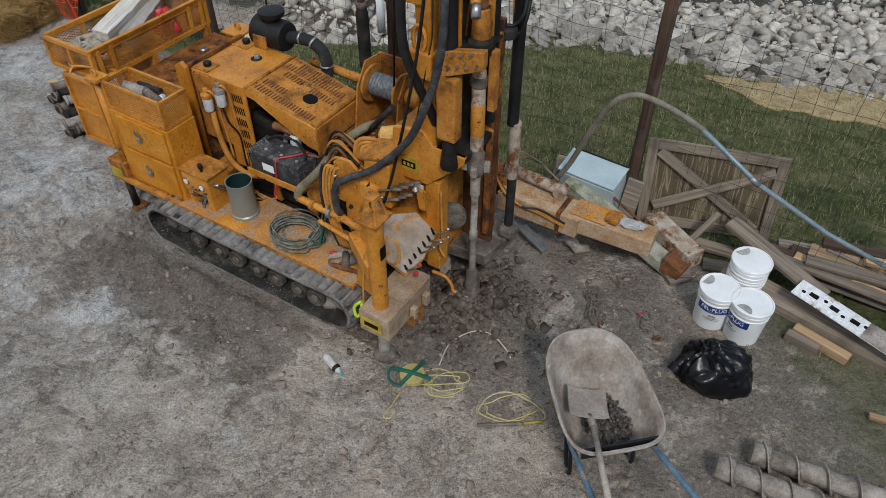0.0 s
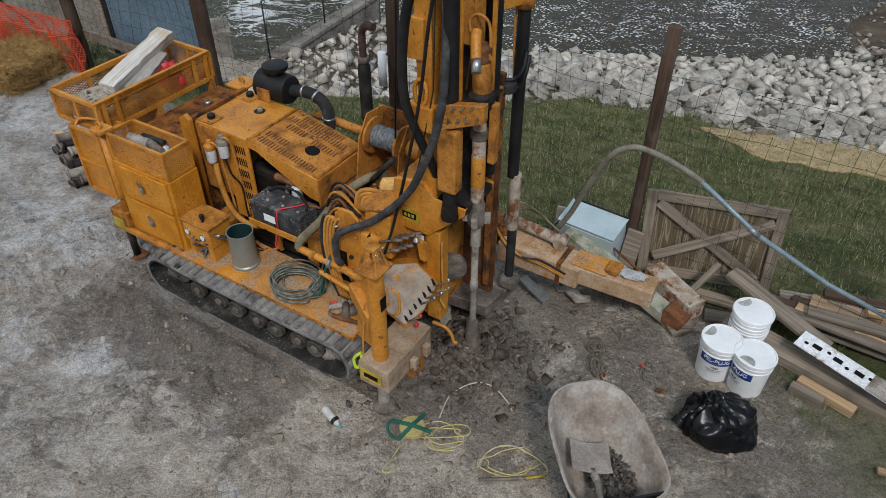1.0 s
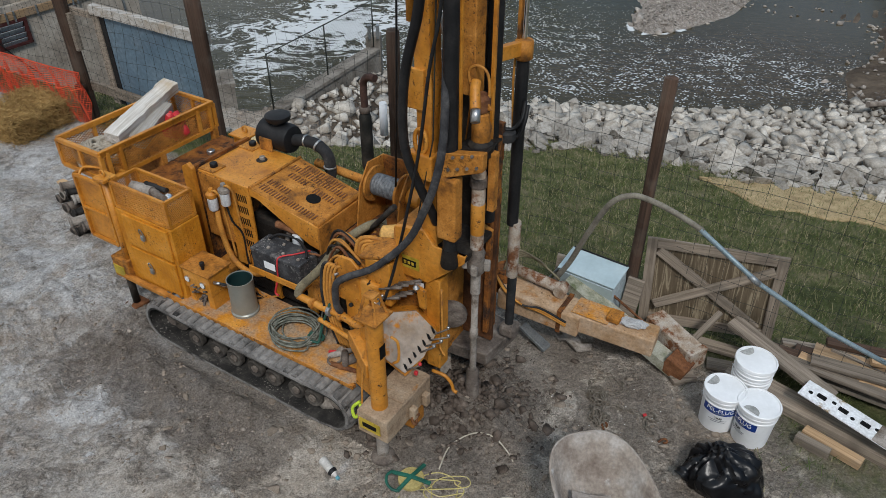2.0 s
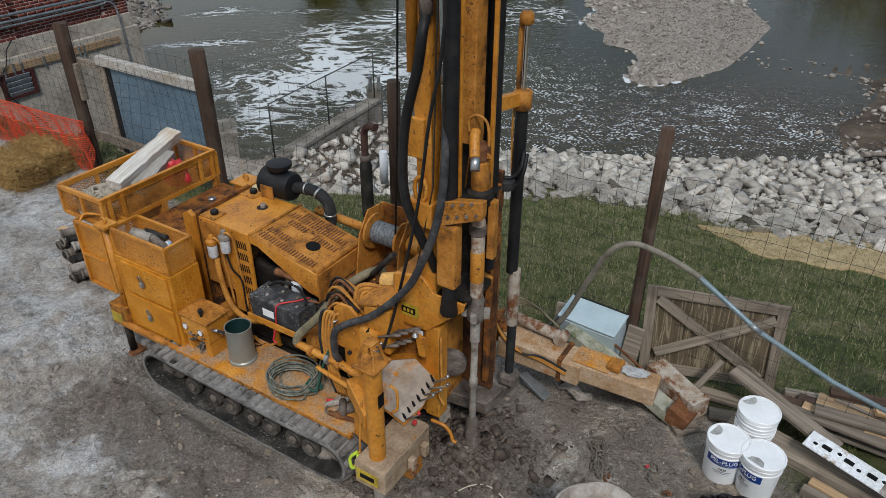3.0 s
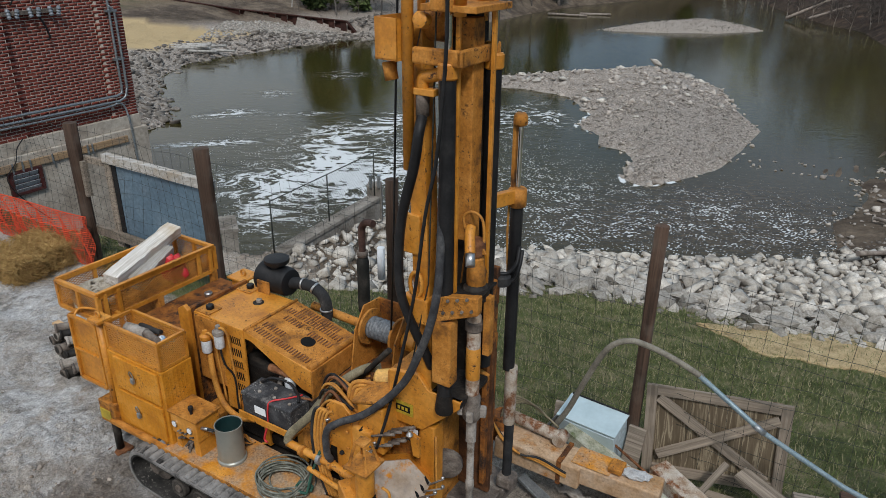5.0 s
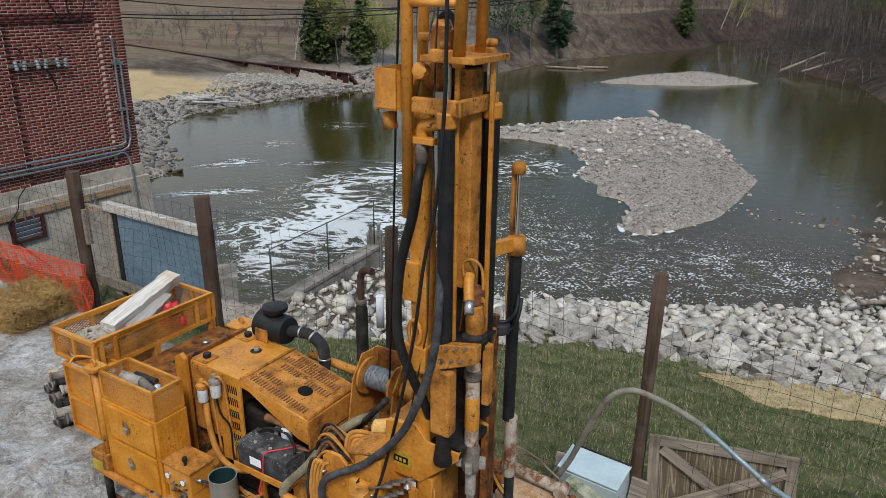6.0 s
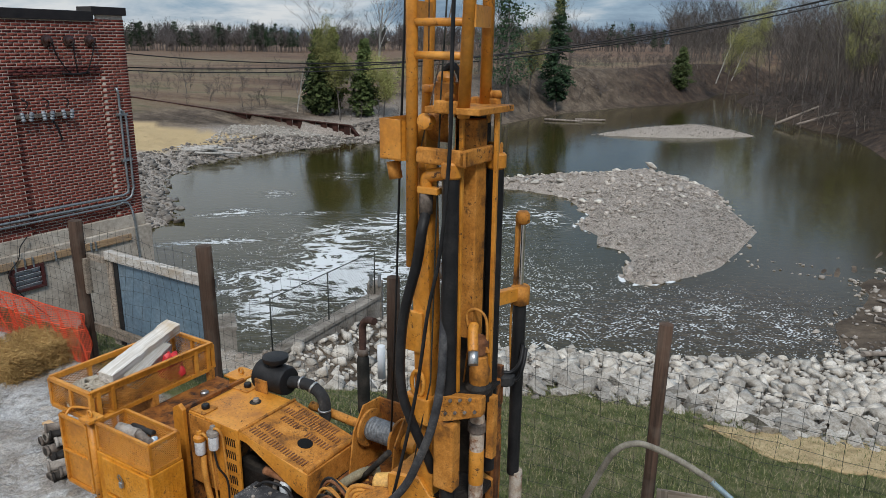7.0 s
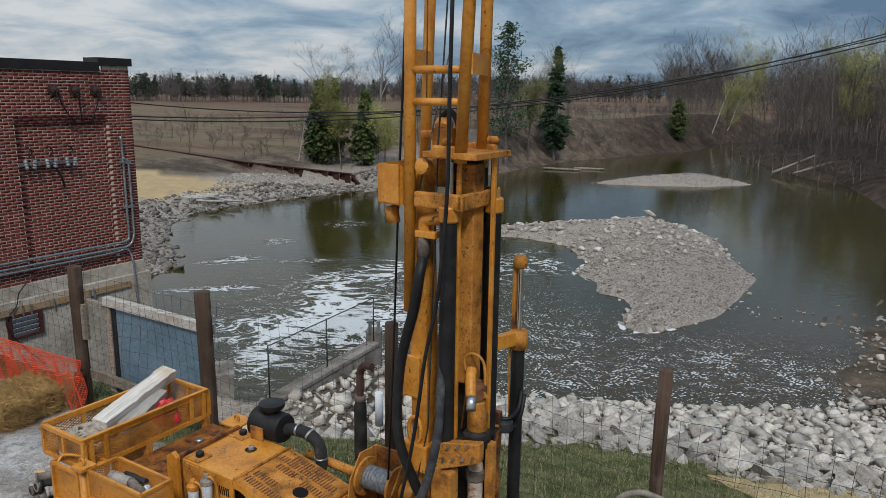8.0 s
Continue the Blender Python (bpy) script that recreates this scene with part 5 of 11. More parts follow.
# -- tool box --
tb = part("toolbox", B((-1.65, -0.57, 0.42), (-0.95, -0.27, 1.15), 0.006), LOCKER, rig, "orange tread-plate tool locker")
for z0, z1 in ((0.47, 0.80), (0.83, 1.13)):
    d = part("locker_door", B((-1.55, -0.592, z0), (-0.99, -0.57, z1), 0.005), LOCKER, tb)
    zc = (z0 + z1) / 2 + 0.03
    part("padlock", B((-1.31, -0.625, zc - 0.05), (-1.27, -0.60, zc), 0.006), GALV, tb, "steel padlock")
    part("shackle", T(curve([(-1.305, -0.612, zc), (-1.31, -0.62, zc + 0.04), (-1.29, -0.622, zc + 0.07), (-1.275, -0.615, zc + 0.03), (-1.275, -0.612, zc)], 4), 0.005, 6), STEEL, tb)
part("corner_post", T([(-1.69, -0.56, 0.36), (-1.69, -0.56, 1.42)], 0.032, 12), ORANGE, tb)
part("lifting_eye", tube(bmesh.new(), [Vector((-1.69 + 0.028 * math.cos(k * math.pi / 6), -0.56, 1.465 + 0.028 * math.sin(k * math.pi / 6))) for k in range(12)], 0.009, 6, closed=True), ORANGE, tb)
part("cap_plate", B((-1.76, -0.62, 1.405), (-1.62, -0.48, 1.435), 0.005), ORANGE, tb)
bk = bmesh.new()
frame_box(bk, (-1.63, -0.55, 1.17), (-0.97, -0.29, 1.40), 0.024)
part("basket_frame", bk, ORANGE, tb)
lt = bmesh.new()
for o, eu in (((-1.63, -0.55, 1.17), (0.66, 0, 0)), ((-1.63, -0.29, 1.17), (0.66, 0, 0)), ((-1.63, -0.55, 1.17), (0, 0.26, 0)), ((-0.97, -0.55, 1.17), (0, 0.26, 0))):
    lattice(lt, o, eu, (0, 0, 0.22), 0)
ob = part("basket_mesh", lt, ORANGE, tb, "orange expanded metal")
ob["kind"] = "stuff"

# -- rear pipe rack, hung behind the locker --
rk = part("pipe_rack", B((-2.10, -0.56, 0.74), (-1.76, -0.545, 1.32), 0.004), ORANGE, rig, "orange panelled pipe rack")
fr = bmesh.new()
frame_box(fr, (-2.11, -0.57, 0.72), (-1.75, -0.32, 1.34), 0.026)
bar(fr, (-2.11, -0.575, 1.02), (-1.75, -0.575, 1.02), 0.02)
part("rack_frame", fr, ORANGE, rk)
part("rack_floor", B((-2.1, -0.56, 0.72), (-1.76, -0.33, 0.735)), ORANGE_DIRTY, rk)
part("rack_handle", T(curve([(-2.06, -0.56, 1.34), (-2.05, -0.5, 1.39), (-1.9, -0.46, 1.41), (-1.80, -0.46, 1.40), (-1.78, -0.46, 1.2)]), 0.012, 8), ORANGE, rk)
part("outrigger_bracket", B((-1.86, -0.62, 0.38), (-1.64, -0.46, 0.60), 0.01), ORANGE_DIRTY, rig, "orange rear bracket with a worn decal")
part("decal", B((-1.84, -0.628, 0.42), (-1.70, -0.621, 0.52)), YELLOW, rig)
part("rear_leg", T([(-1.80, -0.54, 0.02), (-1.80, -0.54, 0.4)], 0.035, 10), GREASE_SHADE, rig)
part("rear_foot", B((-1.88, -0.62, 0.0), (-1.72, -0.46, 0.035), 0.008), RUST, rig)

# -- cross basket over the rear, with the tank below --
cb = part("cross_basket", B((-2.38, -0.44, 1.30), (-1.82, 0.80, 1.315)), ORANGE_DIRTY, rig, "orange expanded-metal cross basket")
cf = bmesh.new()
X0, X1, Y0, Y1, Z0, Z1 = -2.40, -1.82, -0.46, 0.80, 1.31, 1.55
frame_box(cf, (X0, Y0, Z0), (X1, Y1, Z1), 0.035)
bar(cf, (X0, Y0, Z1 + 0.0), (X0, Y1, Z1 + 0.0), 0.03, 0.05)
bar(cf, (X1, Y0, Z1), (X1, Y1, Z1), 0.035, 0.055)
for y in (-0.40, -0.27, 0.60, 0.74):
    bar(cf, (X1, y, Z0), (X1, y, Z1), 0.05, 0.03)
for y in (-0.1, 0.3):
    bar(cf, (X0, y, Z0), (X0, y, Z1), 0.03)
for x in (-2.1,):
    for y in (Y0, Y1):
        bar(cf, (x, y, Z0), (x, y, Z1), 0.03)
part("basket_frame", cf, ORANGE, cb)
lt = bmesh.new()
for o, eu, h in (((X0, Y0, Z0), (X1 - X0, 0, 0), 1), ((X0, Y1, Z0), (X1 - X0, 0, 0), 1), ((X0, Y0, Z0), (0, Y1 - Y0, 0), 1), ((X1, Y0, Z0), (0, Y1 - Y0, 0), 1)):
    lattice(lt, o, eu, (0, 0, Z1 - Z0), 0, 0.045, 0.004)
ob = part("basket_mesh", lt, ORANGE_DIRTY, cb, "rusty orange expanded metal")
ob["kind"] = "stuff"
tank = part("tank", B((-1.80, -0.18, 0.42), (-1.30, 0.82, 1.18), 0.02), ORANGE_RUST, rig, "rust-brown steel tank")
part("tank_top", B((-1.82, -0.2, 1.18), (-1.28, 0.84, 1.20), 0.004), ORANGE_RUST, tank)
part("filler_cap", lathe(bmesh.new(), [(0.035, 0), (0.04, 0.01), (0.04, 0.035), (0.03, 0.045)], 16, pose(-1.6, 0.5, 1.2)), STEEL, tank, "steel filler cap", True)
part("basket_leg", B((-1.86, -0.44, 0.42), (-1.80, -0.38, 1.31), 0.004), ORANGE_DIRTY, rig)
part("basket_leg", B((-1.86, 0.74, 0.42), (-1.80, 0.80, 1.31), 0.004), ORANGE_DIRTY, rig)
part("basket_leg", B((-2.36, 0.1, 0.72), (-1.80, 0.16, 1.31), 0.004), ORANGE_DIRTY, rig)

# -- control pedestal on the deck --
cp = part("control_box", B((-0.93, -0.565, 0.60), (-0.62, -0.33, 0.80), 0.006), ORANGE, rig, "orange control box with dials")
part("lid", B((-0.945, -0.58, 0.80), (-0.605, -0.315, 0.818), 0.004), ORANGE_DIRTY, cp)
part("knob", lathe(bmesh.new(), [(0.012, 0), (0.012, 0.03), (0.02, 0.035), (0.02, 0.07), (0.012, 0.075)], 12, pose(-0.73, -0.51, 0.818)), BLACK, cp, "black knob", True)
for x in (-0.88, -0.70):
    d = part("dial", lathe(bmesh.new(), [(0.032, 0), (0.032, 0.012), (0.026, 0.014)], 18, pose(x, -0.565, 0.70, 90)), CHROME, cp, "steel-rimmed dial", True)
    part("dial_face", lathe(bmesh.new(), [(0.024, 0), (0.024, 0.002)], 18, pose(x, -0.579, 0.70, 90)), PLASTIC, cp)
for i, x in enumerate((-0.82, -0.79, -0.74, -0.67)):
    part("switch", T([(x, -0.565, 0.66 - 0.02 * (i % 2)), (x, -0.60, 0.665)], 0.008, 8), IRON, cp)
part("pedestal", B((-0.92, -0.55, 0.43), (-0.86, -0.34, 0.60), 0.004), ORANGE, cp)
part("pedestal", B((-0.70, -0.55, 0.43), (-0.63, -0.34, 0.60), 0.004), ORANGE, cp)
for i, (x, z) in enumerate(((-0.84, 0.55), (-0.78, 0.52), (-0.74, 0.56), (-0.81, 0.47))):
    part("valve", lathe(bmesh.new(), [(0.012, 0), (0.022, 0.01), (0.022, 0.04), (0.012, 0.05), (0.01, 0.09)], 10, pose(x, -0.50, z, 70 + 9 * i, 0, 14 * i)), IRON, cp, "", True)
for i in range(4):
    z = 0.73 - 0.05 * i
    part("hose_fitting", T([(-0.615, -0.52 + 0.05 * i, z), (-0.55, -0.51 + 0.05 * i, z + 0.01)], 0.014, 8), STEEL, cp)
    part("hose", T(curve([(-0.55, -0.51 + 0.05 * i, z + 0.01), (-0.46, -0.46 + 0.05 * i, z - 0.02), (-0.44, -0.36 + 0.04 * i, 0.55), (-0.40, -0.2, 0.45), (-0.3, -0.05, 0.42)]), 0.012, 7), ORANGEHOSE if i % 2 else BLACK_DUSTY, cp)

# -- engine, hood --
eng = part("engine", B((-0.75, 0.08, 0.42), (0.2, 0.58, 1.05), 0.05), GREASE_SHADE, rig, "greasy black diesel engine")
for i, (p, q, r, mt) in enumerate((((-0.35, 0.03, 1.10), (-0.12, 0.05, 1.08), 0.035, RUST), ((-0.12, 0.05, 1.08), (0.0, 0.10, 1.05), 0.045, MUDDY), ((-0.25, 0.0, 0.85), (-0.22, 0.02, 1.06), 0.022, IRON),
                                    ((-0.5, -0.02, 0.7), (0.1, -0.02, 0.66), 0.03, IRON), ((-0.3, 0.02, 0.6), (-0.3, 0.06, 0.9), 0.04, IRON), ((0.05, 0.0, 0.55), (0.3, 0.1, 0.75), 0.03, RUST))):
    part("engine_pipe", T(curve([p, Vector(p).lerp(Vector(q), 0.5) + Vector((0, -0.01, 0.015)), q]), r, 10), mt, eng)
part("oil_filter", lathe(bmesh.new(), [(0.04, 0), (0.046, 0.01), (0.046, 0.13), (0.03, 0.14)], 18, pose(-0.13, 0.02, 0.94)), WHITEFILTER, eng, "white oil filter", True)
for i in range(6):
    part("engine_hose", T(curve([(-0.55 + 0.12 * i, 0.04, 0.58 + 0.03 * (i % 3)), (-0.4 + 0.12 * i, -0.06, 0.5), (-0.2 + 0.12 * i, -0.05, 0.47 + 0.05 * (i % 2)), (0.1 + 0.08 * i, 0.05, 0.5)]), 0.013, 6), BLACK_DUSTY if i % 3 else ORANGEHOSE, eng)

hood = bmesh.new()
HZ, HS = 1.40, 1.25
slab(hood, [(-1.18, -0.01, HZ), (-0.56, -0.01, HZ), (-0.56, 0.60, HZ), (-1.18, 0.60, HZ)], (0, 0, -0.025), 0.006)
hd = part("hood", hood, ORANGE, rig, "scuffed orange engine hood")
sl = bmesh.new()
slab(sl, [(-0.56, -0.01, HZ + 0.004), (0.12, -0.01, HS), (0.12, 0.61, HS), (-0.56, 0.61, HZ + 0.004)], (0, 0, -0.025), 0.005)
part("sloped_hood", sl, ORANGE_DIRTY, hd, "slotted sloping hood panel")
part("hood_seam", T([(-0.56, -0.02, HZ + 0.008), (-0.56, 0.61, HZ + 0.008)], 0.014, 8), ORANGE_DIRTY, hd)
# flat black disc on the uncut hood, drawn for a hole's shade
hole = lathe(bmesh.new(), [(0.062, 0), (0.062, 0.003)], 24, pose(-0.12, 0.25, HS + 0.055, 0, 12.4))
part("hood_hole", hole, INK_AND_HOLE, hd, "black disc painted for the dark of a round hood hole")
part("breather", lathe(bmesh.new(), [(0.05, 0), (0.05, 0.003)], 18, pose(-0.82, 0.40, HZ + 0.001)), GREASE_SHADE, hd)
part("breather_cap", lathe(bmesh.new(), [(0.02, 0), (0.026, 0.006), (0.026, 0.03), (0.02, 0.034)], 14, pose(-0.82, 0.41, HZ)), MUDDY, hd, "", True)
slot = bmesh.new()
box(slot, (-0.006, -0.035, -0.003), (0.006, 0.035, 0.0028), 0.002)
slot_me = mesh_of(slot, "louvre_slot")
slot_me.materials.append(RUST)
sa = math.atan2(HZ - HS, 0.68)
for row, (yy, n0, n1) in enumerate(((0.07, 0, 21), (0.17, 0, 8), (0.36, 2, 9), (0.46, 0, 21), (0.54, 3, 18), (0.34, 12, 21))):
    for i in range(n0, n1):
        x = -0.51 + i * 0.0275
        o = new("louvre_slot", slot_me)
        o.parent = hd
        o.matrix_basis = pose(x, yy, HZ + 0.006 - (x + 0.56) * math.tan(sa), 0, math.degrees(sa))
part("roll_edge", T([(0.11, 0.0, HS + 0.012), (0.11, 0.63, HS + 0.012)], 0.026, 12), ORANGE_DIRTY, hd)
sk = bmesh.new()
slab(sk, [(-0.60, -0.012, HZ), (0.13, -0.012, HS), (0.13, -0.012, HS - 0.22), (0.02, -0.012, HS - 0.20), (-0.50, -0.012, HZ - 0.09), (-0.60, -0.012, HZ - 0.08)], (0, 0.02, 0), 0.004)
part("skirt", sk, ORANGE, hd)
part("front_panel", B((0.125, -0.01, 0.92), (0.145, 0.61, HS - 0.005), 0.004), ORANGE_DIRTY, hd)
part("far_skirt", B((-1.18, 0.59, 0.9), (0.13, 0.61, HS), 0.004), ORANGE, hd)
lp = bmesh.new()
box(lp, (-0.86, -0.02, 0.55), (-0.58, 0.0, HZ), 0.004)
pn = part("side_panel", lp, ORANGE, rig, "orange louvred side panel")
# black bars on the uncut panel, painted for the shade in its vents
sv = bmesh.new()
box(sv, (-0.005, -0.0035, -0.035), (0.005, 0.0035, 0.035))
sv_me = mesh_of(sv, "vent_slot")
sv_me.materials.append(INK_AND_HOLE)
for r_ in range(6):
    for c_ in range(5):
        o = new("vent_slot", sv_me)
        o.parent = pn
        o.matrix_basis = pose(-0.725 + c_ * 0.024, -0.0205, 1.27 - r_ * 0.115, 0, -6)
part("side_panel", B((-1.17, -0.02, 0.75), (-0.86, 0.0, HZ - 0.02), 0.004), ORANGE_DIRTY, rig)
part("radiator_frame", B((-1.29, -0.06, 0.42), (-1.19, 0.64, HZ - 0.02), 0.006), ORANGE_RUST, rig)
part("radiator_post", slab(bmesh.new(), [(-1.30, -0.075, 0.5), (-1.17, -0.075, 0.5), (-1.17, -0.075, HZ + 0.03), (-1.22, -0.075, HZ + 0.07), (-1.30, -0.075, HZ + 0.02)], (0, 0.04, 0), 0.004), ORANGE, rig)
part("radiator_bar", bar(bmesh.new(), (-1.20, -0.05, HZ + 0.02), (-1.20, 0.62, HZ + 0.02), 0.035, 0.03, bevel=0.004), ORANGE_RUST, rig)
for y in (0.03, 0.50):
    part("filler_box", B((-1.17, y - 0.03, HZ - 0.02), (-1.0, y + 0.12, HZ + 0.012), 0.004), ORANGE_DIRTY, rig)
    part("filler_cap", lathe(bmesh.new(), [(0.03, 0), (0.034, 0.006), (0.034, 0.035), (0.028, 0.04)], 12, pose(-1.07, y + 0.05, HZ + 0.012)), BLACK, rig, "black ribbed cap")
# filters hung on the near side
for x, z, s in ((-0.80, 1.20, 1.0), (-0.97, 1.10, 1.05)):
    part("fuel_filter", lathe(bmesh.new(), [(0.036 * s, 0), (0.042 * s, 0.012), (0.042 * s, 0.115), (0.03, 0.12)], 18, pose(x, -0.085, z)), WHITEFILTER, rig, "white spin-on filter", True)
    part("filter_head", lathe(bmesh.new(), [(0.04, 0), (0.05, 0.01), (0.05, 0.04), (0.025, 0.06), (0.02, 0.09)], 14, pose(x, -0.085, z + 0.12)), MUDDY if s == 1 else ORANGE, rig, "", True)
    part("filter_pipe", T(curve([(x, -0.085, z + 0.18), (x + 0.06, -0.09, z + 0.2), (x + 0.08, -0.06, z + 0.12), (x + 0.06, -0.03, z - 0.1), (x + 0.1, -0.03, 0.6)]), 0.011, 7), ORANGEHOSE, rig)
part("big_hose", T(curve([(-0.96, -0.07, 1.08), (-0.92, -0.10, 0.95), (-0.9, -0.09, 0.75), (-0.82, -0.1, 0.62), (-0.65, -0.1, 0.56), (-0.5, 0.0, 0.52)]), 0.026, 10), ORANGEHOSE, rig)
part("wire_loom", T(curve([(-0.80, -0.09, 1.2), (-0.76, -0.09, 1.05), (-0.72, -0.04, 0.9), (-0.7, -0.05, 0.6), (-0.6, -0.08, 0.46)]), 0.009, 6), BLACK, rig)
# lifting eye block behind the hood
part("eye_block", B((-1.44, 0.66, 1.25), (-1.28, 0.82, 1.37), 0.006), ORANGE, rig)
part("eye_plate", B((-1.47, 0.63, 1.37), (-1.25, 0.85, 1.39), 0.004), ORANGE, rig)
part("lifting_eye", tube(bmesh.new(), [Vector((-1.36 + 0.028 * math.cos(k * math.pi / 6), 0.74, 1.415 + 0.028 * math.sin(k * math.pi / 6))) for k in range(12)], 0.01, 6, closed=True), ORANGE, rig)
part("side_tank", B((-1.22, 0.66, 1.2), (-1.02, 0.84, 1.40), 0.02), CREAM, rig, "cream plastic tank")

# -- air cleaner and exhaust --
ac = part("air_cleaner", lathe(bmesh.new(), [(0.12, 0), (0.14, 0.01), (0.14, 0.05), (0.133, 0.06), (0.133, 0.30), (0.12, 0.33), (0.05, 0.35)], 28, pose(-1.04, 0.70, 1.50, 0, 90)), BLACK, rig, "black drum air cleaner", True)
part("rain_cap", lathe(bmesh.new(), [(0.06, 0.0), (0.06, 0.06), (0.105, 0.08), (0.115, 0.10), (0.115, 0.125), (0.09, 0.135), (0.03, 0.14)], 24, pose(-0.86, 0.70, 1.58)), BLACK, ac, "black rain cap", True)
part("strap_plate", B((-0.98, 0.55, 1.40), (-0.84, 0.57, 1.52), 0.004), ORANGE_DIRTY, ac)
part("intake_hose", T(curve([(-0.70, 0.70, 1.50), (-0.58, 0.71, 1.52), (-0.45, 0.72, 1.51), (-0.34, 0.72, 1.44), (-0.32, 0.72, 1.28), (-0.32, 0.65, 1.1)]), 0.052, 14), BLACK_DUSTY, ac, "ribbed black intake hose")
for x, y, z, ry in ((-0.56, 0.712, 1.522, 85), (-0.44, 0.72, 1.505, 110), (-0.325, 0.72, 1.33, 180)):
    part("hose_clamp", lathe(bmesh.new(), [(0.054, -0.009), (0.057, -0.009), (0.057, 0.009), (0.054, 0.009)], 20, pose(x, y, z, 0, ry)), STEEL, ac)
part("exhaust_beam", T([(-0.55, 0.80, 1.27), (0.25, 0.80, 1.24)], 0.04, 14), ORANGE_DIRTY, rig, "orange round cross pipe")
RUSTPIPE = surface("sooty_rusted_pipe", (0.075, 0.042, 0.034), (0.03, 0.022, 0.02), (0.13, 0.075, 0.06), 9, 0.75, 0.2, 0.3, 70)
SOOT = surface("sooty_black_steel", (0.018, 0.018, 0.016), (0.009, 0.009, 0.008), (0.05, 0.045, 0.038), 9, 0.7, 0.1, 0.3, 60, spots=(0.09, 0.06, 0.04), spot_scale=7.0, spot_edge=(0.6, 0.72))
ex = part("muffler", lathe(bmesh.new(), [(0.03, 0), (0.048, 0.02), (0.052, 0.04), (0.052, 0.50), (0.042, 0.53), (0.03, 0.55)], 20, pose(0.06, 0.78, 1.38)), SOOT, rig, "sooty black muffler", True)
part("exhaust_tip", T(curve([(0.06, 0.78, 1.92), (0.06, 0.78, 2.12), (0.08, 0.77, 2.20), (0.14, 0.75, 2.25), (0.22, 0.73, 2.26)]), 0.03, 12), RUSTPIPE, ex, "sooty black curved exhaust")
part("exhaust_pipe", T(curve([(0.06, 0.78, 1.40), (0.06, 0.77, 1.3), (0.02, 0.74, 1.2), (-0.05, 0.68, 1.14), (-0.12, 0.55, 1.1)]), 0.04, 12), BLACK_DUSTY, ex)
part("exhaust_clamp", lathe(bmesh.new(), [(0.036, 0), (0.046, 0), (0.046, 0.05), (0.036, 0.05)], 16, pose(0.06, 0.78, 1.92)), IRON, ex)

# -- winch --
wz, wy = 1.46, 0.52
wn_ = part("winch_drum", lathe(bmesh.new(), [(0.085, 0)] + [(0.088 + (0.006 if k % 2 else 0), 0.004 + k * 0.0135) for k in range(1, 19)] + [(0.085, 0.262)], 24, pose(0.33, wy, wz, 0, 90)), WIREROPE, rig, "grey wire rope on the winch drum", True)
for x in (0.31, 0.60):
    part("flange", lathe(bmesh.new(), [(0.02, 0), (0.15, 0.0), (0.155, 0.01), (0.15, 0.02), (0.02, 0.02)], 28, pose(x, wy, wz, 0, 90)), ORANGE_DIRTY, wn_, "brass-coloured winch flange", True)
wf = bmesh.new()
for x in (0.27, 0.66):
    slab(wf, [(x, wy - 0.22, 1.1), (x, wy + 0.22, 1.1), (x, wy + 0.2, wz + 0.17), (x, wy - 0.02, wz + 0.19), (x, wy - 0.15, wz + 0.02)], (0.014, 0, 0), 0.003)
part("winch_frame", wf, ORANGE_DIRTY, rig)
part("winch_back", B((0.28, wy + 0.18, 1.15), (0.67, wy + 0.2, wz + 0.17), 0.004), ORANGE_RUST, rig)
part("winch_motor", lathe(bmesh.new(), [(0.07, 0), (0.08, 0.02), (0.08, 0.12), (0.05, 0.15)], 18, pose(0.68, wy - 0.02, wz, 0, 90)), ORANGE, rig, "", True)
part("winch_base", B((0.2, 0.2, 0.45), (0.95, 0.8, 1.1), 0.01), ORANGE_RUST, rig)

# -- front beam, jack --
MUDTAN = surface("dried_tan_mud", (0.36, 0.26, 0.17), (0.22, 0.15, 0.10), (0.47, 0.37, 0.27), 8, 0.95, 0, 0.6, 50, spots=(0.5, 0.2, 0.03), spot_scale=7.0, spot_edge=(0.62, 0.7))
fb_ = part("front_beam", B((1.13, -0.88, 0.35), (1.39, -0.32, 0.56), 0.008), MUDTAN, rig, "mud-dusted orange front beam")
part("decal", B((1.15, -0.886, 0.40), (1.33, -0.881, 0.50)), YELLOW, fb_)
part("decal_mark", B((1.18, -0.889, 0.43), (1.30, -0.8865, 0.47)), INK_AND_HOLE, fb_)
part("beam_top", B((1.135, -0.67, 0.56), (1.385, -0.33, 0.573), 0.004), MUDTAN, fb_)
part("beam_foot", B((1.30, -0.55, 0.18), (1.38, -0.40, 0.35), 0.008), ORANGE_DIRTY, fb_)
for x, y in ((1.40, -0.44), (1.40, -0.60)):
    part("clevis", B((x, y - 0.03, 0.38), (x + 0.05, y + 0.03, 0.49), 0.01), MUDTAN, fb_)
part("shackle", tube(bmesh.new(), [Vector((1.44 + 0.01 * math.sin(k), -0.60 + 0.035 * math.cos(k * math.pi / 6), 0.38 + 0.045 * math.sin(k * math.pi / 6))) for k in range(12)], 0.011, 7, closed=True), RUST, fb_, "rusty shackle")
jk = part("jack_tube", lathe(bmesh.new(), [(0.060, 0.56), (0.060, 1.385)], 28, pose(1.245, -0.76, 0)), ORANGE, rig, "orange jack cylinder", True)
part("jack_ram", lathe(bmesh.new(), [(0.045, -0.03), (0.045, 0.37)], 20, pose(1.245, -0.76, 0)), MUDDY, jk, "mud-grey jack ram", True)
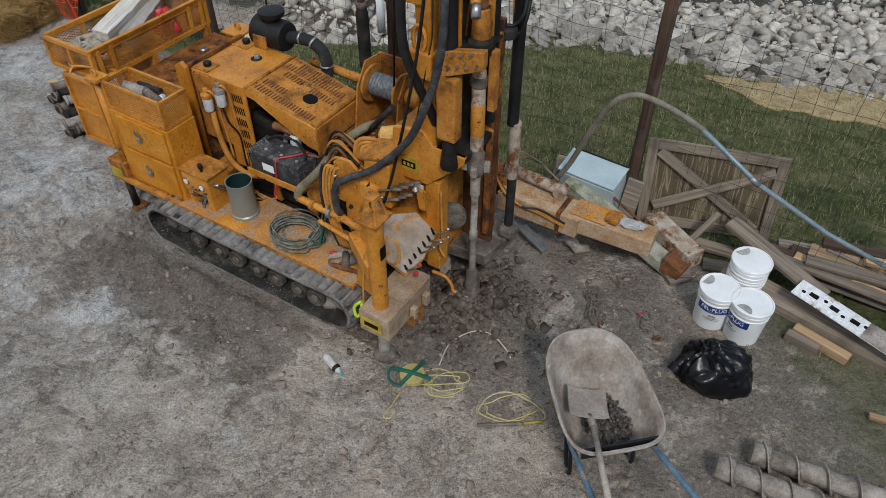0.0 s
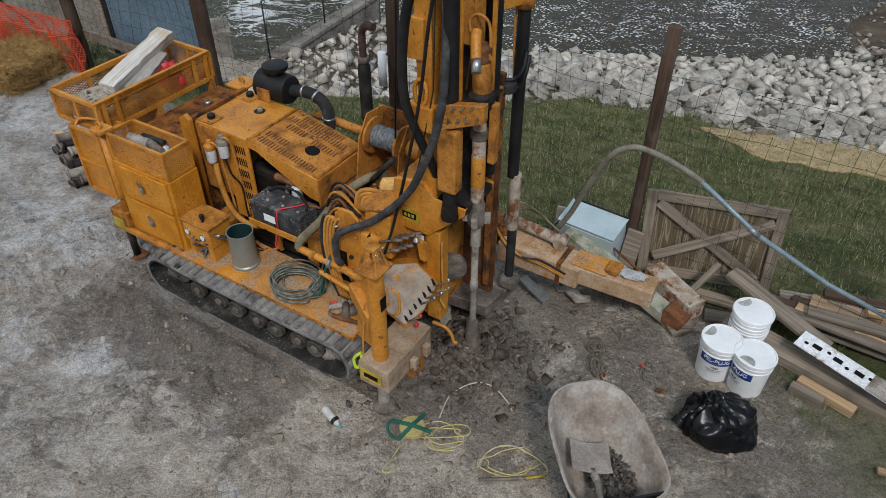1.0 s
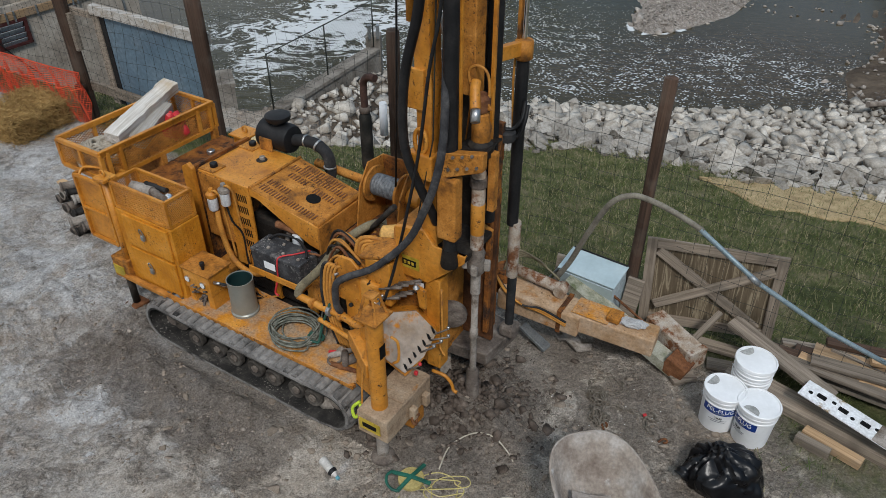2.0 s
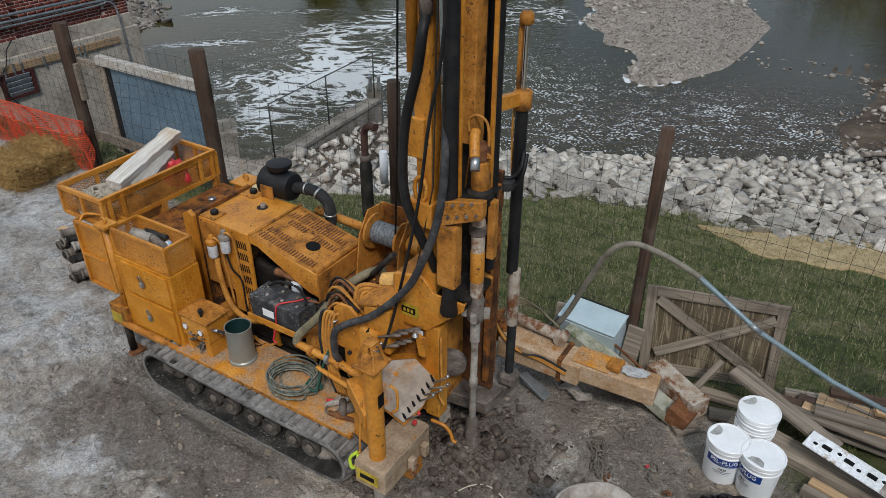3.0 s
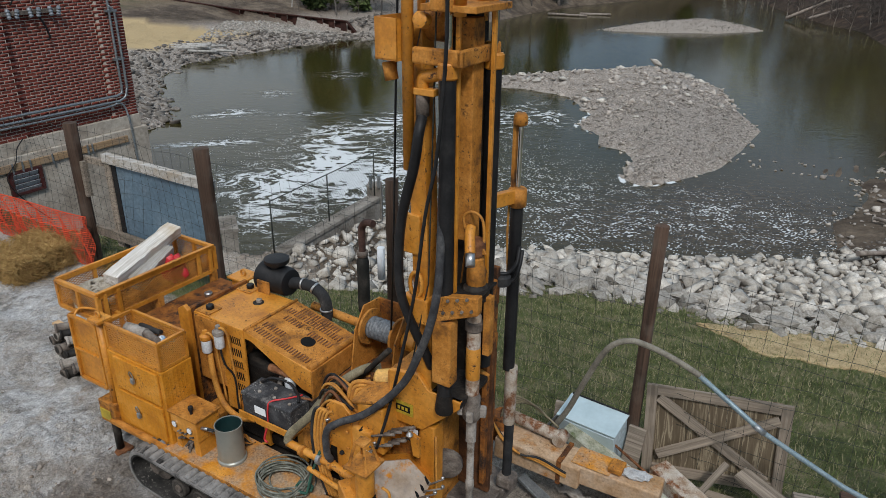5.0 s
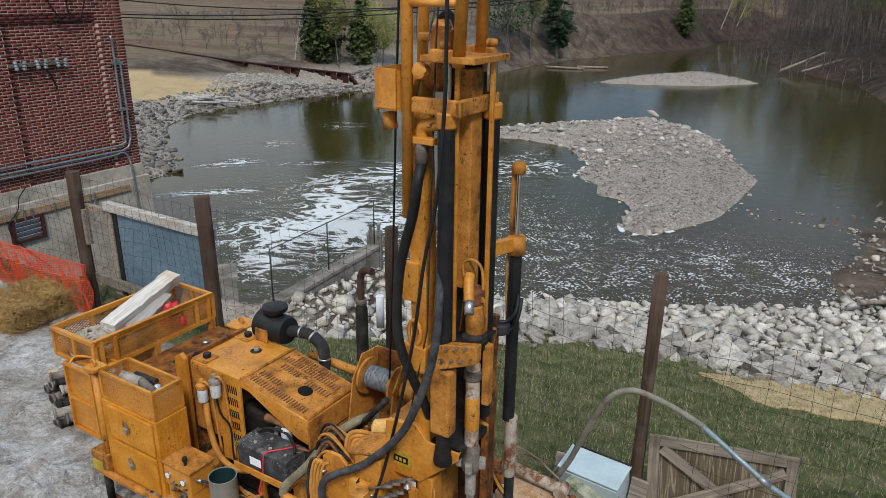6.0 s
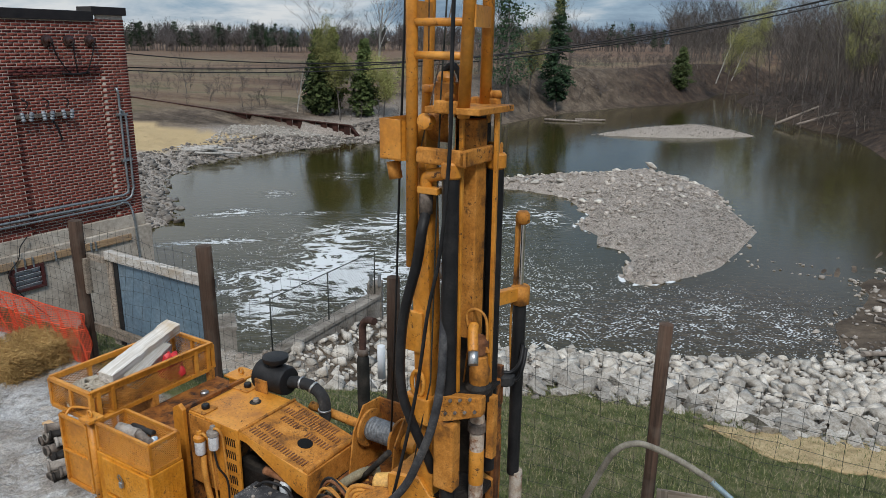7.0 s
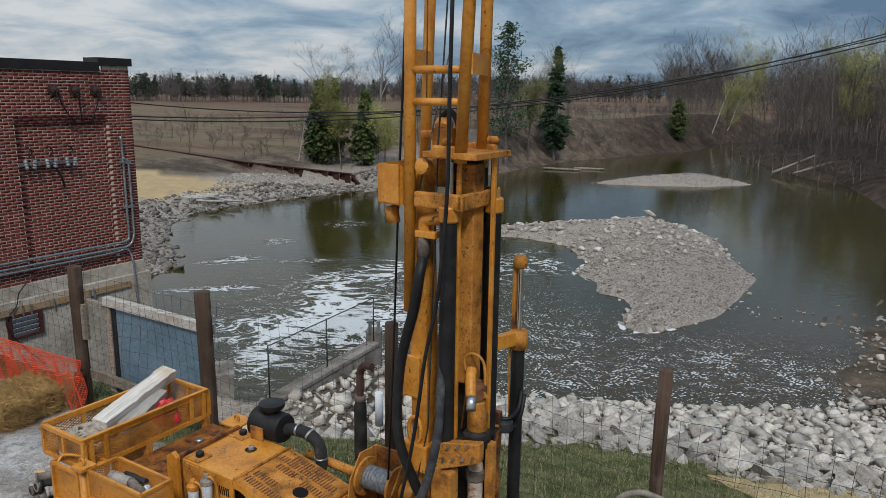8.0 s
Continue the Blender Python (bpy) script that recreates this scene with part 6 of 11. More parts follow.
part("jack_pad", lathe(bmesh.new(), [(0.10, -0.05), (0.09, 0.02), (0.06, 0.04), (0.045, 0.045)], 20, pose(1.245, -0.76, 0)), IRON, jk, "", True)
part("jack_plate", B((1.155, -0.86, 1.385), (1.335, -0.665, 1.403), 0.005), ORANGE_DIRTY, jk)
cg = bmesh.new()
for x, y in ((1.18, -0.83), (1.31, -0.83), (1.18, -0.70), (1.31, -0.70)):
    bar(cg, (x, y, 1.40), (1.245 + (x - 1.245) * 0.5, -0.765 + (y + 0.765) * 0.5, 1.56), 0.016)
box(cg, (1.205, -0.805, 1.555), (1.285, -0.725, 1.57))
part("jack_cage", cg, ORANGE_DIRTY, jk)
part("warning_plate", B((1.303, -0.795, 1.05), (1.3065, -0.735, 1.16)), INK_AND_HOLE, jk, "black and white warning plate")
part("jack_pipe", T(curve([(1.33, -0.70, 1.2), (1.37, -0.68, 1.15), (1.37, -0.68, 1.0), (1.33, -0.69, 0.95)]), 0.01, 7), ORANGE, jk)
part("strap", T(curve([(1.12, -0.74, 1.0), (1.10, -0.76, 0.7), (1.11, -0.80, 0.5), (1.08, -0.84, 0.42)]), 0.008, 6), ORANGEHOSE, jk)
part("ribbon", T(curve([(1.10, -0.80, 0.55), (1.06, -0.84, 0.5), (1.09, -0.86, 0.44), (1.12, -0.84, 0.47), (1.10, -0.8, 0.53)]), 0.013, 6), surface("lime_webbing", (0.45, 0.6, 0.05), None, None, 9, 0.6, 0, 0.1, 60), jk, "lime green webbing")
part("jack_arm", bar(bmesh.new(), (0.9, -0.55, 0.90), (1.2, -0.74, 0.86), 0.12, 0.14, bevel=0.01), ORANGE, rig)
part("side_plate", slab(bmesh.new(), [(0.90, -0.60, 0.45), (1.12, -0.66, 0.45), (1.16, -0.66, 1.2), (1.0, -0.6, 1.05), (0.9, -0.55, 0.8)], (0.02, 0.05, 0), 0.004), ORANGE, rig)

# -- manifold pipes along the deck --
for pts, r in (([(0.22, -0.40, 0.87), (0.47, -0.41, 0.87), (0.66, -0.42, 0.88), (0.95, -0.48, 0.90)], 0.03), ([(0.43, -0.42, 0.74), (0.62, -0.44, 0.73), (0.95, -0.52, 0.78)], 0.02)):
    mp_ = part("manifold_pipe", T(curve(pts), r, 12), ORANGE, rig, "orange hydraulic pipe")
for x in (0.38, 0.55, 0.66, 0.78):
    part("pipe_union", lathe(bmesh.new(), [(0.03, -0.02), (0.042, -0.015), (0.042, 0.015), (0.03, 0.02)], 12, pose(x, -0.41 - 0.02 * x, 0.875, 0, 90)), ORANGE_DIRTY if x != 0.55 else GALV, rig, "", True)
part("olive_hose", T(curve([(0.22, -0.40, 0.87), (0.24, -0.38, 0.95), (0.36, -0.28, 1.10), (0.43, -0.10, 1.25), (0.56, 0.10, 1.36), (0.66, 0.2, 1.36)]), 0.034, 12), OLIVEHOSE, rig, "fat dusty olive hose")
for i in range(5):
    part("hose_bundle", T(curve([(0.20, 0.02 + 0.02 * i, 0.95 + 0.03 * i), (0.34, -0.05, 1.02 + 0.03 * i), (0.42, 0.05 + 0.02 * i, 1.18 + 0.02 * i), (0.6, 0.14, 1.26 + 0.02 * i)]), 0.011, 6), RUST if i % 2 else ORANGEHOSE, rig)
for i in range(5):
    x = 0.62 - 0.028 * i
    part("control_hose", T(curve([(x + 0.08, -0.34, 1.30 - 0.01 * i), (x, -0.38, 1.28), (x - 0.03, -0.40, 1.1), (x - 0.02, -0.41, 0.95), (x, -0.40, 0.75), (x + 0.04, -0.36, 0.5)]), 0.012, 7), ORANGEHOSE if i < 4 else BLACK_DUSTY, rig, "orange-sprayed hose")
for i in range(4):
    part("feed_hose", T(curve([(0.66 + 0.03 * i, -0.2, 1.30), (0.7 + 0.02 * i, -0.18, 1.45 - 0.02 * i), (0.82, -0.12, 1.46 - 0.03 * i), (0.95, -0.05, 1.35)]), 0.016, 8), ORANGEHOSE, rig)

# -- valve bank and pump covers --
vb = part("valve_bank", B((0.66, -0.36, 0.72), (0.98, -0.12, 1.24), 0.02), ORANGE, rig, "orange valve bank")
vp = bmesh.new()
slab(vp, [(0.60, -0.37, 1.0), (0.82, -0.37, 1.0), (0.82, -0.37, 1.34), (0.76, -0.37, 1.40), (0.66, -0.37, 1.40), (0.60, -0.37, 1.34)], (0, 0.025, 0), 0.006)
part("valve_plate", vp, ORANGE, vb)
part("cover", B((0.84, -0.32, 1.06), (1.06, -0.08, 1.44), 0.012, pose(0, 0, 0)), ORANGE, vb)
part("cover_lid", bar(bmesh.new(), (0.80, -0.22, 1.44), (1.08, -0.18, 1.50), 0.26, 0.02, bevel=0.004), ORANGE_DIRTY, vb)
part("pump", lathe(bmesh.new(), [(0.05, 0), (0.075, 0.02), (0.075, 0.2), (0.05, 0.24)], 18, pose(0.78, -0.02, 1.42, 0, 78, 20)), surface("cream_orange_paint", (0.60, 0.34, 0.09), None, None, 7, 0.55, 0, 0.1, 70), vb, "", True)
for i in range(6):
    part("bolt", lathe(bmesh.new(), [(0.012, 0), (0.012, 0.012)], 6, pose(0.63 + 0.16 * (i % 2), -0.375, 1.05 + 0.14 * (i // 2), 90)), ORANGE_DIRTY, vb)
for i in range(4):
    part("hook", T([(0.92 + 0.02 * i, -0.35, 1.10), (0.93 + 0.02 * i, -0.38, 1.02)], 0.006, 6), STEEL, vb)
rv = random.Random(31)
for i in range(9):
    y0_, z0_ = -0.33 + 0.03 * i, 1.26 + 0.02 * (i % 3)
    part("valve_hose", T(curve([(0.70 + 0.03 * (i % 4), y0_, z0_), (0.60 - 0.02 * i, y0_ + 0.02, 1.34 + rv.uniform(0, 0.08)), (0.45 - 0.02 * i, y0_ + 0.06, 1.22 + rv.uniform(-0.05, 0.08)), (0.33, y0_ + 0.12, 0.98 + rv.uniform(-0.1, 0.1)), (0.30 + 0.03 * i, y0_ + 0.16, 0.6)]), 0.0115, 6), (ORANGEHOSE, RUST, BLACK, ORANGEHOSE)[i % 4], rig)
for i in range(14):
    c = Vector((rv.uniform(0.58, 1.0), rv.uniform(-0.37, -0.30), rv.uniform(0.78, 1.24)))
    part("fitting", T([c, c + Vector((rv.uniform(-0.02, 0.02), -0.035, rv.uniform(-0.01, 0.03)))], rv.uniform(0.009, 0.017), 6), (STEEL, IRON, ORANGE_DIRTY, GREASE_SHADE)[i % 4], vb)
for i in range(7):
    a_ = Vector((0.42 + 0.08 * i, -0.05 + 0.02 * (i % 3), 0.62 + 0.05 * (i % 4)))
    part("low_hose", T(curve([a_, a_ + Vector((0.1, -0.12, -0.08)), a_ + Vector((0.22, -0.16, -0.13)), a_ + Vector((0.36, -0.1, -0.05))]), 0.013, 6), BLACK if i % 2 else OLIVEHOSE, rig)
# solid dark block in place of the shade between the pumps
part("dark_recess", B((0.16, -0.1, 0.5), (0.64, 0.1, 1.02), 0.02), GREASE_SHADE, rig, "dark block standing in for shade between the pumps")
part("strut_rod", T([(0.50, 0.10, 1.24), (0.82, 0.10, 1.62)], 0.022, 10), GREASE_SHADE, rig, "dark strut rod")

# -- lever console --
cs = bmesh.new()
pan_pts = [(1.04, -0.42, 0.98), (1.25, -0.28, 1.00), (1.42, -0.27, 0.87), (1.38, -0.39, 0.70), (1.28, -0.49, 0.57), (1.13, -0.53, 0.68)]
slab(cs, pan_pts, (-0.03, 0.03, -0.03), 0.004)
con = part("lever_console", cs, surface("scuffed_console", (0.36, 0.30, 0.25), (0.30, 0.22, 0.15), (0.46, 0.42, 0.38), 2.6, 0.75, 0, 0.3, 60, spots=(0.50, 0.2, 0.03), spot_scale=3.4, spot_edge=(0.53, 0.6)), rig, "mud-scuffed lever console")
part("console_body", slab(bmesh.new(), [(1.02, -0.40, 0.93), (1.24, -0.26, 0.94), (1.39, -0.24, 0.82), (1.35, -0.36, 0.63), (1.26, -0.46, 0.50), (1.11, -0.50, 0.62)], (-0.10, 0.16, -0.06), 0.004), ORANGE, con)
for i in range(7):
    t = i / 6
    p = Vector((1.29, -0.48, 0.60)).lerp(Vector((1.41, -0.29, 0.86)), t)
    # black bar laid on the plate for the shade inside a slot
    part("lever_slot", bar(bmesh.new(), p + Vector((0.0, -0.0, 0.012)), p + Vector((-0.045, 0.02, 0.035)), 0.012, 0.02), INK_AND_HOLE, con)
    if i in (0, 3, 4, 5, 6):
        q = p + Vector((0.09 + 0.02 * (i % 3), 0.04, 0.06))
        part("lever", T([p, q], 0.007, 7), IRON, con, "dull steel lever")
        part("lever_knob", lathe(bmesh.new(), [(0.008, 0), (0.013, 0.006), (0.013, 0.02), (0.008, 0.026)], 10, Matrix.Translation(q)), STEEL if i else REDP, con, "", True)
part("red_latch", B((1.34, -0.47, 0.57), (1.368, -0.442, 0.60), 0.006), REDP, con, "red plastic latch")
part("crank", T(curve([(1.42, -0.34, 0.55), (1.52, -0.33, 0.54), (1.57, -0.32, 0.48), (1.59, -0.32, 0.42), (1.62, -0.32, 0.41)], 5), 0.013, 8), ORANGE, con, "orange crank handle")
for i in range(8):
    r_, c_ = divmod(i, 4)
    p = Vector((0.99 + 0.025 * c_ - 0.02 * r_, -0.36 + 0.045 * c_, 1.14 - 0.10 * r_))
    q = p + Vector((0.14, 0.03, 0.05))
    part("lever", T([p, q], 0.008, 8), IRON, con, "worn steel lever")
    part("lever_tip", T([q - Vector((0.05, 0.01, 0.016)), q + Vector((0.03, 0.006, 0.01))], 0.0115, 8), IRON, con)
part("bracket", slab(bmesh.new(), [(1.25, -0.24, 1.0), (1.30, -0.24, 1.0), (1.30, -0.24, 1.16), (1.22, -0.24, 1.18)], (0, 0.03, 0), 0.003), ORANGE, con)
part("ball_end", lathe(bmesh.new(), [(0.01, -0.025), (0.026, 0), (0.01, 0.025)], 12, pose(1.24, -0.26, 1.19)), STEEL, con, "", True)
con.location.z = 0.09

# -- mast foot --
RUSTDARK = surface("dark_rust_steel", (0.085, 0.036, 0.016), (0.03, 0.016, 0.01), (0.16, 0.065, 0.025), 8, 0.85, 0, 0.4, 70)
mf = part("mast_foot", B((0.96, -0.12, 0.45), (1.30, 0.36, 1.62), 0.012), ORANGE_DIRTY, rig, "orange mast foot housing")
wg = bmesh.new()
slab(wg, [(1.0, -0.155, 1.26), (1.27, -0.155, 1.26), (1.56, -0.155, 1.54), (1.57, -0.155, 1.60), (1.32, -0.155, 1.60), (1.24, -0.155, 1.70), (1.0, -0.155, 1.66)], (0, 0.035, 0), 0.005)
part("gusset", wg, ORANGE, mf)
wg = bmesh.new()
slab(wg, [(1.24, 0.22, 1.26), (1.56, 0.22, 1.54), (1.57, 0.22, 1.60), (1.24, 0.22, 1.70)], (0, 0.03, 0), 0.005)
part("gusset", wg, ORANGE_DIRTY, mf)
part("tube_seat", B((1.33, -0.15, 1.55), (1.57, 0.22, 1.60), 0.008), GREASE_SHADE, mf)
part("front_column", B((1.24, -0.14, 0.45), (1.36, -0.02, 1.3), 0.01), ORANGE, mf)
part("decal", B((1.03, -0.1605, 1.34), (1.20, -0.1565, 1.44)), YELLOW, mf, "yellow maker's decal")
part("decal_shape", B((1.055, -0.1635, 1.365), (1.175, -0.161, 1.415)), INK_AND_HOLE, mf)
for i in range(3):
    part("decal_bar", B((1.075 + 0.032 * i, -0.1655, 1.377), (1.095 + 0.032 * i, -0.164, 1.403)), YELLOW, mf)
part("warning_label", B((1.14, -0.1235, 1.09), (1.22, -0.121, 1.22)), INK_AND_HOLE, mf, "black and white warning label")
part("label_half", B((1.145, -0.126, 1.16), (1.215, -0.124, 1.215)), PLASTIC, mf)
part("line", T(curve([(1.38, -0.15, 1.25), (1.39, -0.16, 1.0), (1.40, -0.17, 0.85), (1.38, -0.17, 0.72), (1.43, -0.18, 0.66)]), 0.009, 7), ORANGEHOSE, mf)
part("inner_plate", B((1.28, 0.30, 0.5), (1.56, 0.34, 1.85), 0.006), RUSTDARK, mf, "rust-brown inner plate")
part("inner_plate", B((1.50, 0.26, 0.6), (1.54, 0.40, 1.85), 0.004), ORANGE_RUST, mf)
ft = bmesh.new()
slab(ft, [(1.18, 0.12, 0.36), (1.60, 0.16, 0.36), (1.66, 0.6, 0.36), (1.30, 0.66, 0.36), (1.12, 0.4, 0.36)], (0, 0, 0.12), 0.01)
part("foot_block", ft, IRON, mf, "mud-caked foot block")
part("foot_leg", bar(bmesh.new(), (1.2, 0.2, 0.05), (1.1, 0.3, 0.6), 0.1, 0.06, bevel=0.006), MUDDY, mf)
part("foot_leg", B((1.3, 0.45, 0.0), (1.45, 0.6, 0.38), 0.01), IRON, mf)
part("round_cover", lathe(bmesh.new(), [(0.10, 0), (0.12, 0.02), (0.12, 0.06), (0.08, 0.08)], 22, pose(1.32, 0.10, 0.85, 90, 0, 25)), IRON, mf, "", True)

# -- mast --
mast = part("mast_column", bar(bmesh.new(), (1.27, -0.06, 1.55), (1.17, -0.02, 3.95), 0.12, 0.13, bevel=0.008), ORANGE, rig, "orange mast column")
part("mast_web", B((1.44, -0.02, 2.68), (1.53, 0.10, 3.98), 0.006), ORANGE_DIRTY, mast)
# back web in near-black: the mast's inner shade is put into its colour
part("mast_web_back", B((1.34, 0.06, 1.7), (1.50, 0.20, 4.0), 0.006), GREASE_SHADE, mast)
for x, y, z0, z1 in ((1.485, -0.11, 2.3, 4.05), (1.60, 0.08, 2.3, 4.05)):
    part("guide_rail", B((x - 0.012, y - 0.012, z0), (x + 0.012, y + 0.012, z1), 0.003), ORANGE, mast)
legs = (((1.19, -0.16, 3.12), (1.19, -0.16, 6.2)), ((1.06, 0.16, 3.38), (1.15, 0.16, 6.2)), ((1.52, -0.16, 4.0), (1.62, -0.16, 6.2)), ((1.475, 0.16, 3.95), (1.50, 0.16, 6.2)))
for p, q in legs:
    part("mast_leg", T([p, q], 0.034, 16), ORANGE, mast, "orange tubular mast leg")
for z in (4.49, 4.32, 5.2, 5.6, 6.0):
    part("rung", T([(1.19, -0.16, z), (1.55, -0.16, z)], 0.022, 12), ORANGE, mast)
for z in (4.55, 5.4, 6.0):
    part("tie_plate", bar(bmesh.new(), (1.17, -0.16, z), (1.12, 0.16, z), 0.012, 0.11), ORANGE, mast)
    part("tie_plate", bar(bmesh.new(), (1.58, -0.16, z - 0.03), (1.50, 0.16, z - 0.03), 0.012, 0.11), ORANGE, mast)
part("crown", B((1.05, -0.25, 6.2), (1.68, 0.25, 6.32), 0.01), ORANGE, mast)
for y in (-0.1, 0.1):
    part("crown_sheave", lathe(bmesh.new(), [(0.03, 0), (0.12, 0), (0.11, 0.02), (0.12, 0.04), (0.03, 0.04)], 24, pose(1.36, y, 6.42, 90)), IRON, mast, "", True)
part("leg_collar", lathe(bmesh.new(), [(0.035, 0), (0.042, 0.01), (0.042, 0.04), (0.035, 0.05)], 16, pose(1.095, 0.16, 4.1)), ORANGE, mast)
# scoop hopper on the column's side
sc = bmesh.new()
for a, b in (((0.98, -0.18), (1.14, -0.2)), ((1.14, -0.2), (1.22, 0.05)), ((0.98, -0.18), (1.0, 0.06))):
    slab(sc, [(a[0], a[1], 3.74), (b[0], b[1], 3.74), (b[0], b[1], 3.97 if a[0] == 0.98 else 3.88), (a[0], a[1], 3.97)], (0.004, 0.008, 0), 0)
slab(sc, [(0.98, -0.18, 3.74), (1.14, -0.2, 3.74), (1.22, 0.05, 3.74), (1.0, 0.06, 3.74)], (0, 0, 0.01), 0)
part("scoop", sc, ORANGE, mast, "orange open-topped sheet scoop")
part("scoop_stem", T([(1.03, -0.12, 3.72), (1.05, -0.12, 3.62)], 0.04, 12), ORANGE_DIRTY, mast)
# crosshead with swivel
xh = part("crosshead", B((1.30, -0.2, 4.02), (1.64, 0.2, 4.055), 0.004), ORANGE_DIRTY, mast)
for y in (-0.19, 0.17):
    part("crosshead_bar", B((1.36 if y < 0 else 1.38, y - 0.02, 4.02), (1.56 if y > 0 else 1.50, y + 0.03, 4.09), 0.012), ORANGE_DIRTY, xh)
part("crosshead_lower", B((1.24, -0.20, 3.74), (1.56, -0.16, 3.83), 0.012), ORANGE_DIRTY, xh)
part("crosshead_lower", B((1.30, 0.16, 3.74), (1.58, 0.21, 3.84), 0.012), ORANGE_DIRTY, xh)
part("crosshead_side", B((1.52, -0.2, 3.74), (1.56, 0.2, 3.83), 0.01), ORANGE_DIRTY, xh)
for x, y in ((1.44, -0.17), (1.50, 0.18), (1.54, 0.18)):
    part("nut", lathe(bmesh.new(), [(0.03, 0), (0.03, 0.03), (0.02, 0.04)], 6, pose(x, y, 4.09)), ORANGE_DIRTY, xh)
sw = part("rotary_motor", lathe(bmesh.new(), [(0.085, 0), (0.095, 0.02), (0.095, 0.12), (0.07, 0.14)], 20, pose(1.22, 0.02, 3.93, 0, 90)), ORANGE_DIRTY, mast, "", True)
part("motor_boss", lathe(bmesh.new(), [(0.03, 0), (0.045, 0.005), (0.045, 0.06), (0.03, 0.07)], 18, pose(1.28, -0.12, 3.96, 80)), ORANGE, sw, "", True)
part("swivel_block", B((1.26, -0.05, 4.06), (1.37, 0.06, 4.18), 0.012), ORANGE, sw)
part("swivel_top", lathe(bmesh.new(), [(0.05, 0), (0.055, 0.02), (0.04, 0.05), (0.02, 0.06)], 14, pose(1.315, 0.0, 4.18)), ORANGE, sw, "", True)
for i in range(3):
    part("swivel_hose", T(curve([(1.31, -0.02 + 0.03 * i, 4.24), (1.37, -0.02 + 0.03 * i, 4.27 - 0.01 * i), (1.41, 0.0 + 0.03 * i, 4.18), (1.42, 0.03, 4.0), (1.45, 0.05, 3.8)]), 0.016, 8), ORANGEHOSE if i else BLACK_DUSTY, sw)
# feed cylinders
for x, y, z0, z1 in ((1.455, -0.165, 1.55, 3.72), (1.555, 0.17, 1.72, 3.74)):
    c = part("feed_cylinder", lathe(bmesh.new(), [(0.047, z0), (0.047, z1)], 24, pose(x, y, 0)), BLACK, mast, "black feed cylinder", True)
    part("piston_rod", lathe(bmesh.new(), [(0.022, z1), (0.022, 4.02)], 16, pose(x, y, 0)), CHROME, c, "chrome piston rod", True)
    part("gland", lathe(bmesh.new(), [(0.05, 0), (0.058, 0.01), (0.058, 0.08), (0.05, 0.09)], 20, pose(x, y, z1 - 0.05)), ORANGE, c, "", True)
part("cylinder_boot", lathe(bmesh.new(), [(0.06, 0), (0.065, 0.02), (0.05, 0.14)], 20, pose(1.455, -0.165, 1.5)), GREASE_SHADE, mast, "", True)
# side lift cylinder
s3 = part("lift_cylinder", lathe(bmesh.new(), [(0.042, 1.55), (0.042, 2.86)], 20, pose(1.61, 0.45, 0)), BLACK, rig, "black lift cylinder", True)
part("lift_rod", lathe(bmesh.new(), [(0.017, 2.86), (0.017, 3.32)], 14, pose(1.61, 0.45, 0)), CHROME, s3, "", True)
part("lift_guard", B((1.565, 0.43, 2.9), (1.585, 0.48, 3.32), 0.003), ORANGE_DIRTY, s3)
part("lift_cap", lathe(bmesh.new(), [(0.03, 3.31), (0.045, 3.32), (0.045, 3.37), (0.03, 3.39)], 12, pose(1.605, 0.45, 0)), ORANGE_DIRTY, s3)
part("lift_clamp", lathe(bmesh.new(), [(0.046, 2.78), (0.06, 2.79), (0.06, 2.9), (0.046, 2.91)], 14, pose(1.61, 0.45, 0)), ORANGE_DIRTY, s3)
part("lift_arm", bar(bmesh.new(), (1.55, 0.18, 2.88), (1.60, 0.42, 2.86), 0.05, 0.09, bevel=0.006), ORANGE, s3)
part("lift_sleeve", lathe(bmesh.new(), [(0.042, 1.08), (0.045, 1.09), (0.045, 1.55), (0.043, 1.57)], 20, pose(1.63, 0.46, 0)), RUST_PALE, s3, "pale paint-worn sleeve", True)
part("lift_foot", lathe(bmesh.new(), [(0.034, 0.60), (0.036, 1.08)], 16, pose(1.635, 0.46, 0)), BLACK_DUSTY, s3, "", True)
part("lift_pad", B((1.57, 0.39, 0.5), (1.71, 0.53, 0.61), 0.03), IRON, s3)
part("lift_spring", T(curve([(1.56, 0.44, 2.8), (1.555, 0.44, 2.6), (1.565, 0.45, 2.3)]), 0.008, 6), ORANGEHOSE, s3)
part("return_hose", T(curve([(1.57, 0.28, 2.36), (1.63, 0.32, 2.36), (1.67, 0.36, 2.42), (1.66, 0.42, 2.52)]), 0.014, 8), BLACK, s3)
part("return_hose", T(curve([(1.55, 0.28, 2.32), (1.66, 0.33, 2.31), (1.69, 0.36, 2.40), (1.68, 0.42, 2.5)]), 0.014, 8), BLACK, s3)
# carriage with spindle
cr = part("carriage", slab(bmesh.new(), [(1.38, -0.22, 2.17), (1.70, -0.20, 2.30), (1.70, -0.20, 2.42), (1.38, -0.22, 2.36)], (0, 0.06, 0), 0.006), ORANGE_DIRTY, rig, "rust-streaked orange carriage")
# top plate painted dark in place of the carriage's shaded interior
part("carriage_top", slab(bmesh.new(), [(1.44, -0.16, 2.34), (1.67, -0.14, 2.37), (1.66, 0.12, 2.37), (1.46, 0.12, 2.34)], (0, 0, 0.02), 0.004), GREASE_SHADE, cr)
part("carriage_back", B((1.38, 0.24, 2.15), (1.60, 0.28, 2.42), 0.005), ORANGE_RUST, cr)
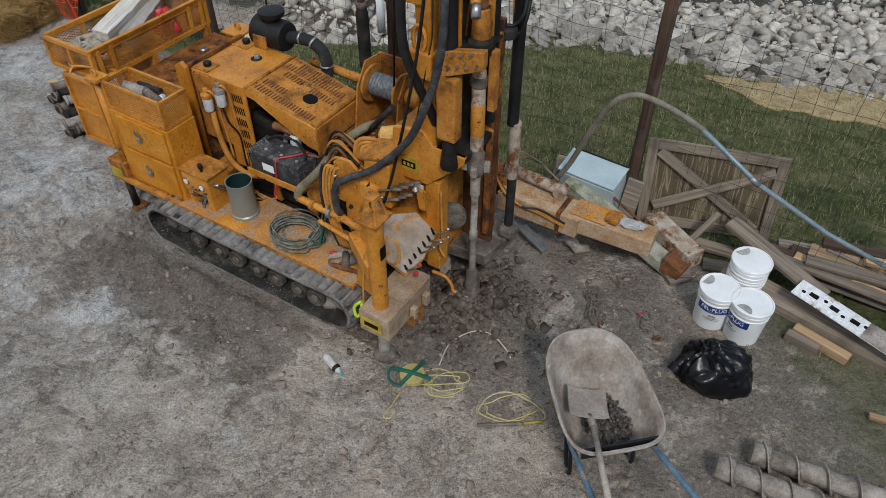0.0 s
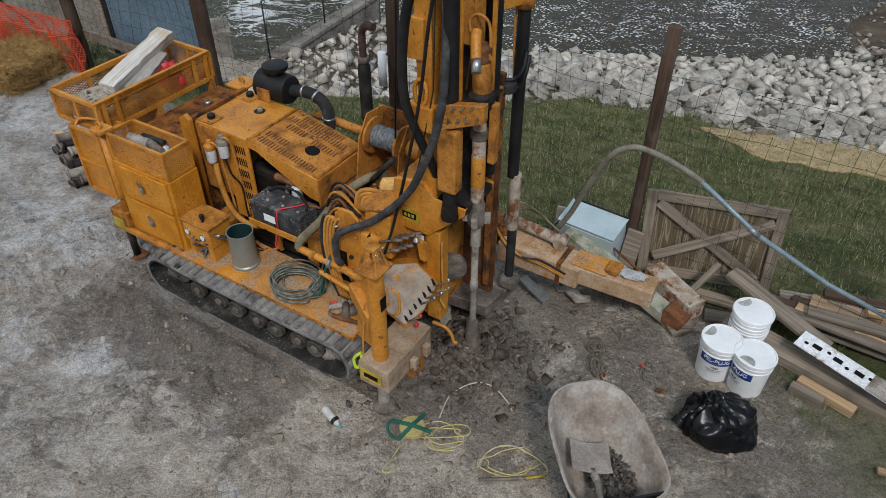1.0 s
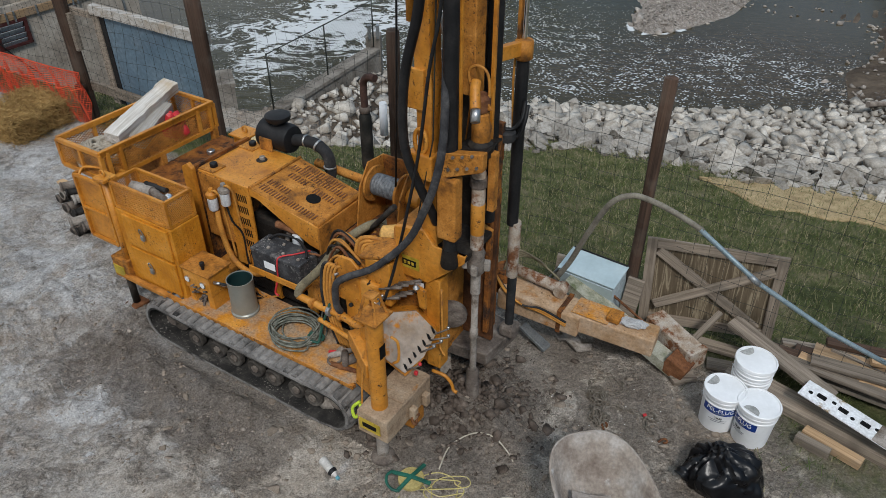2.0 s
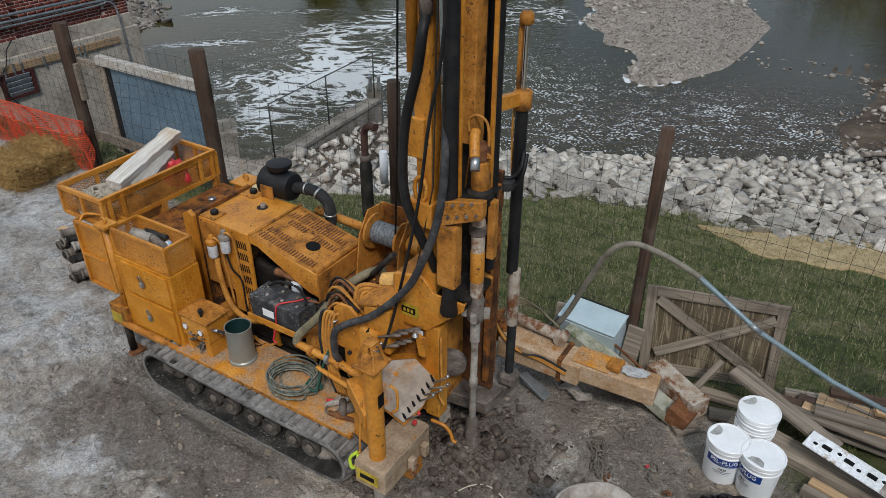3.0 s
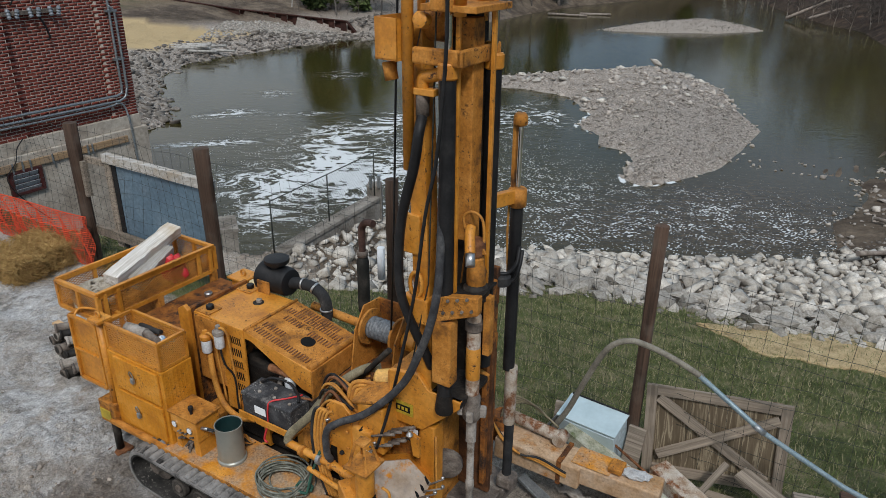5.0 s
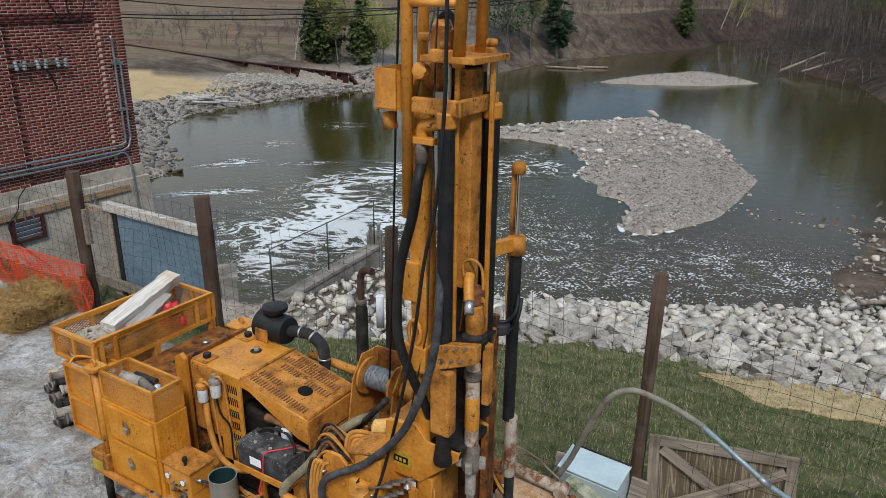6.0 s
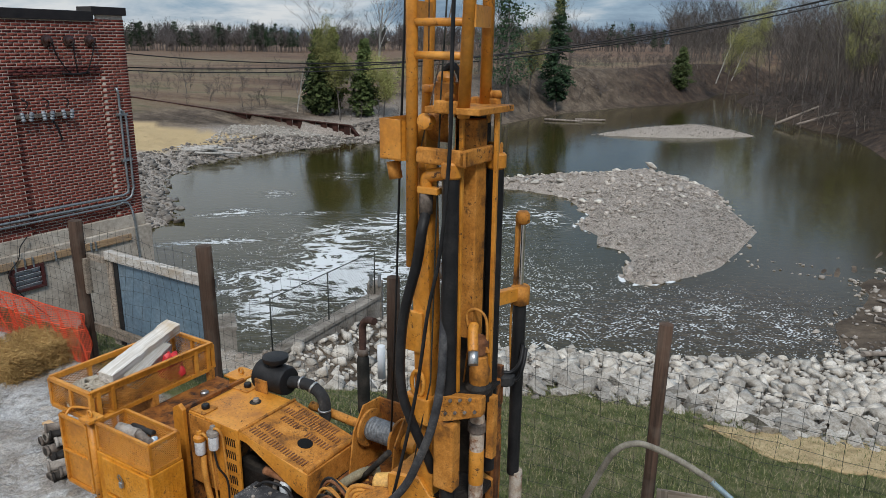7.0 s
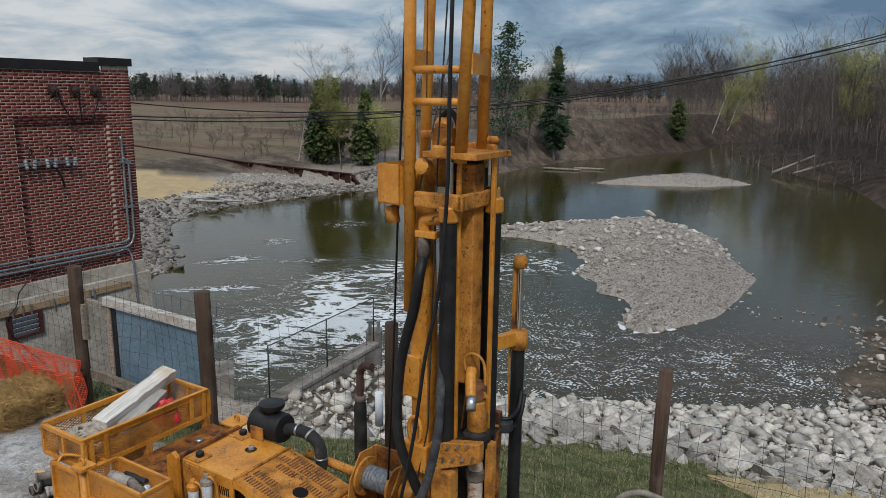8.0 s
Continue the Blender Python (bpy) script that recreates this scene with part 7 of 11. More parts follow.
part("carriage_leg", B((1.39, -0.23, 1.74), (1.53, -0.13, 2.2), 0.015), ORANGE_DIRTY, cr)
part("carriage_leg", B((1.64, -0.02, 1.92), (1.69, 0.04, 2.34), 0.008), ORANGE_DIRTY, cr)
part("carriage_leg", B((1.52, 0.2, 1.86), (1.60, 0.27, 2.34), 0.008), ORANGE_RUST, cr)
part("carriage_roller", lathe(bmesh.new(), [(0.05, 0), (0.06, 0.01), (0.06, 0.06), (0.05, 0.07)], 18, pose(1.60, 0.30, 2.28)), BLACK_DUSTY, cr, "", True)
for i in range(9):
    part("bolt", lathe(bmesh.new(), [(0.011, 0), (0.011, 0.012)], 6, pose(1.41 + 0.033 * i, -0.222, 2.29 + 0.011 * i + (0.04 if i % 2 else -0.04), 90)), IRON, cr)
sp_ = part("spindle", lathe(bmesh.new(), [(0.07, 2.30), (0.085, 2.31), (0.085, 2.38), (0.06, 2.41), (0.055, 2.42)], 22, pose(1.575, 0.0, 0)), GREASE_SHADE, cr, "greasy black spindle", True)
part("chuck", lathe(bmesh.new(), [(0.055, 2.40), (0.062, 2.41), (0.062, 2.50), (0.05, 2.53), (0.05, 2.58), (0.03, 2.60)], 20, pose(1.575, 0.0, 0)), ORANGE_DIRTY, cr, "", True)
part("yoke", slab(bmesh.new(), [(1.47, -0.02, 2.38), (1.50, -0.02, 2.66), (1.62, -0.02, 2.66), (1.65, -0.02, 2.62), (1.50, -0.02, 2.6)], (0, 0.02, 0), 0.003), ORANGE_DIRTY, cr)
part("yoke_head", lathe(bmesh.new(), [(0.06, 2.60), (0.066, 2.62), (0.066, 2.68), (0.05, 2.70)], 18, pose(1.56, 0.0, 0)), RUST, cr, "", True)
part("elbow", T(curve([(1.54, -0.02, 2.78), (1.555, -0.06, 2.75), (1.58, -0.10, 2.70), (1.60, -0.13, 2.66)]), 0.032, 12), ORANGE, cr, "orange elbow fitting")
part("coupling", T([(1.595, -0.12, 2.67), (1.625, -0.17, 2.60)], 0.03, 12), STEEL, cr, "steel hose coupling")
part("small_hose", T(curve([(1.50, -0.02, 2.76), (1.49, -0.02, 2.84), (1.55, -0.02, 2.88), (1.61, 0.0, 2.82), (1.61, 0.02, 2.6)]), 0.009, 7), ORANGEHOSE, cr)

# -- drill string --
ds = part("drill_casing", lathe(bmesh.new(), [(0.046, 1.6), (0.046, 2.18), (0.036, 2.2)], 22, pose(1.575, -0.01, 0)), RUST_PALE, rig, "orange and white worn casing", True)
part("casing_cap", lathe(bmesh.new(), [(0.052, 2.08), (0.06, 2.09), (0.06, 2.14), (0.05, 2.15)], 18, pose(1.575, -0.01, 0)), IRON, ds, "", True)
part("casing_band", lathe(bmesh.new(), [(0.047, 1.72), (0.0485, 1.725), (0.0485, 1.95), (0.047, 1.955)], 20, pose(1.575, -0.01, 0)), ORANGE, ds, "", True)
part("joint", lathe(bmesh.new(), [(0.04, 1.38), (0.062, 1.41), (0.066, 1.47), (0.055, 1.52), (0.062, 1.56), (0.045, 1.6)], 16, pose(1.575, -0.01, 0)), IRON, ds, "", True)
for a in range(4):
    part("joint_lug", B((0.05, -0.025, 1.42), (0.10, 0.025, 1.50), 0.012, pose(1.575, -0.01, 0, 0, 0, 90 * a + 20)), MUDDY, ds)
part("drill_rod", lathe(bmesh.new(), [(0.026, 0.4), (0.026, 0.78), (0.032, 0.79), (0.032, 0.86), (0.026, 0.87), (0.026, 1.2), (0.036, 1.21), (0.036, 1.38)], 18, pose(1.575, -0.01, 0)), MUDDY, ds, "mud-grey drill rod", True)
part("auger_head", lathe(bmesh.new(), [(0.075, -0.1), (0.062, 0.10), (0.055, 0.30), (0.047, 0.34), (0.05, 0.44), (0.036, 0.46)], 18, pose(1.575, -0.01, 0)), IRON, ds, "", True)

# -- hoses and ropes on the mast --
part("black_hose", T(curve([(1.26, -0.12, 3.45), (1.285, -0.2, 3.35), (1.25, -0.2, 3.15), (1.16, -0.2, 2.82), (1.13, -0.2, 2.51), (1.15, -0.2, 2.28), (1.23, -0.18, 2.06), (1.29, -0.14, 1.88), (1.31, -0.10, 1.76)]), 0.031, 14), BLACK, mast, "thick black hose")
part("hose_end", T([(1.26, -0.12, 3.44), (1.262, -0.12, 3.56)], 0.040, 14), IRON, mast, "steel hose end")
part("elbow", T(curve([(1.262, -0.12, 3.55), (1.262, -0.12, 3.62), (1.28, -0.12, 3.66), (1.36, -0.12, 3.68), (1.42, -0.11, 3.70)]), 0.038, 12), ORANGE, mast, "orange elbow pipe")
part("clamp", B((1.22, -0.16, 3.56), (1.36, -0.08, 3.60), 0.006), ORANGE, mast)
part("standpipe", T([(1.385, -0.10, 3.72), (1.37, -0.06, 3.1)], 0.03, 12), OLIVEHOSE, mast)
part("mud_hose", T(curve([(1.37, -0.06, 3.12), (1.385, -0.10, 2.98), (1.44, -0.2, 2.77), (1.455, -0.25, 2.47), (1.43, -0.3, 2.21), (1.34, -0.3, 1.96), (1.21, -0.31, 1.69), (0.96, -0.36, 1.41), (0.77, -0.44, 1.30), (0.675, -0.46, 1.2), (0.655, -0.45, 1.0), (0.66, -0.42, 0.92)]), 0.026, 14), GREYHOSE, mast, "dusty grey mud hose")
part("hose_band", lathe(bmesh.new(), [(0.036, 0), (0.043, 0), (0.043, 0.1), (0.036, 0.1)], 16, pose(1.372, -0.065, 3.05)), GALV, mast)
part("rope", T(curve([(1.56, -0.3, 5.8), (1.52, -0.28, 4.4), (1.50, -0.26, 3.83), (1.44, -0.25, 3.26), (1.36, -0.25, 2.88), (1.27, -0.25, 2.3), (1.10, -0.28, 1.5), (1.03, -0.36, 1.14)]), 0.011, 7), BLACK, mast, "taut black rope")
part("wire_rope", T([(1.40, 0.1, 6.3), (1.36, -0.02, 4.6), (1.17, -0.12, 3.6)], 0.004, 5), IRON, mast)
part("wire_rope", T([(1.20, 0.0, 6.3), (1.26, -0.1, 4.3)], 0.004, 5), IRON, mast)
part("wire_rope", T([(0.9, 0.3, 6.2), (0.84, 0.3, 4.92), (0.78, 0.3, 3.62), (0.71, 0.34, 2.55), (0.60, 0.42, 1.5)], 0.008, 6), BLACK, mast, "black wire rope")
part("wire_rope", T([(1.38, 0.05, 6.2), (1.34, -0.1, 4.1), (1.32, -0.15, 2.4), (1.2, -0.2, 1.7)], 0.005, 6), DARKWIRE, mast)
part("column_plate", B((1.10, -0.13, 2.56), (1.24, -0.10, 2.82), 0.006), ORANGE, mast)
gr = bmesh.new()
tube(gr, [Vector((1.22 + 0.045 * math.cos(k * math.pi / 8), -0.14, 2.36 + 0.085 * math.sin(k * math.pi / 8))) for k in range(16)], 0.014, 8, closed=True)
part("lift_ring", gr, ORANGE, mast, "orange lifting ring")
part("ring_block", B((1.13, -0.17, 2.10), (1.32, -0.09, 2.28), 0.012), ORANGE, mast)
part("tag_tube", T([(1.37, -0.02, 3.4), (1.33, -0.08, 2.45)], 0.012, 8), ORANGEHOSE, mast)

# -- far outrigger arm lying along the fence --
FADED = surface("faded_orange", (0.46, 0.31, 0.19), (0.33, 0.19, 0.09), (0.54, 0.41, 0.30), 5, 0.85, 0, 0.3, 60, spots=(0.42, 0.175, 0.04), spot_scale=4.0, spot_edge=(0.56, 0.68), speck=0.05)
oa = part("outrigger_arm", bar(bmesh.new(), (1.30, 1.02, 0.42), (2.05, 1.04, 0.40), 0.26, 0.20, bevel=0.012), FADED, rig, "dusty pale orange outrigger arm")
part("arm_end", bar(bmesh.new(), (1.98, 1.05, 0.42), (2.66, 1.10, 0.40), 0.22, 0.17, bevel=0.012), FADED, oa)
part("arm_tread", B((1.96, 0.96, 0.51), (2.28, 1.18, 0.515), 0.002), TREAD, oa)
part("arm_block", B((2.25, 1.0, 0.51), (2.36, 1.14, 0.56), 0.01), ORANGE_DIRTY, oa)
part("arm_cylinder", T([(1.34, 1.14, 0.60), (1.78, 1.12, 0.58)], 0.05, 16), RUST_PALE, oa, "rusty pale hydraulic cylinder")
part("cylinder_eye", T([(1.80, 1.06, 0.57), (1.80, 1.18, 0.57)], 0.055, 14), RUST_PALE, oa)
part("pivot", lathe(bmesh.new(), [(0.10, 0.4), (0.10, 0.62), (0.085, 0.64)], 20, pose(1.28, 1.08, 0)), ORANGE_RUST, oa, "", True)
part("strap_band", B((1.86, 0.90, 0.29), (1.90, 1.18, 0.52), 0.004), ORANGE_RUST, oa)
for i in range(3):
    part("arm_hose", T(curve([(1.25, 0.95, 0.62), (1.38, 0.92 - 0.02 * i, 0.52 + 0.01 * i), (1.55, 0.88, 0.46), (1.72, 0.885, 0.49 - 0.02 * i), (1.95, 0.90, 0.43 - 0.02 * i)]), 0.010, 7), ORANGEHOSE if i else BLACK_DUSTY, oa)
for i in range(4):
    part("arm_hose", T(curve([(1.30, 1.0, 0.66), (1.34, 1.1, 0.74 + 0.03 * i), (1.45 + 0.02 * i, 1.24, 0.70), (1.62, 1.25, 0.62), (1.74, 1.2, 0.60)]), 0.009, 7), OLIVEHOSE, oa)

# ---- things on and round the rig ----
def rigpt(a, b, z):
    return RIG @ Vector((a, b, z))


def on_rig(bm):
    bm.transform(RIG)
    return bm


bat = thing("battery", "large dusty black truck battery on an orange tray", "battery", RIG @ pose(-0.15, -0.135, 0.80))
BATT = surface("grey_dusted_black_case", (0.045, 0.046, 0.05), (0.02, 0.02, 0.022), (0.11, 0.11, 0.112), 7, 0.7, 0, 0.25, 80, spots=(0.20, 0.19, 0.18), spot_scale=9.0, spot_edge=(0.56, 0.68), speck=0.08, speck_col=(0.36, 0.35, 0.33))
part("case", B((-0.26, -0.115, 0), (0.26, 0.115, 0.2), 0.01), BATT, bat)
part("lid", B((-0.265, -0.12, 0.18), (0.265, 0.12, 0.21), 0.008), BATT, bat)
for i in range(6):
    part("cell_cap", lathe(bmesh.new(), [(0.014, 0), (0.014, 0.012)], 10, pose(-0.2 + 0.08 * i, 0.05 * (-1) ** i, 0.21)), MUDDY, bat)
part("label_strip", B((-0.12, -0.1225, 0.06), (0.0, -0.1205, 0.13)), PLASTIC, bat, "pale worn label")
part("strap", T(curve([(0.02, -0.125, 0.0), (0.04, -0.13, 0.16), (0.05, -0.10, 0.215), (0.14, 0.0, 0.22), (0.2, 0.1, 0.215)]), 0.007, 6), REDP, bat, "red strap")
part("strap_end", T(curve([(0.02, -0.125, 0.0), (0.0, -0.14, -0.08), (-0.01, -0.15, -0.14), (0.02, -0.15, -0.16)]), 0.009, 6), REDP, bat)
part("battery_cable", T(curve([(-0.2, 0.05, 0.22), (-0.1, 0.08, 0.28), (0.05, 0.12, 0.26), (0.2, 0.05, 0.25), (0.25, 0.0, 0.22)]), 0.012, 7), BLACK, bat)
part("battery_cable", T(curve([(0.22, 0.06, 0.22), (0.3, 0.1, 0.2), (0.34, 0.15, 0.1), (0.3, 0.2, -0.1)]), 0.01, 7), RUST, bat)
tr_ = part("battery_tray", B((-0.44, -0.27, 0.77), (0.14, 0.0, 0.795), 0.005), ORANGE_DIRTY, rig)
part("tray_lip", B((-0.44, -0.275, 0.77), (0.14, -0.262, 0.83), 0.003), ORANGE, rig)
part("tray_leg", B((-0.36, -0.1, 0.4), (-0.30, -0.04, 0.77), 0.004), ORANGE, rig)
part("tray_leg", B((0.02, -0.1, 0.4), (0.10, -0.04, 0.77), 0.004), ORANGE, rig)
part("frame_box", B((0.14, -0.16, 0.6), (0.36, 0.0, 0.92), 0.01), ORANGE_DIRTY, rig)
# rail coloured dark for the shade between deck and engine
part("frame_rail", B((-0.7, -0.08, 0.42), (0.95, 0.02, 0.52), 0.008), GREASE_SHADE, rig)

can = thing("steel_bin", "empty dark green steel bin standing on the deck", "bin", RIG @ pose(-0.41, -0.42, 0.455))
outer = lathe(bmesh.new(), [(0.112, 0.0), (0.118, 0.0), (0.118, 0.02), (0.108, 0.03), (0.108, 0.33), (0.111, 0.34), (0.104, 0.34), (0.102, 0.33), (0.102, 0.015)], 32)
part("body", outer, surface("dull_steel_bin", (0.30, 0.31, 0.28), (0.24, 0.25, 0.22), (0.36, 0.37, 0.34), 2, 0.45, 0.45, 0.03, 30, grain=0.05), can, "", True)
BIN_IN = surface("bin_inside", (0.012, 0.035, 0.036), None, None, 5, 0.35, 0, 0.03, 60, grain=0.05)
inn = lathe(bmesh.new(), [(0.1, 0.02), (0.1, 0.022)], 28)
part("bottom", inn, BIN_IN, can)
lin = bmesh.new()
lathe(lin, [(0.1015, 0.336), (0.0995, 0.336), (0.0995, 0.024), (0.1015, 0.024)], 32)
bmesh.ops.delete(lin, geom=[f for f in lin.faces if len(f.verts) > 4], context="FACES_ONLY")
part("lining", lin, BIN_IN, can, "dark teal inner face", True)


def coil(name, c, r, turns, rr, mat_, label, cat, seed, rise=0.02, spread=0.04, tail=()):
    rng = random.Random(seed)
    pts = []
    cx, cy, cz = c
    for t in range(turns):
        ox, oy, k = rng.uniform(-spread, spread), rng.uniform(-spread, spread), rng.uniform(0.85, 1.12)
        for i in range(12):
            a = 2 * math.pi * i / 12
            pts.append(Vector((cx + ox + r * k * math.cos(a), cy + oy + r * k * 0.85 * math.sin(a), cz + rr + rise * (t + i / 12) * 0.6 + rng.uniform(0, 0.01))))
    pts += [Vector(p) for p in tail]
    bm = T(curve(pts, 3), rr, 6)
    return bm


GREENLINE = surface("grey_green_line", (0.16, 0.165, 0.135), (0.06, 0.066, 0.055), (0.3, 0.3, 0.26), 20, 0.7, 0, 0.2, 90)
hz = thing("hose_coil", "coil of grey-green air line lying on the deck", "hose")
part("line", on_rig(coil("", (0.17, -0.42, 0.455), 0.20, 13, 0.0075, None, "", "", 3, 0.010, 0.065, [(0.36, -0.36, 0.6), (0.44, -0.38, 0.8), (0.52, -0.40, 1.0)])), GREENLINE, hz)
part("line", on_rig(coil("", (0.36, -0.44, 0.50), 0.06, 1, 0.011, None, "", "", 5, 0.02, 0.04, [(0.46, -0.42, 0.7), (0.56, -0.42, 0.95)])), surface("green_line", (0.03, 0.10, 0.075), None, None, 9, 0.6, 0, 0.1, 60), hz, "dark green line")
tl = thing("hand_tools", "muddy pipe wrenches and fittings heaped on the deck", "tools")
for i, (p, q, r) in enumerate((((0.55, -0.5, 0.47), (0.72, -0.32, 0.50), 0.022), ((0.70, -0.5, 0.48), (0.80, -0.34, 0.49), 0.032), ((0.62, -0.55, 0.47), (0.85, -0.52, 0.48), 0.018), ((0.5, -0.34, 0.47), (0.74, -0.22, 0.48), 0.012), ((0.66, -0.42, 0.51), (0.76, -0.54, 0.52), 0.026))):
    part("tool", on_rig(T([p, Vector(p).lerp(Vector(q), 0.4), q], [r, r * 1.25, r * 0.9], 9)), (MUDDY, IRON, RUST)[i % 3], tl)
part("tool_ring", on_rig(tube(bmesh.new(), [Vector((0.62 + 0.05 * math.cos(k * 0.6), -0.50 + 0.06 * math.sin(k * 0.6), 0.475)) for k in range(10)], 0.010, 6, closed=True)), IRON, tl)
part("tool_head", on_rig(B((0.58, -0.44, 0.455), (0.66, -0.38, 0.51), 0.015)), MUDDY, tl)
part("red_grip", on_rig(T([(0.53, -0.46, 0.48), (0.60, -0.43, 0.485)], 0.014, 8)), REDP, tl, "red plastic grip")

# load in the baskets
cv = thing("rope_coil", "flattened coil of dirty rope under grey canvas in the basket", "rope")
CANVAS = surface("grey_canvas", (0.36, 0.32, 0.26), (0.2, 0.17, 0.13), (0.46, 0.42, 0.35), 9, 0.95, 0, 0.6, 50, spots=(0.2, 0.16, 0.11), spot_scale=6.0, spot_edge=(0.55, 0.68))
rc = random.Random(12)
for k in range(7):
    part("rope_turn", on_rig(tube(bmesh.new(), [Vector((-2.18 + (0.21 - 0.022 * k) * math.cos(j * math.pi / 14) + rc.uniform(-0.004, 0.004), -0.21 + (0.20 - 0.020 * k) * math.sin(j * math.pi / 14), 1.405 + 0.011 * k + 0.02 * math.sin(j * 0.9 + k))) for j in range(28)], 0.013, 6, closed=True)), CANVAS, cv)
part("canvas", on_rig(lathe(bmesh.new(), [(0.11, 0.0), (0.10, 0.03), (0.06, 0.05), (0.0, 0.055)], 18, pose(-2.13, -0.16, 1.46, 6, -5))), CANVAS, cv, "crumpled grey canvas", True)
for p0, p1, w_, h_ in (((-2.0, -0.2, 1.55), (-2.22, 0.69, 1.69), 0.15, 0.11), ((-1.93, -0.03, 1.46), (-2.12, 0.50, 1.57), 0.16, 0.12)):
    p0, p1 = Vector(p0), Vector(p1)
    x = (p1 - p0).normalized()
    y = Vector((0, 0, 1)).cross(x).normalized()
    m = Matrix((x, y, x.cross(y))).transposed().to_4x4() @ Matrix.Rotation(radians(12), 4, "X")
    m.translation = (p0 + p1) / 2
    hl = (p1 - p0).length / 2
    tb_ = B((-hl, -w_ / 2, -h_ / 2), (hl, w_ / 2, h_ / 2), 0.008)
    bmesh.ops.subdivide_edges(tb_, edges=[e for e in tb_.edges if e.calc_length() > 0.3], cuts=14)
    for v in tb_.verts:
        v.co += 0.006 * noise.noise_vector(v.co * 9.0) + 0.007 * noise.noise_vector(v.co * 31.0)
    tagged(part("timber_block", tb_, WHITEWOOD), "white mud-dusted timber block lying in the basket", "timber block").matrix_basis = RIG @ m
rng = random.Random(9)
cv = bmesh.new()
bmesh.ops.create_uvsphere(cv, u_segments=28, v_segments=12, radius=1)
for v in cv.verts:
    f = 1 + 0.18 * math.sin(7 * math.atan2(v.co.y, v.co.x) + 5 * v.co.z) + rng.uniform(-0.06, 0.06)
    v.co = Vector((v.co.x * 0.21 * f, v.co.y * 0.17 * f, max(-0.02, v.co.z * 0.11 * f)))
tagged(part("canvas_hose", cv, CANVAS, None, "", True), "crumpled muddy canvas hose heaped in the basket", "canvas").matrix_basis = RIG @ pose(-2.16, -0.27, 1.35)
rg = bmesh.new()
bmesh.ops.create_uvsphere(rg, u_segments=22, v_segments=12, radius=1)
for v in rg.verts:
    f = 1 + 0.15 * math.sin(5 * math.atan2(v.co.y, v.co.x)) + rng.uniform(-0.05, 0.05)
    v.co = Vector((v.co.x * 0.12 * f, v.co.y * 0.11 * f, v.co.z * 0.10 * f + (0.06 if v.co.z > 0.75 else 0)))
tagged(part("red_bag", rg, REDP, None, "", True), "crumpled red plastic bag in the basket", "bag").matrix_basis = RIG @ pose(-1.93, 0.42, 1.41)
for i, (p, q, r, mt) in enumerate((((-1.5, -0.44, 1.26), (-1.28, -0.42, 1.27), 0.05, MUDDY), ((-1.3, -0.42, 1.27), (-1.08, -0.46, 1.28), 0.035, IRON), ((-1.45, -0.35, 1.25), (-1.2, -0.34, 1.26), 0.03, BLACK_DUSTY), ((-1.15, -0.38, 1.24), (-1.02, -0.44, 1.25), 0.045, CHROME), ((-1.25, -0.50, 1.25), (-1.0, -0.36, 1.26), 0.018, STEEL))):
    p, q = Vector(p) + Vector((0, 0, 0.08)), Vector(q) + Vector((0, 0, 0.08))
    bm = on_rig(T([p, Vector(p).lerp(Vector(q), 0.45), Vector(p).lerp(Vector(q), 0.5), q], [r, r, r * 0.8, r * 0.8], 14))
    tagged(part("pipe_fitting", bm, mt), "muddy steel drill fitting lying in the locker basket", "fitting", "locker basket fittings")

# ---- auger stacks on the mud behind the rig ----
def auger(p, q, r, label, group):
    root = thing("auger", label, "auger", group=group)
    p, q = Vector(p), Vector(q)
    part("stem", T([p, q], r, 16), MUDDY, root)
    d = (q - p)
    ln = d.length
    d.normalize()
    a = d.orthogonal().normalized()
    b = d.cross(a)
    bm = bmesh.new()
    n = int(ln / 0.013)
    prev = None
    for i in range(n + 1):
        th = 2 * math.pi * i * 0.013 / 0.19
        c = p + d * (i * 0.013)
        e = math.cos(th) * a + math.sin(th) * b
        row = [bm.verts.new(c + e * r * 0.95 - d * 0.005), bm.verts.new(c + e * (r * 1.42) - d * 0.004), bm.verts.new(c + e * (r * 1.42) + d * 0.004), bm.verts.new(c + e * r * 0.95 + d * 0.005)]
        if prev:
            for k in range(4):
                bm.faces.new((prev[k], row[k], row[(k + 1) % 4], prev[(k + 1) % 4]))
        prev = row
    bmesh.ops.recalc_face_normals(bm, faces=bm.faces)
    part("flight", bm, MUDDY, root)
    part("collar", T([p - d * 0.05, p + d * 0.06], r * 1.15, 16), MUDDY, root)
    return root


gz = ground_z
auger((1.86, 2.50, 0.09 + gz(1.86, 2.5)), (2.85, 2.02, 0.09 + gz(2.8, 2.1)), 0.068, "mud-grey hollow auger lying on the ground", "augers by the barrow")
auger((2.13, 2.60, 0.09 + gz(2.13, 2.6)), (3.15, 2.12, 0.09 + gz(3.1, 2.2)), 0.068, "mud-grey hollow auger lying on the ground", "augers by the barrow")
rng = random.Random(21)
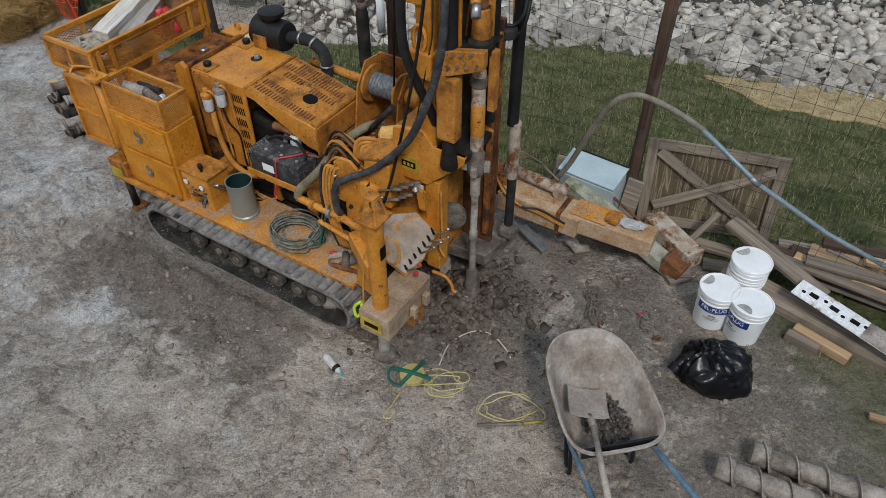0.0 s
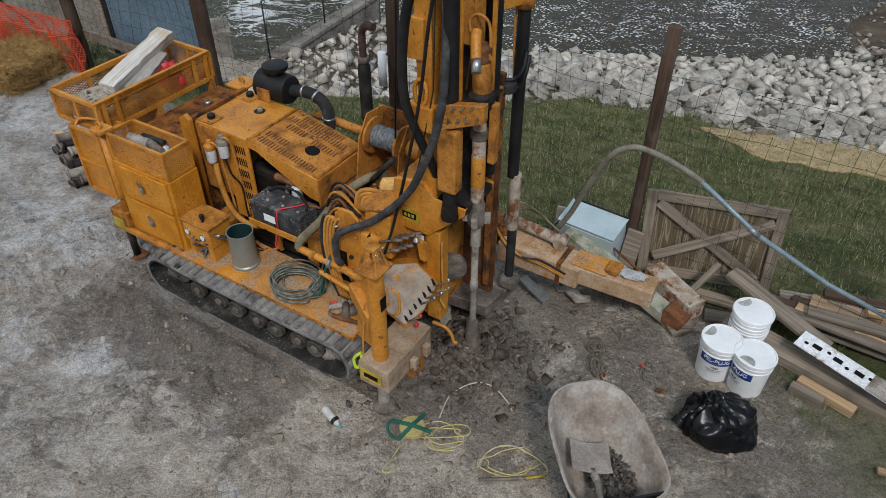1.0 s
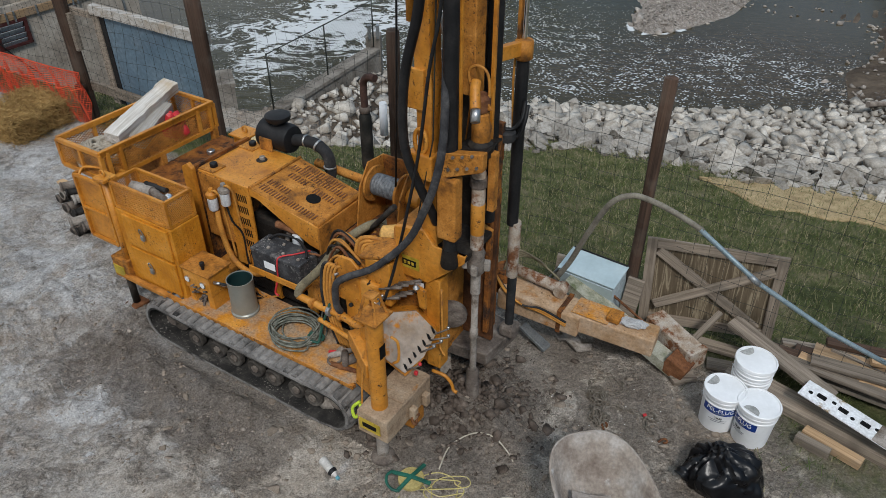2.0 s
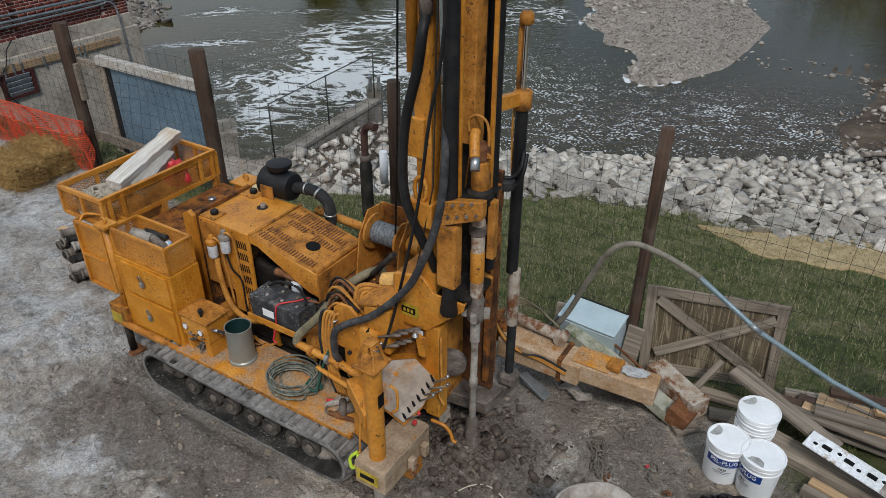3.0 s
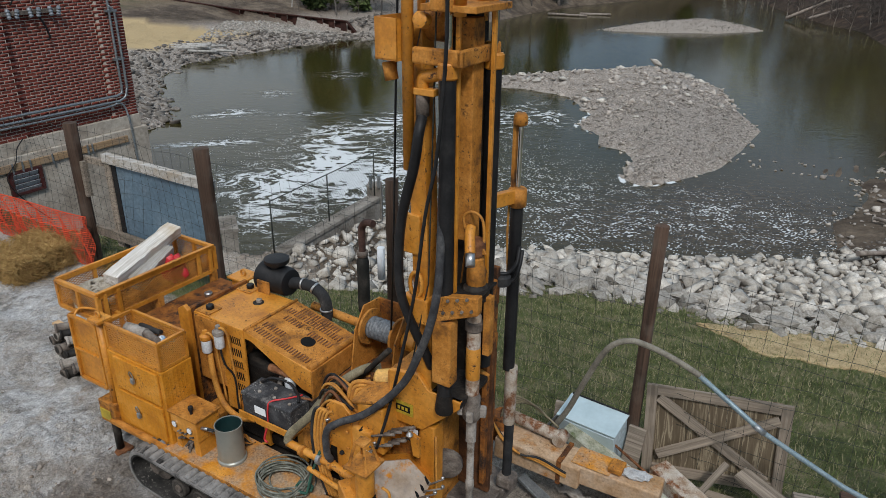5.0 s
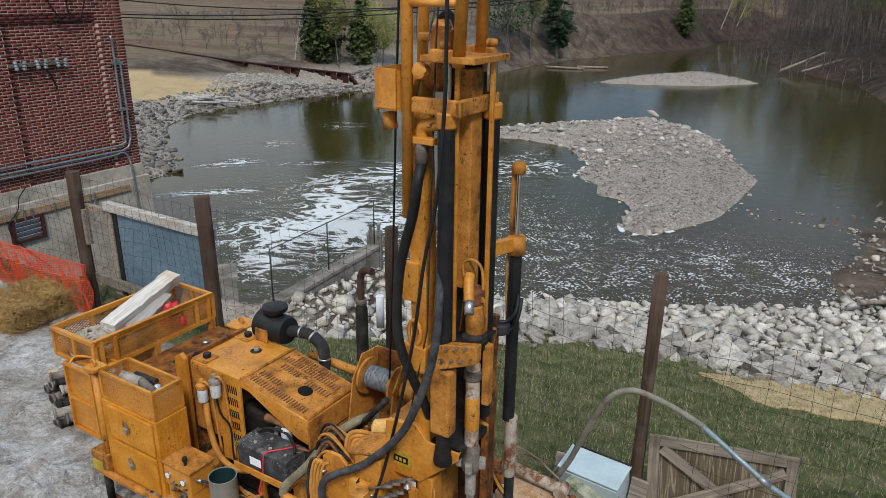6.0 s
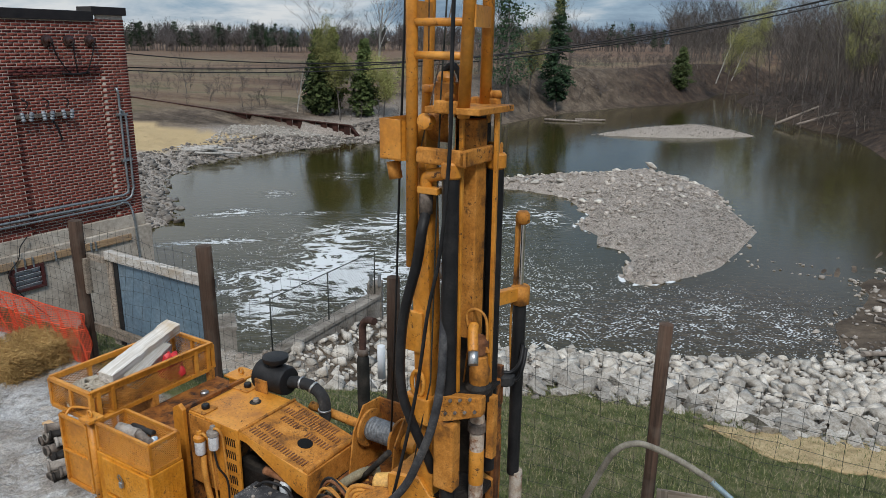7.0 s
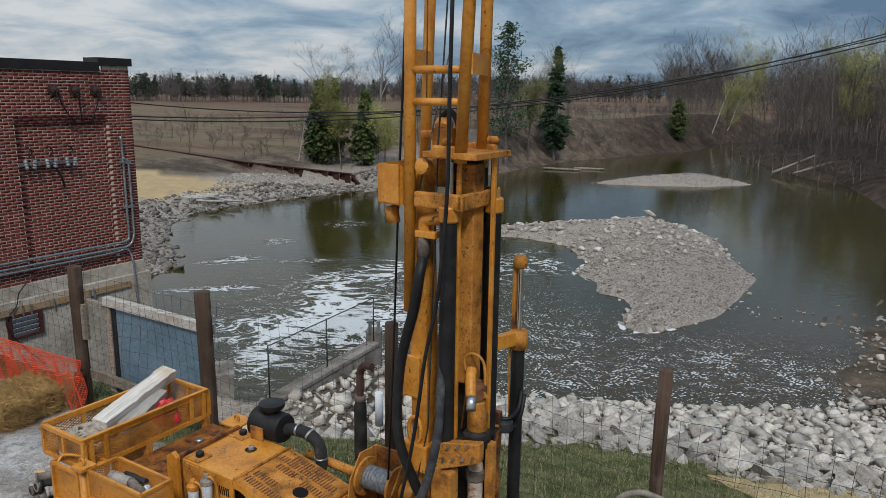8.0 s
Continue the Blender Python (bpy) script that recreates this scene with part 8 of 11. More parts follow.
for i in range(16):
    lay, k = divmod(i, 6)
    c = Vector((-4.30 + 0.10 * k + rng.uniform(-0.07, 0.07) + 0.05 * lay, 7.28 - 0.15 * k + rng.uniform(-0.06, 0.06), 0.05 + 0.085 * lay))
    d = Vector((-0.66 + rng.uniform(-0.2, 0.2), -0.62 + rng.uniform(-0.25, 0.25), rng.uniform(-0.05, 0.03))).normalized() * rng.uniform(0.09, 0.17)
    root = thing("pipe", "mud-grey steel pipe end in the stack behind the rig", "pipe", group="stacked pipes")
    mt = (IRON, GREASE_SHADE, MUDDY, IRON)[i % 4]
    part("tube", T([c - d, c + d], 0.05, 14), mt, root)
    # dark discs on the capped ends imitate the shade inside open pipe
    part("bore", T([c + d, c + d * 1.006], 0.037, 12), GREASE_SHADE, root)
    part("bore", T([c - d * 1.006, c - d], 0.037, 12), GREASE_SHADE, root)
    for e in (-1, 1):
        part("rim", T([c + d * e * 0.8, c + d * e], 0.058, 14), mt, root)
tagged(part("board", bar(bmesh.new(), (-4.6, 7.6, 0.06), (-3.9, 7.15, 0.05), 0.09, 0.03, bevel=0.004), PALEWOOD), "orange-brown board lying on the mud", "board")

# ---- straw bales ----
STRAW = surface("straw", (0.42, 0.265, 0.10), (0.24, 0.14, 0.052), (0.58, 0.40, 0.17), 14, 0.95, 0, 0.8, 60)


def straw_bale(m, seed):
    root = thing("straw_bale", "loose golden straw bale against the netting", "straw bale", m, "straw bales")
    rng = random.Random(seed)
    bm = B((-0.42, -0.20, 0.0), (0.42, 0.20, 0.34), 0.07)
    bmesh.ops.subdivide_edges(bm, edges=bm.edges[:], cuts=3, use_grid_fill=True)
    for v in bm.verts:
        v.co += Vector((rng.uniform(-0.03, 0.03), rng.uniform(-0.03, 0.03), rng.uniform(-0.02, 0.03) if v.co.z > 0.02 else 0))
    part("bale", bm, STRAW, root)
    bm = bmesh.new()
    for _ in range(1500):
        face = rng.random()
        x, y, z = rng.uniform(-0.44, 0.44), rng.uniform(-0.21, 0.21), rng.uniform(0.02, 0.36)
        if face < 0.5: z = 0.34 + rng.uniform(0, 0.03)
        elif face < 0.8: y = -0.20 - rng.uniform(0, 0.04)
        else: x = 0.43 + rng.uniform(0, 0.04)
        d = Vector((rng.gauss(0, 1), rng.gauss(0, 1), rng.gauss(0, 0.5))).normalized() * rng.uniform(0.04, 0.10)
        c = Vector((x, y, z))
        tube(bm, [c - d, c + d], 0.003, 3, False)
    ob = part("loose_straw", bm, STRAW, root)
    ob["kind"] = "stuff"


straw_bale(pose(-5.86, 8.96, 0.0, 0, 0, -30), 1)
straw_bale(pose(-5.64, 9.44, 0.0, 2, 0, -35), 2)
straw_bale(pose(-6.62, 9.42, 0.0, 0, 0, -33), 3)

# ---- wheelbarrow with shovel ----
TRAY = surface("cement_crusted_tray", (0.31, 0.265, 0.225), (0.18, 0.14, 0.115), (0.43, 0.40, 0.37), 5, 0.9, 0, 0.5, 40,
               spots=(0.50, 0.48, 0.46), spot_scale=4.5, spot_edge=(0.58, 0.68))
BLUEPAINT = surface("chipped_blue_paint", (0.10, 0.17, 0.24), (0.06, 0.11, 0.16), (0.16, 0.24, 0.31), 12, 0.6, 0.1, 0.2, 60, spots=(0.3, 0.28, 0.25), spot_scale=14.0, spot_edge=(0.55, 0.66))


def wheelbarrow():
    # local x to the wheel, y to its left; the tray is deep at the handles, sloped to the nose
    root = thing("wheelbarrow", "cement-crusted wheelbarrow with chipped blue handles, holding wet gravel", "wheelbarrow", pose(1.02, 2.79, 0, 0, 0, 101))
    def rim(k, n, grow, z):
        a = 2 * math.pi * k / n
        x, y = math.cos(a), math.sin(a)
        e = 0.5 if x < 0 else 0.72
        sx = math.copysign(abs(x) ** e, x)
        sy = math.copysign(abs(y) ** e, y)
        w = 0.31 - 0.02 * sx
        return Vector((0.43 * sx * grow, w * sy * grow, z))
    n = 48
    bm = bmesh.new()
    rings = []
    for grow, z, dx in ((1.03, 0.60, 0.0), (1.0, 0.605, 0.0), (0.92, 0.53, -0.01), (0.78, 0.42, -0.03), (0.60, 0.35, -0.06), (0.3, 0.345, -0.06), (0.02, 0.345, -0.06)):
        rings.append([bm.verts.new(rim(k, n, grow, z) + Vector((dx, 0, 0.05 * (rim(k, n, grow, 0).x / 0.43) * (1 if z > 0.5 else 0.9)))) for k in range(n)])
    for a, b in zip(rings, rings[1:]):
        for k in range(n):
            f = bm.faces.new((a[k], a[(k + 1) % n], b[(k + 1) % n], b[k]))
            f.smooth = True
    bm.faces.new(rings[-1])
    bmesh.ops.recalc_face_normals(bm, faces=bm.faces)
    tray = part("tray", bm, TRAY, root, "cement-crusted steel tray")
    so = tray.modifiers.new("thick", "SOLIDIFY")
    so.thickness, so.offset = 0.006, 0
    rimpts = [rim(k, n, 1.03, 0.60) + Vector((0, 0, 0.05 * rim(k, n, 1.03, 0).x / 0.43)) for k in range(n)]
    part("rim", tube(bmesh.new(), rimpts, 0.009, 6, closed=True), TRAY, root)
    for s in (-1, 1):
        part("handle", T([(0.45, 0.10 * s, 0.28), (-0.2, 0.24 * s, 0.34), (-1.05, 0.31 * s, 0.62)], 0.019, 8), BLUEPAINT, root, "chipped blue handle")
        part("leg", T(curve([(-0.15, 0.22 * s, 0.34), (-0.22, 0.22 * s, 0.16), (-0.24, 0.22 * s, 0.02), (-0.16, 0.21 * s, 0.01), (-0.02, 0.2 * s, 0.32)], 4), 0.014, 7), BLACK, root, "black steel leg")
    part("cross_brace", B((-0.40, -0.25, 0.46), (-0.385, 0.25, 0.56), 0.004), BLACK, root)
    wh = part("wheel", lathe(bmesh.new(), [(0.05, -0.03), (0.10, -0.035), (0.17, -0.045), (0.195, 0), (0.17, 0.045), (0.10, 0.035), (0.05, 0.03)], 28, pose(0.50, 0, 0.195, 90)), BLACK_DUSTY, root, "black rubber tyre", True)
    # wet gravel in the bed
    rng = random.Random(5)
    bm = bmesh.new()
    for _ in range(420):
        a, r_ = rng.uniform(0, 2 * math.pi), math.sqrt(rng.random())
        x, y = -0.10 + 0.22 * r_ * math.cos(a), -0.03 + 0.16 * r_ * math.sin(a)
        s_ = rng.uniform(0.008, 0.02)
        mm = Matrix.LocRotScale((x, y, 0.37 + 0.05 * (1 - r_) + rng.uniform(0, 0.012)), Euler((rng.random() * 6, rng.random() * 6, 0)), (s_, s_ * rng.uniform(0.6, 1), s_ * 0.7))
        bmesh.ops.create_icosphere(bm, subdivisions=1, radius=1, matrix=mm)
    gv = part("gravel", bm, surface("wet_gravel", (0.12, 0.10, 0.088), (0.06, 0.05, 0.045), (0.22, 0.2, 0.18), 30, 0.7, 0, 0.3, 80, vary=0.3), root, "dark wet gravel")
    gv["kind"] = "stuff"
    return root


wheelbarrow()
sv_ = thing("shovel", "mud-dusted square shovel lying in the wheelbarrow", "shovel")
bl = bmesh.new()
bmesh.ops.create_grid(bl, x_segments=8, y_segments=8, size=0.5)
for v in bl.verts:
    v.co = Vector((v.co.x * 0.25, v.co.y * 0.26, 0.10 * v.co.x * v.co.x * 4 * 0.22 + 0.06 * max(0, -v.co.y - 0.25)))
bld = part("blade", bl, surface("mud_dusted_steel", (0.33, 0.285, 0.25), (0.24, 0.2, 0.17), (0.42, 0.38, 0.34), 6, 0.85, 0.1, 0.3, 60), sv_)
bld.modifiers.new("thick", "SOLIDIFY").thickness = 0.008
bld.matrix_basis = pose(0.945, 2.75, 0.475, -8, 4, -6)
part("socket", T([(0.945, 2.65, 0.47), (0.955, 2.55, 0.51)], [0.03, 0.022], 10), MUDDY, sv_)
part("shaft", T([(0.955, 2.57, 0.50), (0.93, 2.2, 0.62), (0.90, 1.70, 0.78)], 0.019, 10), surface("dusty_pale_handle", (0.42, 0.36, 0.30), None, None, 10, 0.8, 0, 0.2, 80), sv_)

# ---- buckets ----
LABELBLUE = surface("blue_label", (0.012, 0.05, 0.26), None, None, 6, 0.4, 0, 0.02, 60)


def text_mesh(txt, size, material, parent, m, depth=0.0008):
    cu = bpy.data.curves.new("writing", "FONT")
    cu.body, cu.size, cu.extrude, cu.align_x, cu.align_y = txt, size, depth, "CENTER", "CENTER"
    tmp = bpy.data.objects.new("writing_tmp", cu)
    scene.collection.objects.link(tmp)
    dg = bpy.context.evaluated_depsgraph_get()
    me = bpy.data.meshes.new_from_object(tmp.evaluated_get(dg))
    bpy.data.objects.remove(tmp)
    me.materials.clear()
    me.materials.append(material)
    ob = new("writing", me)
    ob.parent = parent
    ob.matrix_basis = m
    return ob


def wrap_text(ob, r):
    """Bend flat writing (local x along the bucket) round a cylinder of radius r about z."""
    for v in ob.data.vertices:
        x, y, z = v.co
        a = x / r
        v.co = ((r + z) * math.sin(a), -(r + z) * math.cos(a), y)


def bucket(m, stack, label, turn):
    root = thing("bucket", label, "bucket", m, "white buckets")
    h = 0.37
    for s in range(stack):
        z0 = 0.10 * s
        prof = [(0.128, z0), (0.132, z0 + 0.004), (0.146, z0 + h - 0.10), (0.152, z0 + h - 0.095), (0.152, z0 + h - 0.085), (0.147, z0 + h - 0.08), (0.148, z0 + h - 0.06), (0.154, z0 + h - 0.055), (0.154, z0 + h - 0.045), (0.149, z0 + h - 0.04), (0.150, z0 + h - 0.02)]
        part("pail", lathe(bmesh.new(), prof, 40), PLASTIC, root, "", True)
    zt = 0.10 * (stack - 1) + h
    part("lid", lathe(bmesh.new(), [(0.155, zt - 0.03), (0.159, zt - 0.028), (0.159, zt - 0.004), (0.155, zt), (0.147, zt), (0.145, zt - 0.008), (0.02, zt - 0.006)], 40), PLASTIC, root, "white snap lid", True)
    tab = lathe(bmesh.new(), [(0.06, 0), (0.06, 0.003)], 20)
    bmesh.ops.bisect_plane(tab, geom=tab.verts[:] + tab.edges[:] + tab.faces[:], plane_co=(0, 0.0, 0), plane_no=(0, 1, 0), clear_outer=True)
    tab.transform(pose(0, 0, 0, 0, 0, turn) @ pose(0, 0.125, zt - 0.0045))
    part("lid_sticker", tab, surface("grey_sticker", (0.38, 0.38, 0.36), None, None, 6, 0.5, 0, 0.02, 60), root, "grey paper sticker on the lid")
    hd_ = [Vector((0.158 * math.cos(a), 0.158 * math.sin(a), zt - 0.09 - 0.12 * math.sin(a) ** 2)) for a in [math.pi * k / 14 for k in range(15)]]
    part("bail", T(hd_, 0.003, 6), STEEL, root, "thin wire handle")
    return root


def bucket_label(b, facing):
    prof = []
    bm = bmesh.new()
    n = 14
    for k in range(n + 1):
        a = -0.95 + 1.9 * k / n
        bm.verts.new((0.1465 * math.sin(a), -0.1465 * math.cos(a), 0.20))
        bm.verts.new((0.148 * math.sin(a), -0.148 * math.cos(a), 0.275))
    bm.verts.ensure_lookup_table()
    for k in range(n):
        bm.faces.new((bm.verts[2 * k], bm.verts[2 * k + 2], bm.verts[2 * k + 3], bm.verts[2 * k + 1]))
    bm.transform(pose(0, 0, 0, 0, 0, facing))
    lb = part("label_band", bm, LABELBLUE, b, "dark blue printed label")
    for txt, size, z in (("PEL-PLUG", 0.050, 0.242),):
        t = text_mesh(txt, size, PLASTIC, lb, pose(0, 0, z, 0, 0, facing))
        wrap_text(t, 0.1495)
    for txt, size, z in (("TR30", 0.026, 0.165),):
        t = text_mesh(txt, size, INK_AND_HOLE, lb, pose(0, 0, z, 0, 0, facing))
        wrap_text(t, 0.1455)
    bars = bmesh.new()
    for i, (z, w) in enumerate(((0.212, 0.10), (0.14, 0.14), (0.125, 0.11))):
        r_ = 0.1495 if i == 0 else 0.1445
        m_ = 8
        vs = []
        for k in range(m_ + 1):
            a = (-w / 2 + w * k / m_) / r_
            vs.append((bars.verts.new((r_ * math.sin(a), -r_ * math.cos(a), z)), bars.verts.new((r_ * math.sin(a), -r_ * math.cos(a), z + (0.008 if i == 0 else 0.005)))))
        for (a0, a1), (b0, b1) in zip(vs, vs[1:]):
            bars.faces.new((a0, b0, b1, a1))
    bars.transform(pose(0, 0, 0, 0, 0, facing))
    part("print_bars", bars, GREYPAINT, lb)


b1 = bucket(pose(2.172, 3.90, gz(2.17, 3.9)), 1, "white plastic pail with a dark blue label", 40)
bucket_label(b1, -24)
b2 = bucket(pose(2.375, 3.74, gz(2.37, 3.74)), 1, "white plastic pail with a grey lid sticker", 130)
bucket_label(b2, -72)
b3 = bucket(pose(2.455, 4.10, gz(2.45, 4.1)), 2, "two nested white plastic pails with a lid", 20)

# ---- refuse bag ----
def refuse_bag():
    root = thing("refuse_bag", "shiny black plastic refuse bag, tied and crumpled on the ground", "bag", pose(2.06, 3.33, gz(2.06, 3.33) - 0.01))
    bm = bmesh.new()
    bmesh.ops.create_icosphere(bm, subdivisions=5, radius=1)
    for v in bm.verts:
        c = v.co.copy()
        # folds run from the tied neck over the bag
        d = (c - Vector((-0.5, 0.3, 0.8))).length
        a = math.atan2(c.y - 0.25, c.x + 0.45)
        pleat = abs(math.sin(7.5 * a + 3.0 * noise.noise(c * 1.7))) 
        pleat2 = abs(math.sin(17 * a + 5.0 * noise.noise(c * 2.6)))
        k = 1 + 0.22 * noise.noise(c * 1.5)
        k -= (0.15 * (1 - pleat) + 0.02 * (1 - pleat2)) * max(0.0, 1.25 - 0.55 * d) + 0.025 * abs(noise.noise(c * 5.5)) + 0.07 * abs(noise.noise(c * 3.1 + Vector((3, 1, 2))))
        x, y = c.x * 0.305 * k, c.y * 0.235 * k
        z = max(-0.3, c.z) * 0.25 * k + 0.072 + 0.05 * max(0.0, 1 - 1.6 * math.hypot(c.x + 0.35, c.y - 0.25))
        v.co = Vector((x, y, max(0, z)))
    film = surface("black_film", (0.006, 0.006, 0.007), None, None, 9, 0.30, 0, 0.08, 22, bdist=0.02, spec=0.3)
    part("bag", bm, film, root, "", True)
    neck = bmesh.new()
    tube(neck, curve([(-0.16, 0.04, 0.16), (-0.25, 0.03, 0.17), (-0.31, 0.0, 0.13), (-0.335, -0.02, 0.10)]), [0.07] * 4 + [0.05] * 3 + [0.035] * 5 + [0.05] * 5 + [0.06] * 2, 10)
    part("neck", neck, film, root)


refuse_bag()

# ---- gate leaning at the fence ----
def plank_gate():
    root = thing("timber_gate", "weathered plywood gate with crossed timber braces leaning at the fence", "gate")
    o, ex = Vector((1.86, 5.10, 0.02)), Vector((0.948, -0.318, 0)).normalized()
    up = Vector((-0.08, 0.10, 0.99)).normalized()
    nrm = ex.cross(up)
    m = Matrix((ex, -nrm, up)).transposed().to_4x4()
    m.translation = o
    root.matrix_basis = m
    W, Hh = 1.06, 0.87
    ply = surface("striped_plywood", (0.17, 0.13, 0.085), (0.10, 0.078, 0.05), (0.25, 0.2, 0.14), 5, 0.9, 0, 0.3, 50)
    n, l = ply.node_tree.nodes, ply.node_tree.links
    bb = n["Principled BSDF"]
    co = put(n, l, "ShaderNodeTexCoord").outputs["Object"]
    mp = put(n, l, "ShaderNodeMapping", {"Vector": co, "Scale": (26, 5, 1.6)}).outputs[0]
    wv = put(n, l, "ShaderNodeTexNoise", {"Vector": mp, "Scale": 1.0, "Detail": 4.0, "Distortion": 1.2}).outputs["Fac"]
    col = ramp(n, l, wv, [(0.40, (0.105, 0.078, 0.05)), (0.52, (0.15, 0.115, 0.075)), (0.57, (0.30, 0.245, 0.165)), (0.63, (0.14, 0.105, 0.07))])
    l.new(col, bb.inputs["Base Color"])
    part("plywood", B((0.04, 0.015, 0.03), (W - 0.04, 0.033, Hh - 0.03)), ply, root, "dark striped plywood sheet")
    def rail(p, q, w, y):
        p, q = Vector((p[0], 0, p[1])), Vector((q[0], 0, q[1]))
        d = q - p
        bm = B((-d.length / 2, -0.018, -w / 2), (d.length / 2, 0.018, w / 2), 0.004)
        ob = part("batten", bm, OLDWOOD, root)
        ob.matrix_basis = Matrix.Translation((p + q) / 2 + Vector((0, y, 0))) @ Matrix.Rotation(-math.atan2(d.z, d.x), 4, "Y")
    rail((0.0, 0.0), (0.0, Hh), 0.09, 0.0)
    rail((W, 0.0), (W, Hh - 0.03), 0.09, 0.0)
    rail((0.045, Hh - 0.045), (W - 0.045, Hh - 0.075), 0.09, 0.0)
    rail((0.045, 0.05), (W - 0.045, 0.05), 0.09, 0.0)
    rail((0.06, Hh - 0.11), (W - 0.10, 0.10), 0.085, -0.002)
    rail((0.08, 0.22), (W - 0.05, Hh - 0.16), 0.08, -0.038)


plank_gate()

# ---- electrical cabinet and debris at the fence ----
cab = thing("steel_cabinet", "pale blue-grey steel cabinet tipped against the fence post", "cabinet", pose(1.42, 5.27, 0.02, 12, 0, -36))
part("body", B((-0.26, -0.14, 0), (0.26, 0.14, 0.55), 0.008), surface("pale_blue_grey_paint", (0.42, 0.50, 0.53), (0.36, 0.43, 0.46), (0.47, 0.55, 0.58), 4, 0.5, 0.1, 0.05, 60), cab)
part("door", B((-0.265, -0.15, 0.02), (0.265, -0.138, 0.53), 0.004), surface("pale_cabinet_door", (0.45, 0.54, 0.57), (0.40, 0.48, 0.51), (0.5, 0.58, 0.61), 3, 0.5, 0.1, 0.03, 60, grain=0.05), cab)
part("flange", B((-0.275, -0.15, 0.55), (0.275, 0.15, 0.565), 0.004), surface("pale_cabinet_lid", (0.42, 0.52, 0.55), (0.36, 0.45, 0.48), (0.48, 0.57, 0.60), 3, 0.5, 0.1, 0.03, 60, grain=0.06), cab)
part("seal", T([(-0.26, 0.145, 0.57), (0.27, 0.145, 0.57)], 0.008, 6), BLACK, cab)
for i, (m, w, h) in enumerate(((pose(1.10, 5.30, 0, -10, 0, -25), 0.15, 0.55), (pose(1.66, 5.02, 0, -14, 3, -30), 0.15, 0.50))):
    tagged(part("plank", B((-w / 2, -0.02, 0), (w / 2, 0.02, h), 0.004), GREYWOOD), "short grey weathered plank standing by the cabinet", "plank").matrix_basis = m
tagged(part("steel_bar", T([(1.50, 4.98, 0.42), (1.9, 4.80, 0.12), (1.93, 4.78, 0.1)], 0.012, 8), RUST), "thin rusty bar leaning by the gate", "bar")
tagged(part("steel_bar", T([(0.95, 5.35, 0.25), (1.12, 5.32, 0.52)], 0.01, 8), GALV), "thin grey conduit end by the cabinet", "bar")
beam = thing("channel_beam", "mossy pale aluminium channel lying under the arm", "beam")
cbm = bmesh.new()
p0, p1 = Vector((1.14, 5.13, 0.50)), Vector((1.98, 4.42, 0.10))
bar(cbm, p0, p1, 0.16, 0.012)
for s_ in (-1, 1):
    side = Vector((0.63, 0.776, 0)) * 0.08 * s_
    bar(cbm, p0 + side + Vector((0, 0, -0.04)), p1 + side + Vector((0, 0, -0.04)), 0.012, 0.09)
part("channel", cbm, surface("mossy_aluminium", (0.40, 0.39, 0.31), (0.12, 0.14, 0.06), (0.52, 0.5, 0.42), 7, 0.6, 0.2, 0.2, 60), beam)
bt = thing("rust_block", "rusty pale steel box section lying by the gate", "steel box")
part("box", bar(bmesh.new(), (1.88, 4.90, 0.20), (2.13, 4.46, 0.16), 0.19, 0.16, bevel=0.008), RUST_PALE, bt)
part("end_plate", bar(bmesh.new(), (2.12, 4.47, 0.16), (2.15, 4.42, 0.16), 0.20, 0.18, bevel=0.005), RUST_PALE, bt)
st_ = thing("rust_stub", "rust-brown steel stub with a timber pad beneath", "steel stub")
part("stub", bar(bmesh.new(), (1.92, 4.47, 0.13), (2.05, 4.34, 0.08), 0.17, 0.16, bevel=0.008), RUST, st_)
part("pad", bar(bmesh.new(), (1.92, 4.30, 0.03), (2.13, 4.36, 0.03), 0.09, 0.05, bevel=0.006), GREYWOOD, st_)
gl = bmesh.new()
bmesh.ops.create_icosphere(gl, subdivisions=3, radius=1)
for v in gl.verts:
    v.co = Vector((v.co.x * 0.11, v.co.y * 0.05, v.co.z * 0.035)) * (1 + 0.5 * noise.noise(v.co * 2.2))
tagged(part("work_glove", gl, surface("grey_glove", (0.42, 0.42, 0.42), (0.3, 0.3, 0.3), (0.5, 0.5, 0.5), 12, 0.9, 0, 0.4, 60), None, "", True), "crumpled grey work glove on the arm's end", "glove").matrix_basis = RIG @ pose(2.45, 1.08, 0.52, 0, 0, 8)
tagged(part("work_bracket", bar(bar(bmesh.new(), (0.72, 4.86, 0.16), (0.92, 4.66, 0.06), 0.09, 0.03, bevel=0.004), (0.80, 4.95, 0.05), (0.95, 4.72, 0.05), 0.02, 0.02), GALV), "grey steel angle bracket under the arm", "bracket")
pn_ = thing("bent_plate", "bent pale mud-coated steel plate lying on the ground", "steel scrap")
pbm = bmesh.new()
slab(pbm, [(1.06, 4.98, 0.03), (1.13, 5.03, 0.03), (1.22, 4.86, 0.05), (1.24, 4.74, 0.03), (1.33, 4.74, 0.03), (1.31, 4.66, 0.03), (1.18, 4.65, 0.03), (1.10, 4.78, 0.05), (1.04, 4.80, 0.03), (1.01, 4.90, 0.03), (1.05, 4.84, 0.03), (1.10, 4.86, 0.04)], (0, 0, 0.025), 0.004)
part("plate", pbm, MUDDY, pn_)

# galvanised pole and bent hose over the gate
pl = thing("bent_pole", "long galvanised pole with a bent hose end leaning over the gate", "pole")
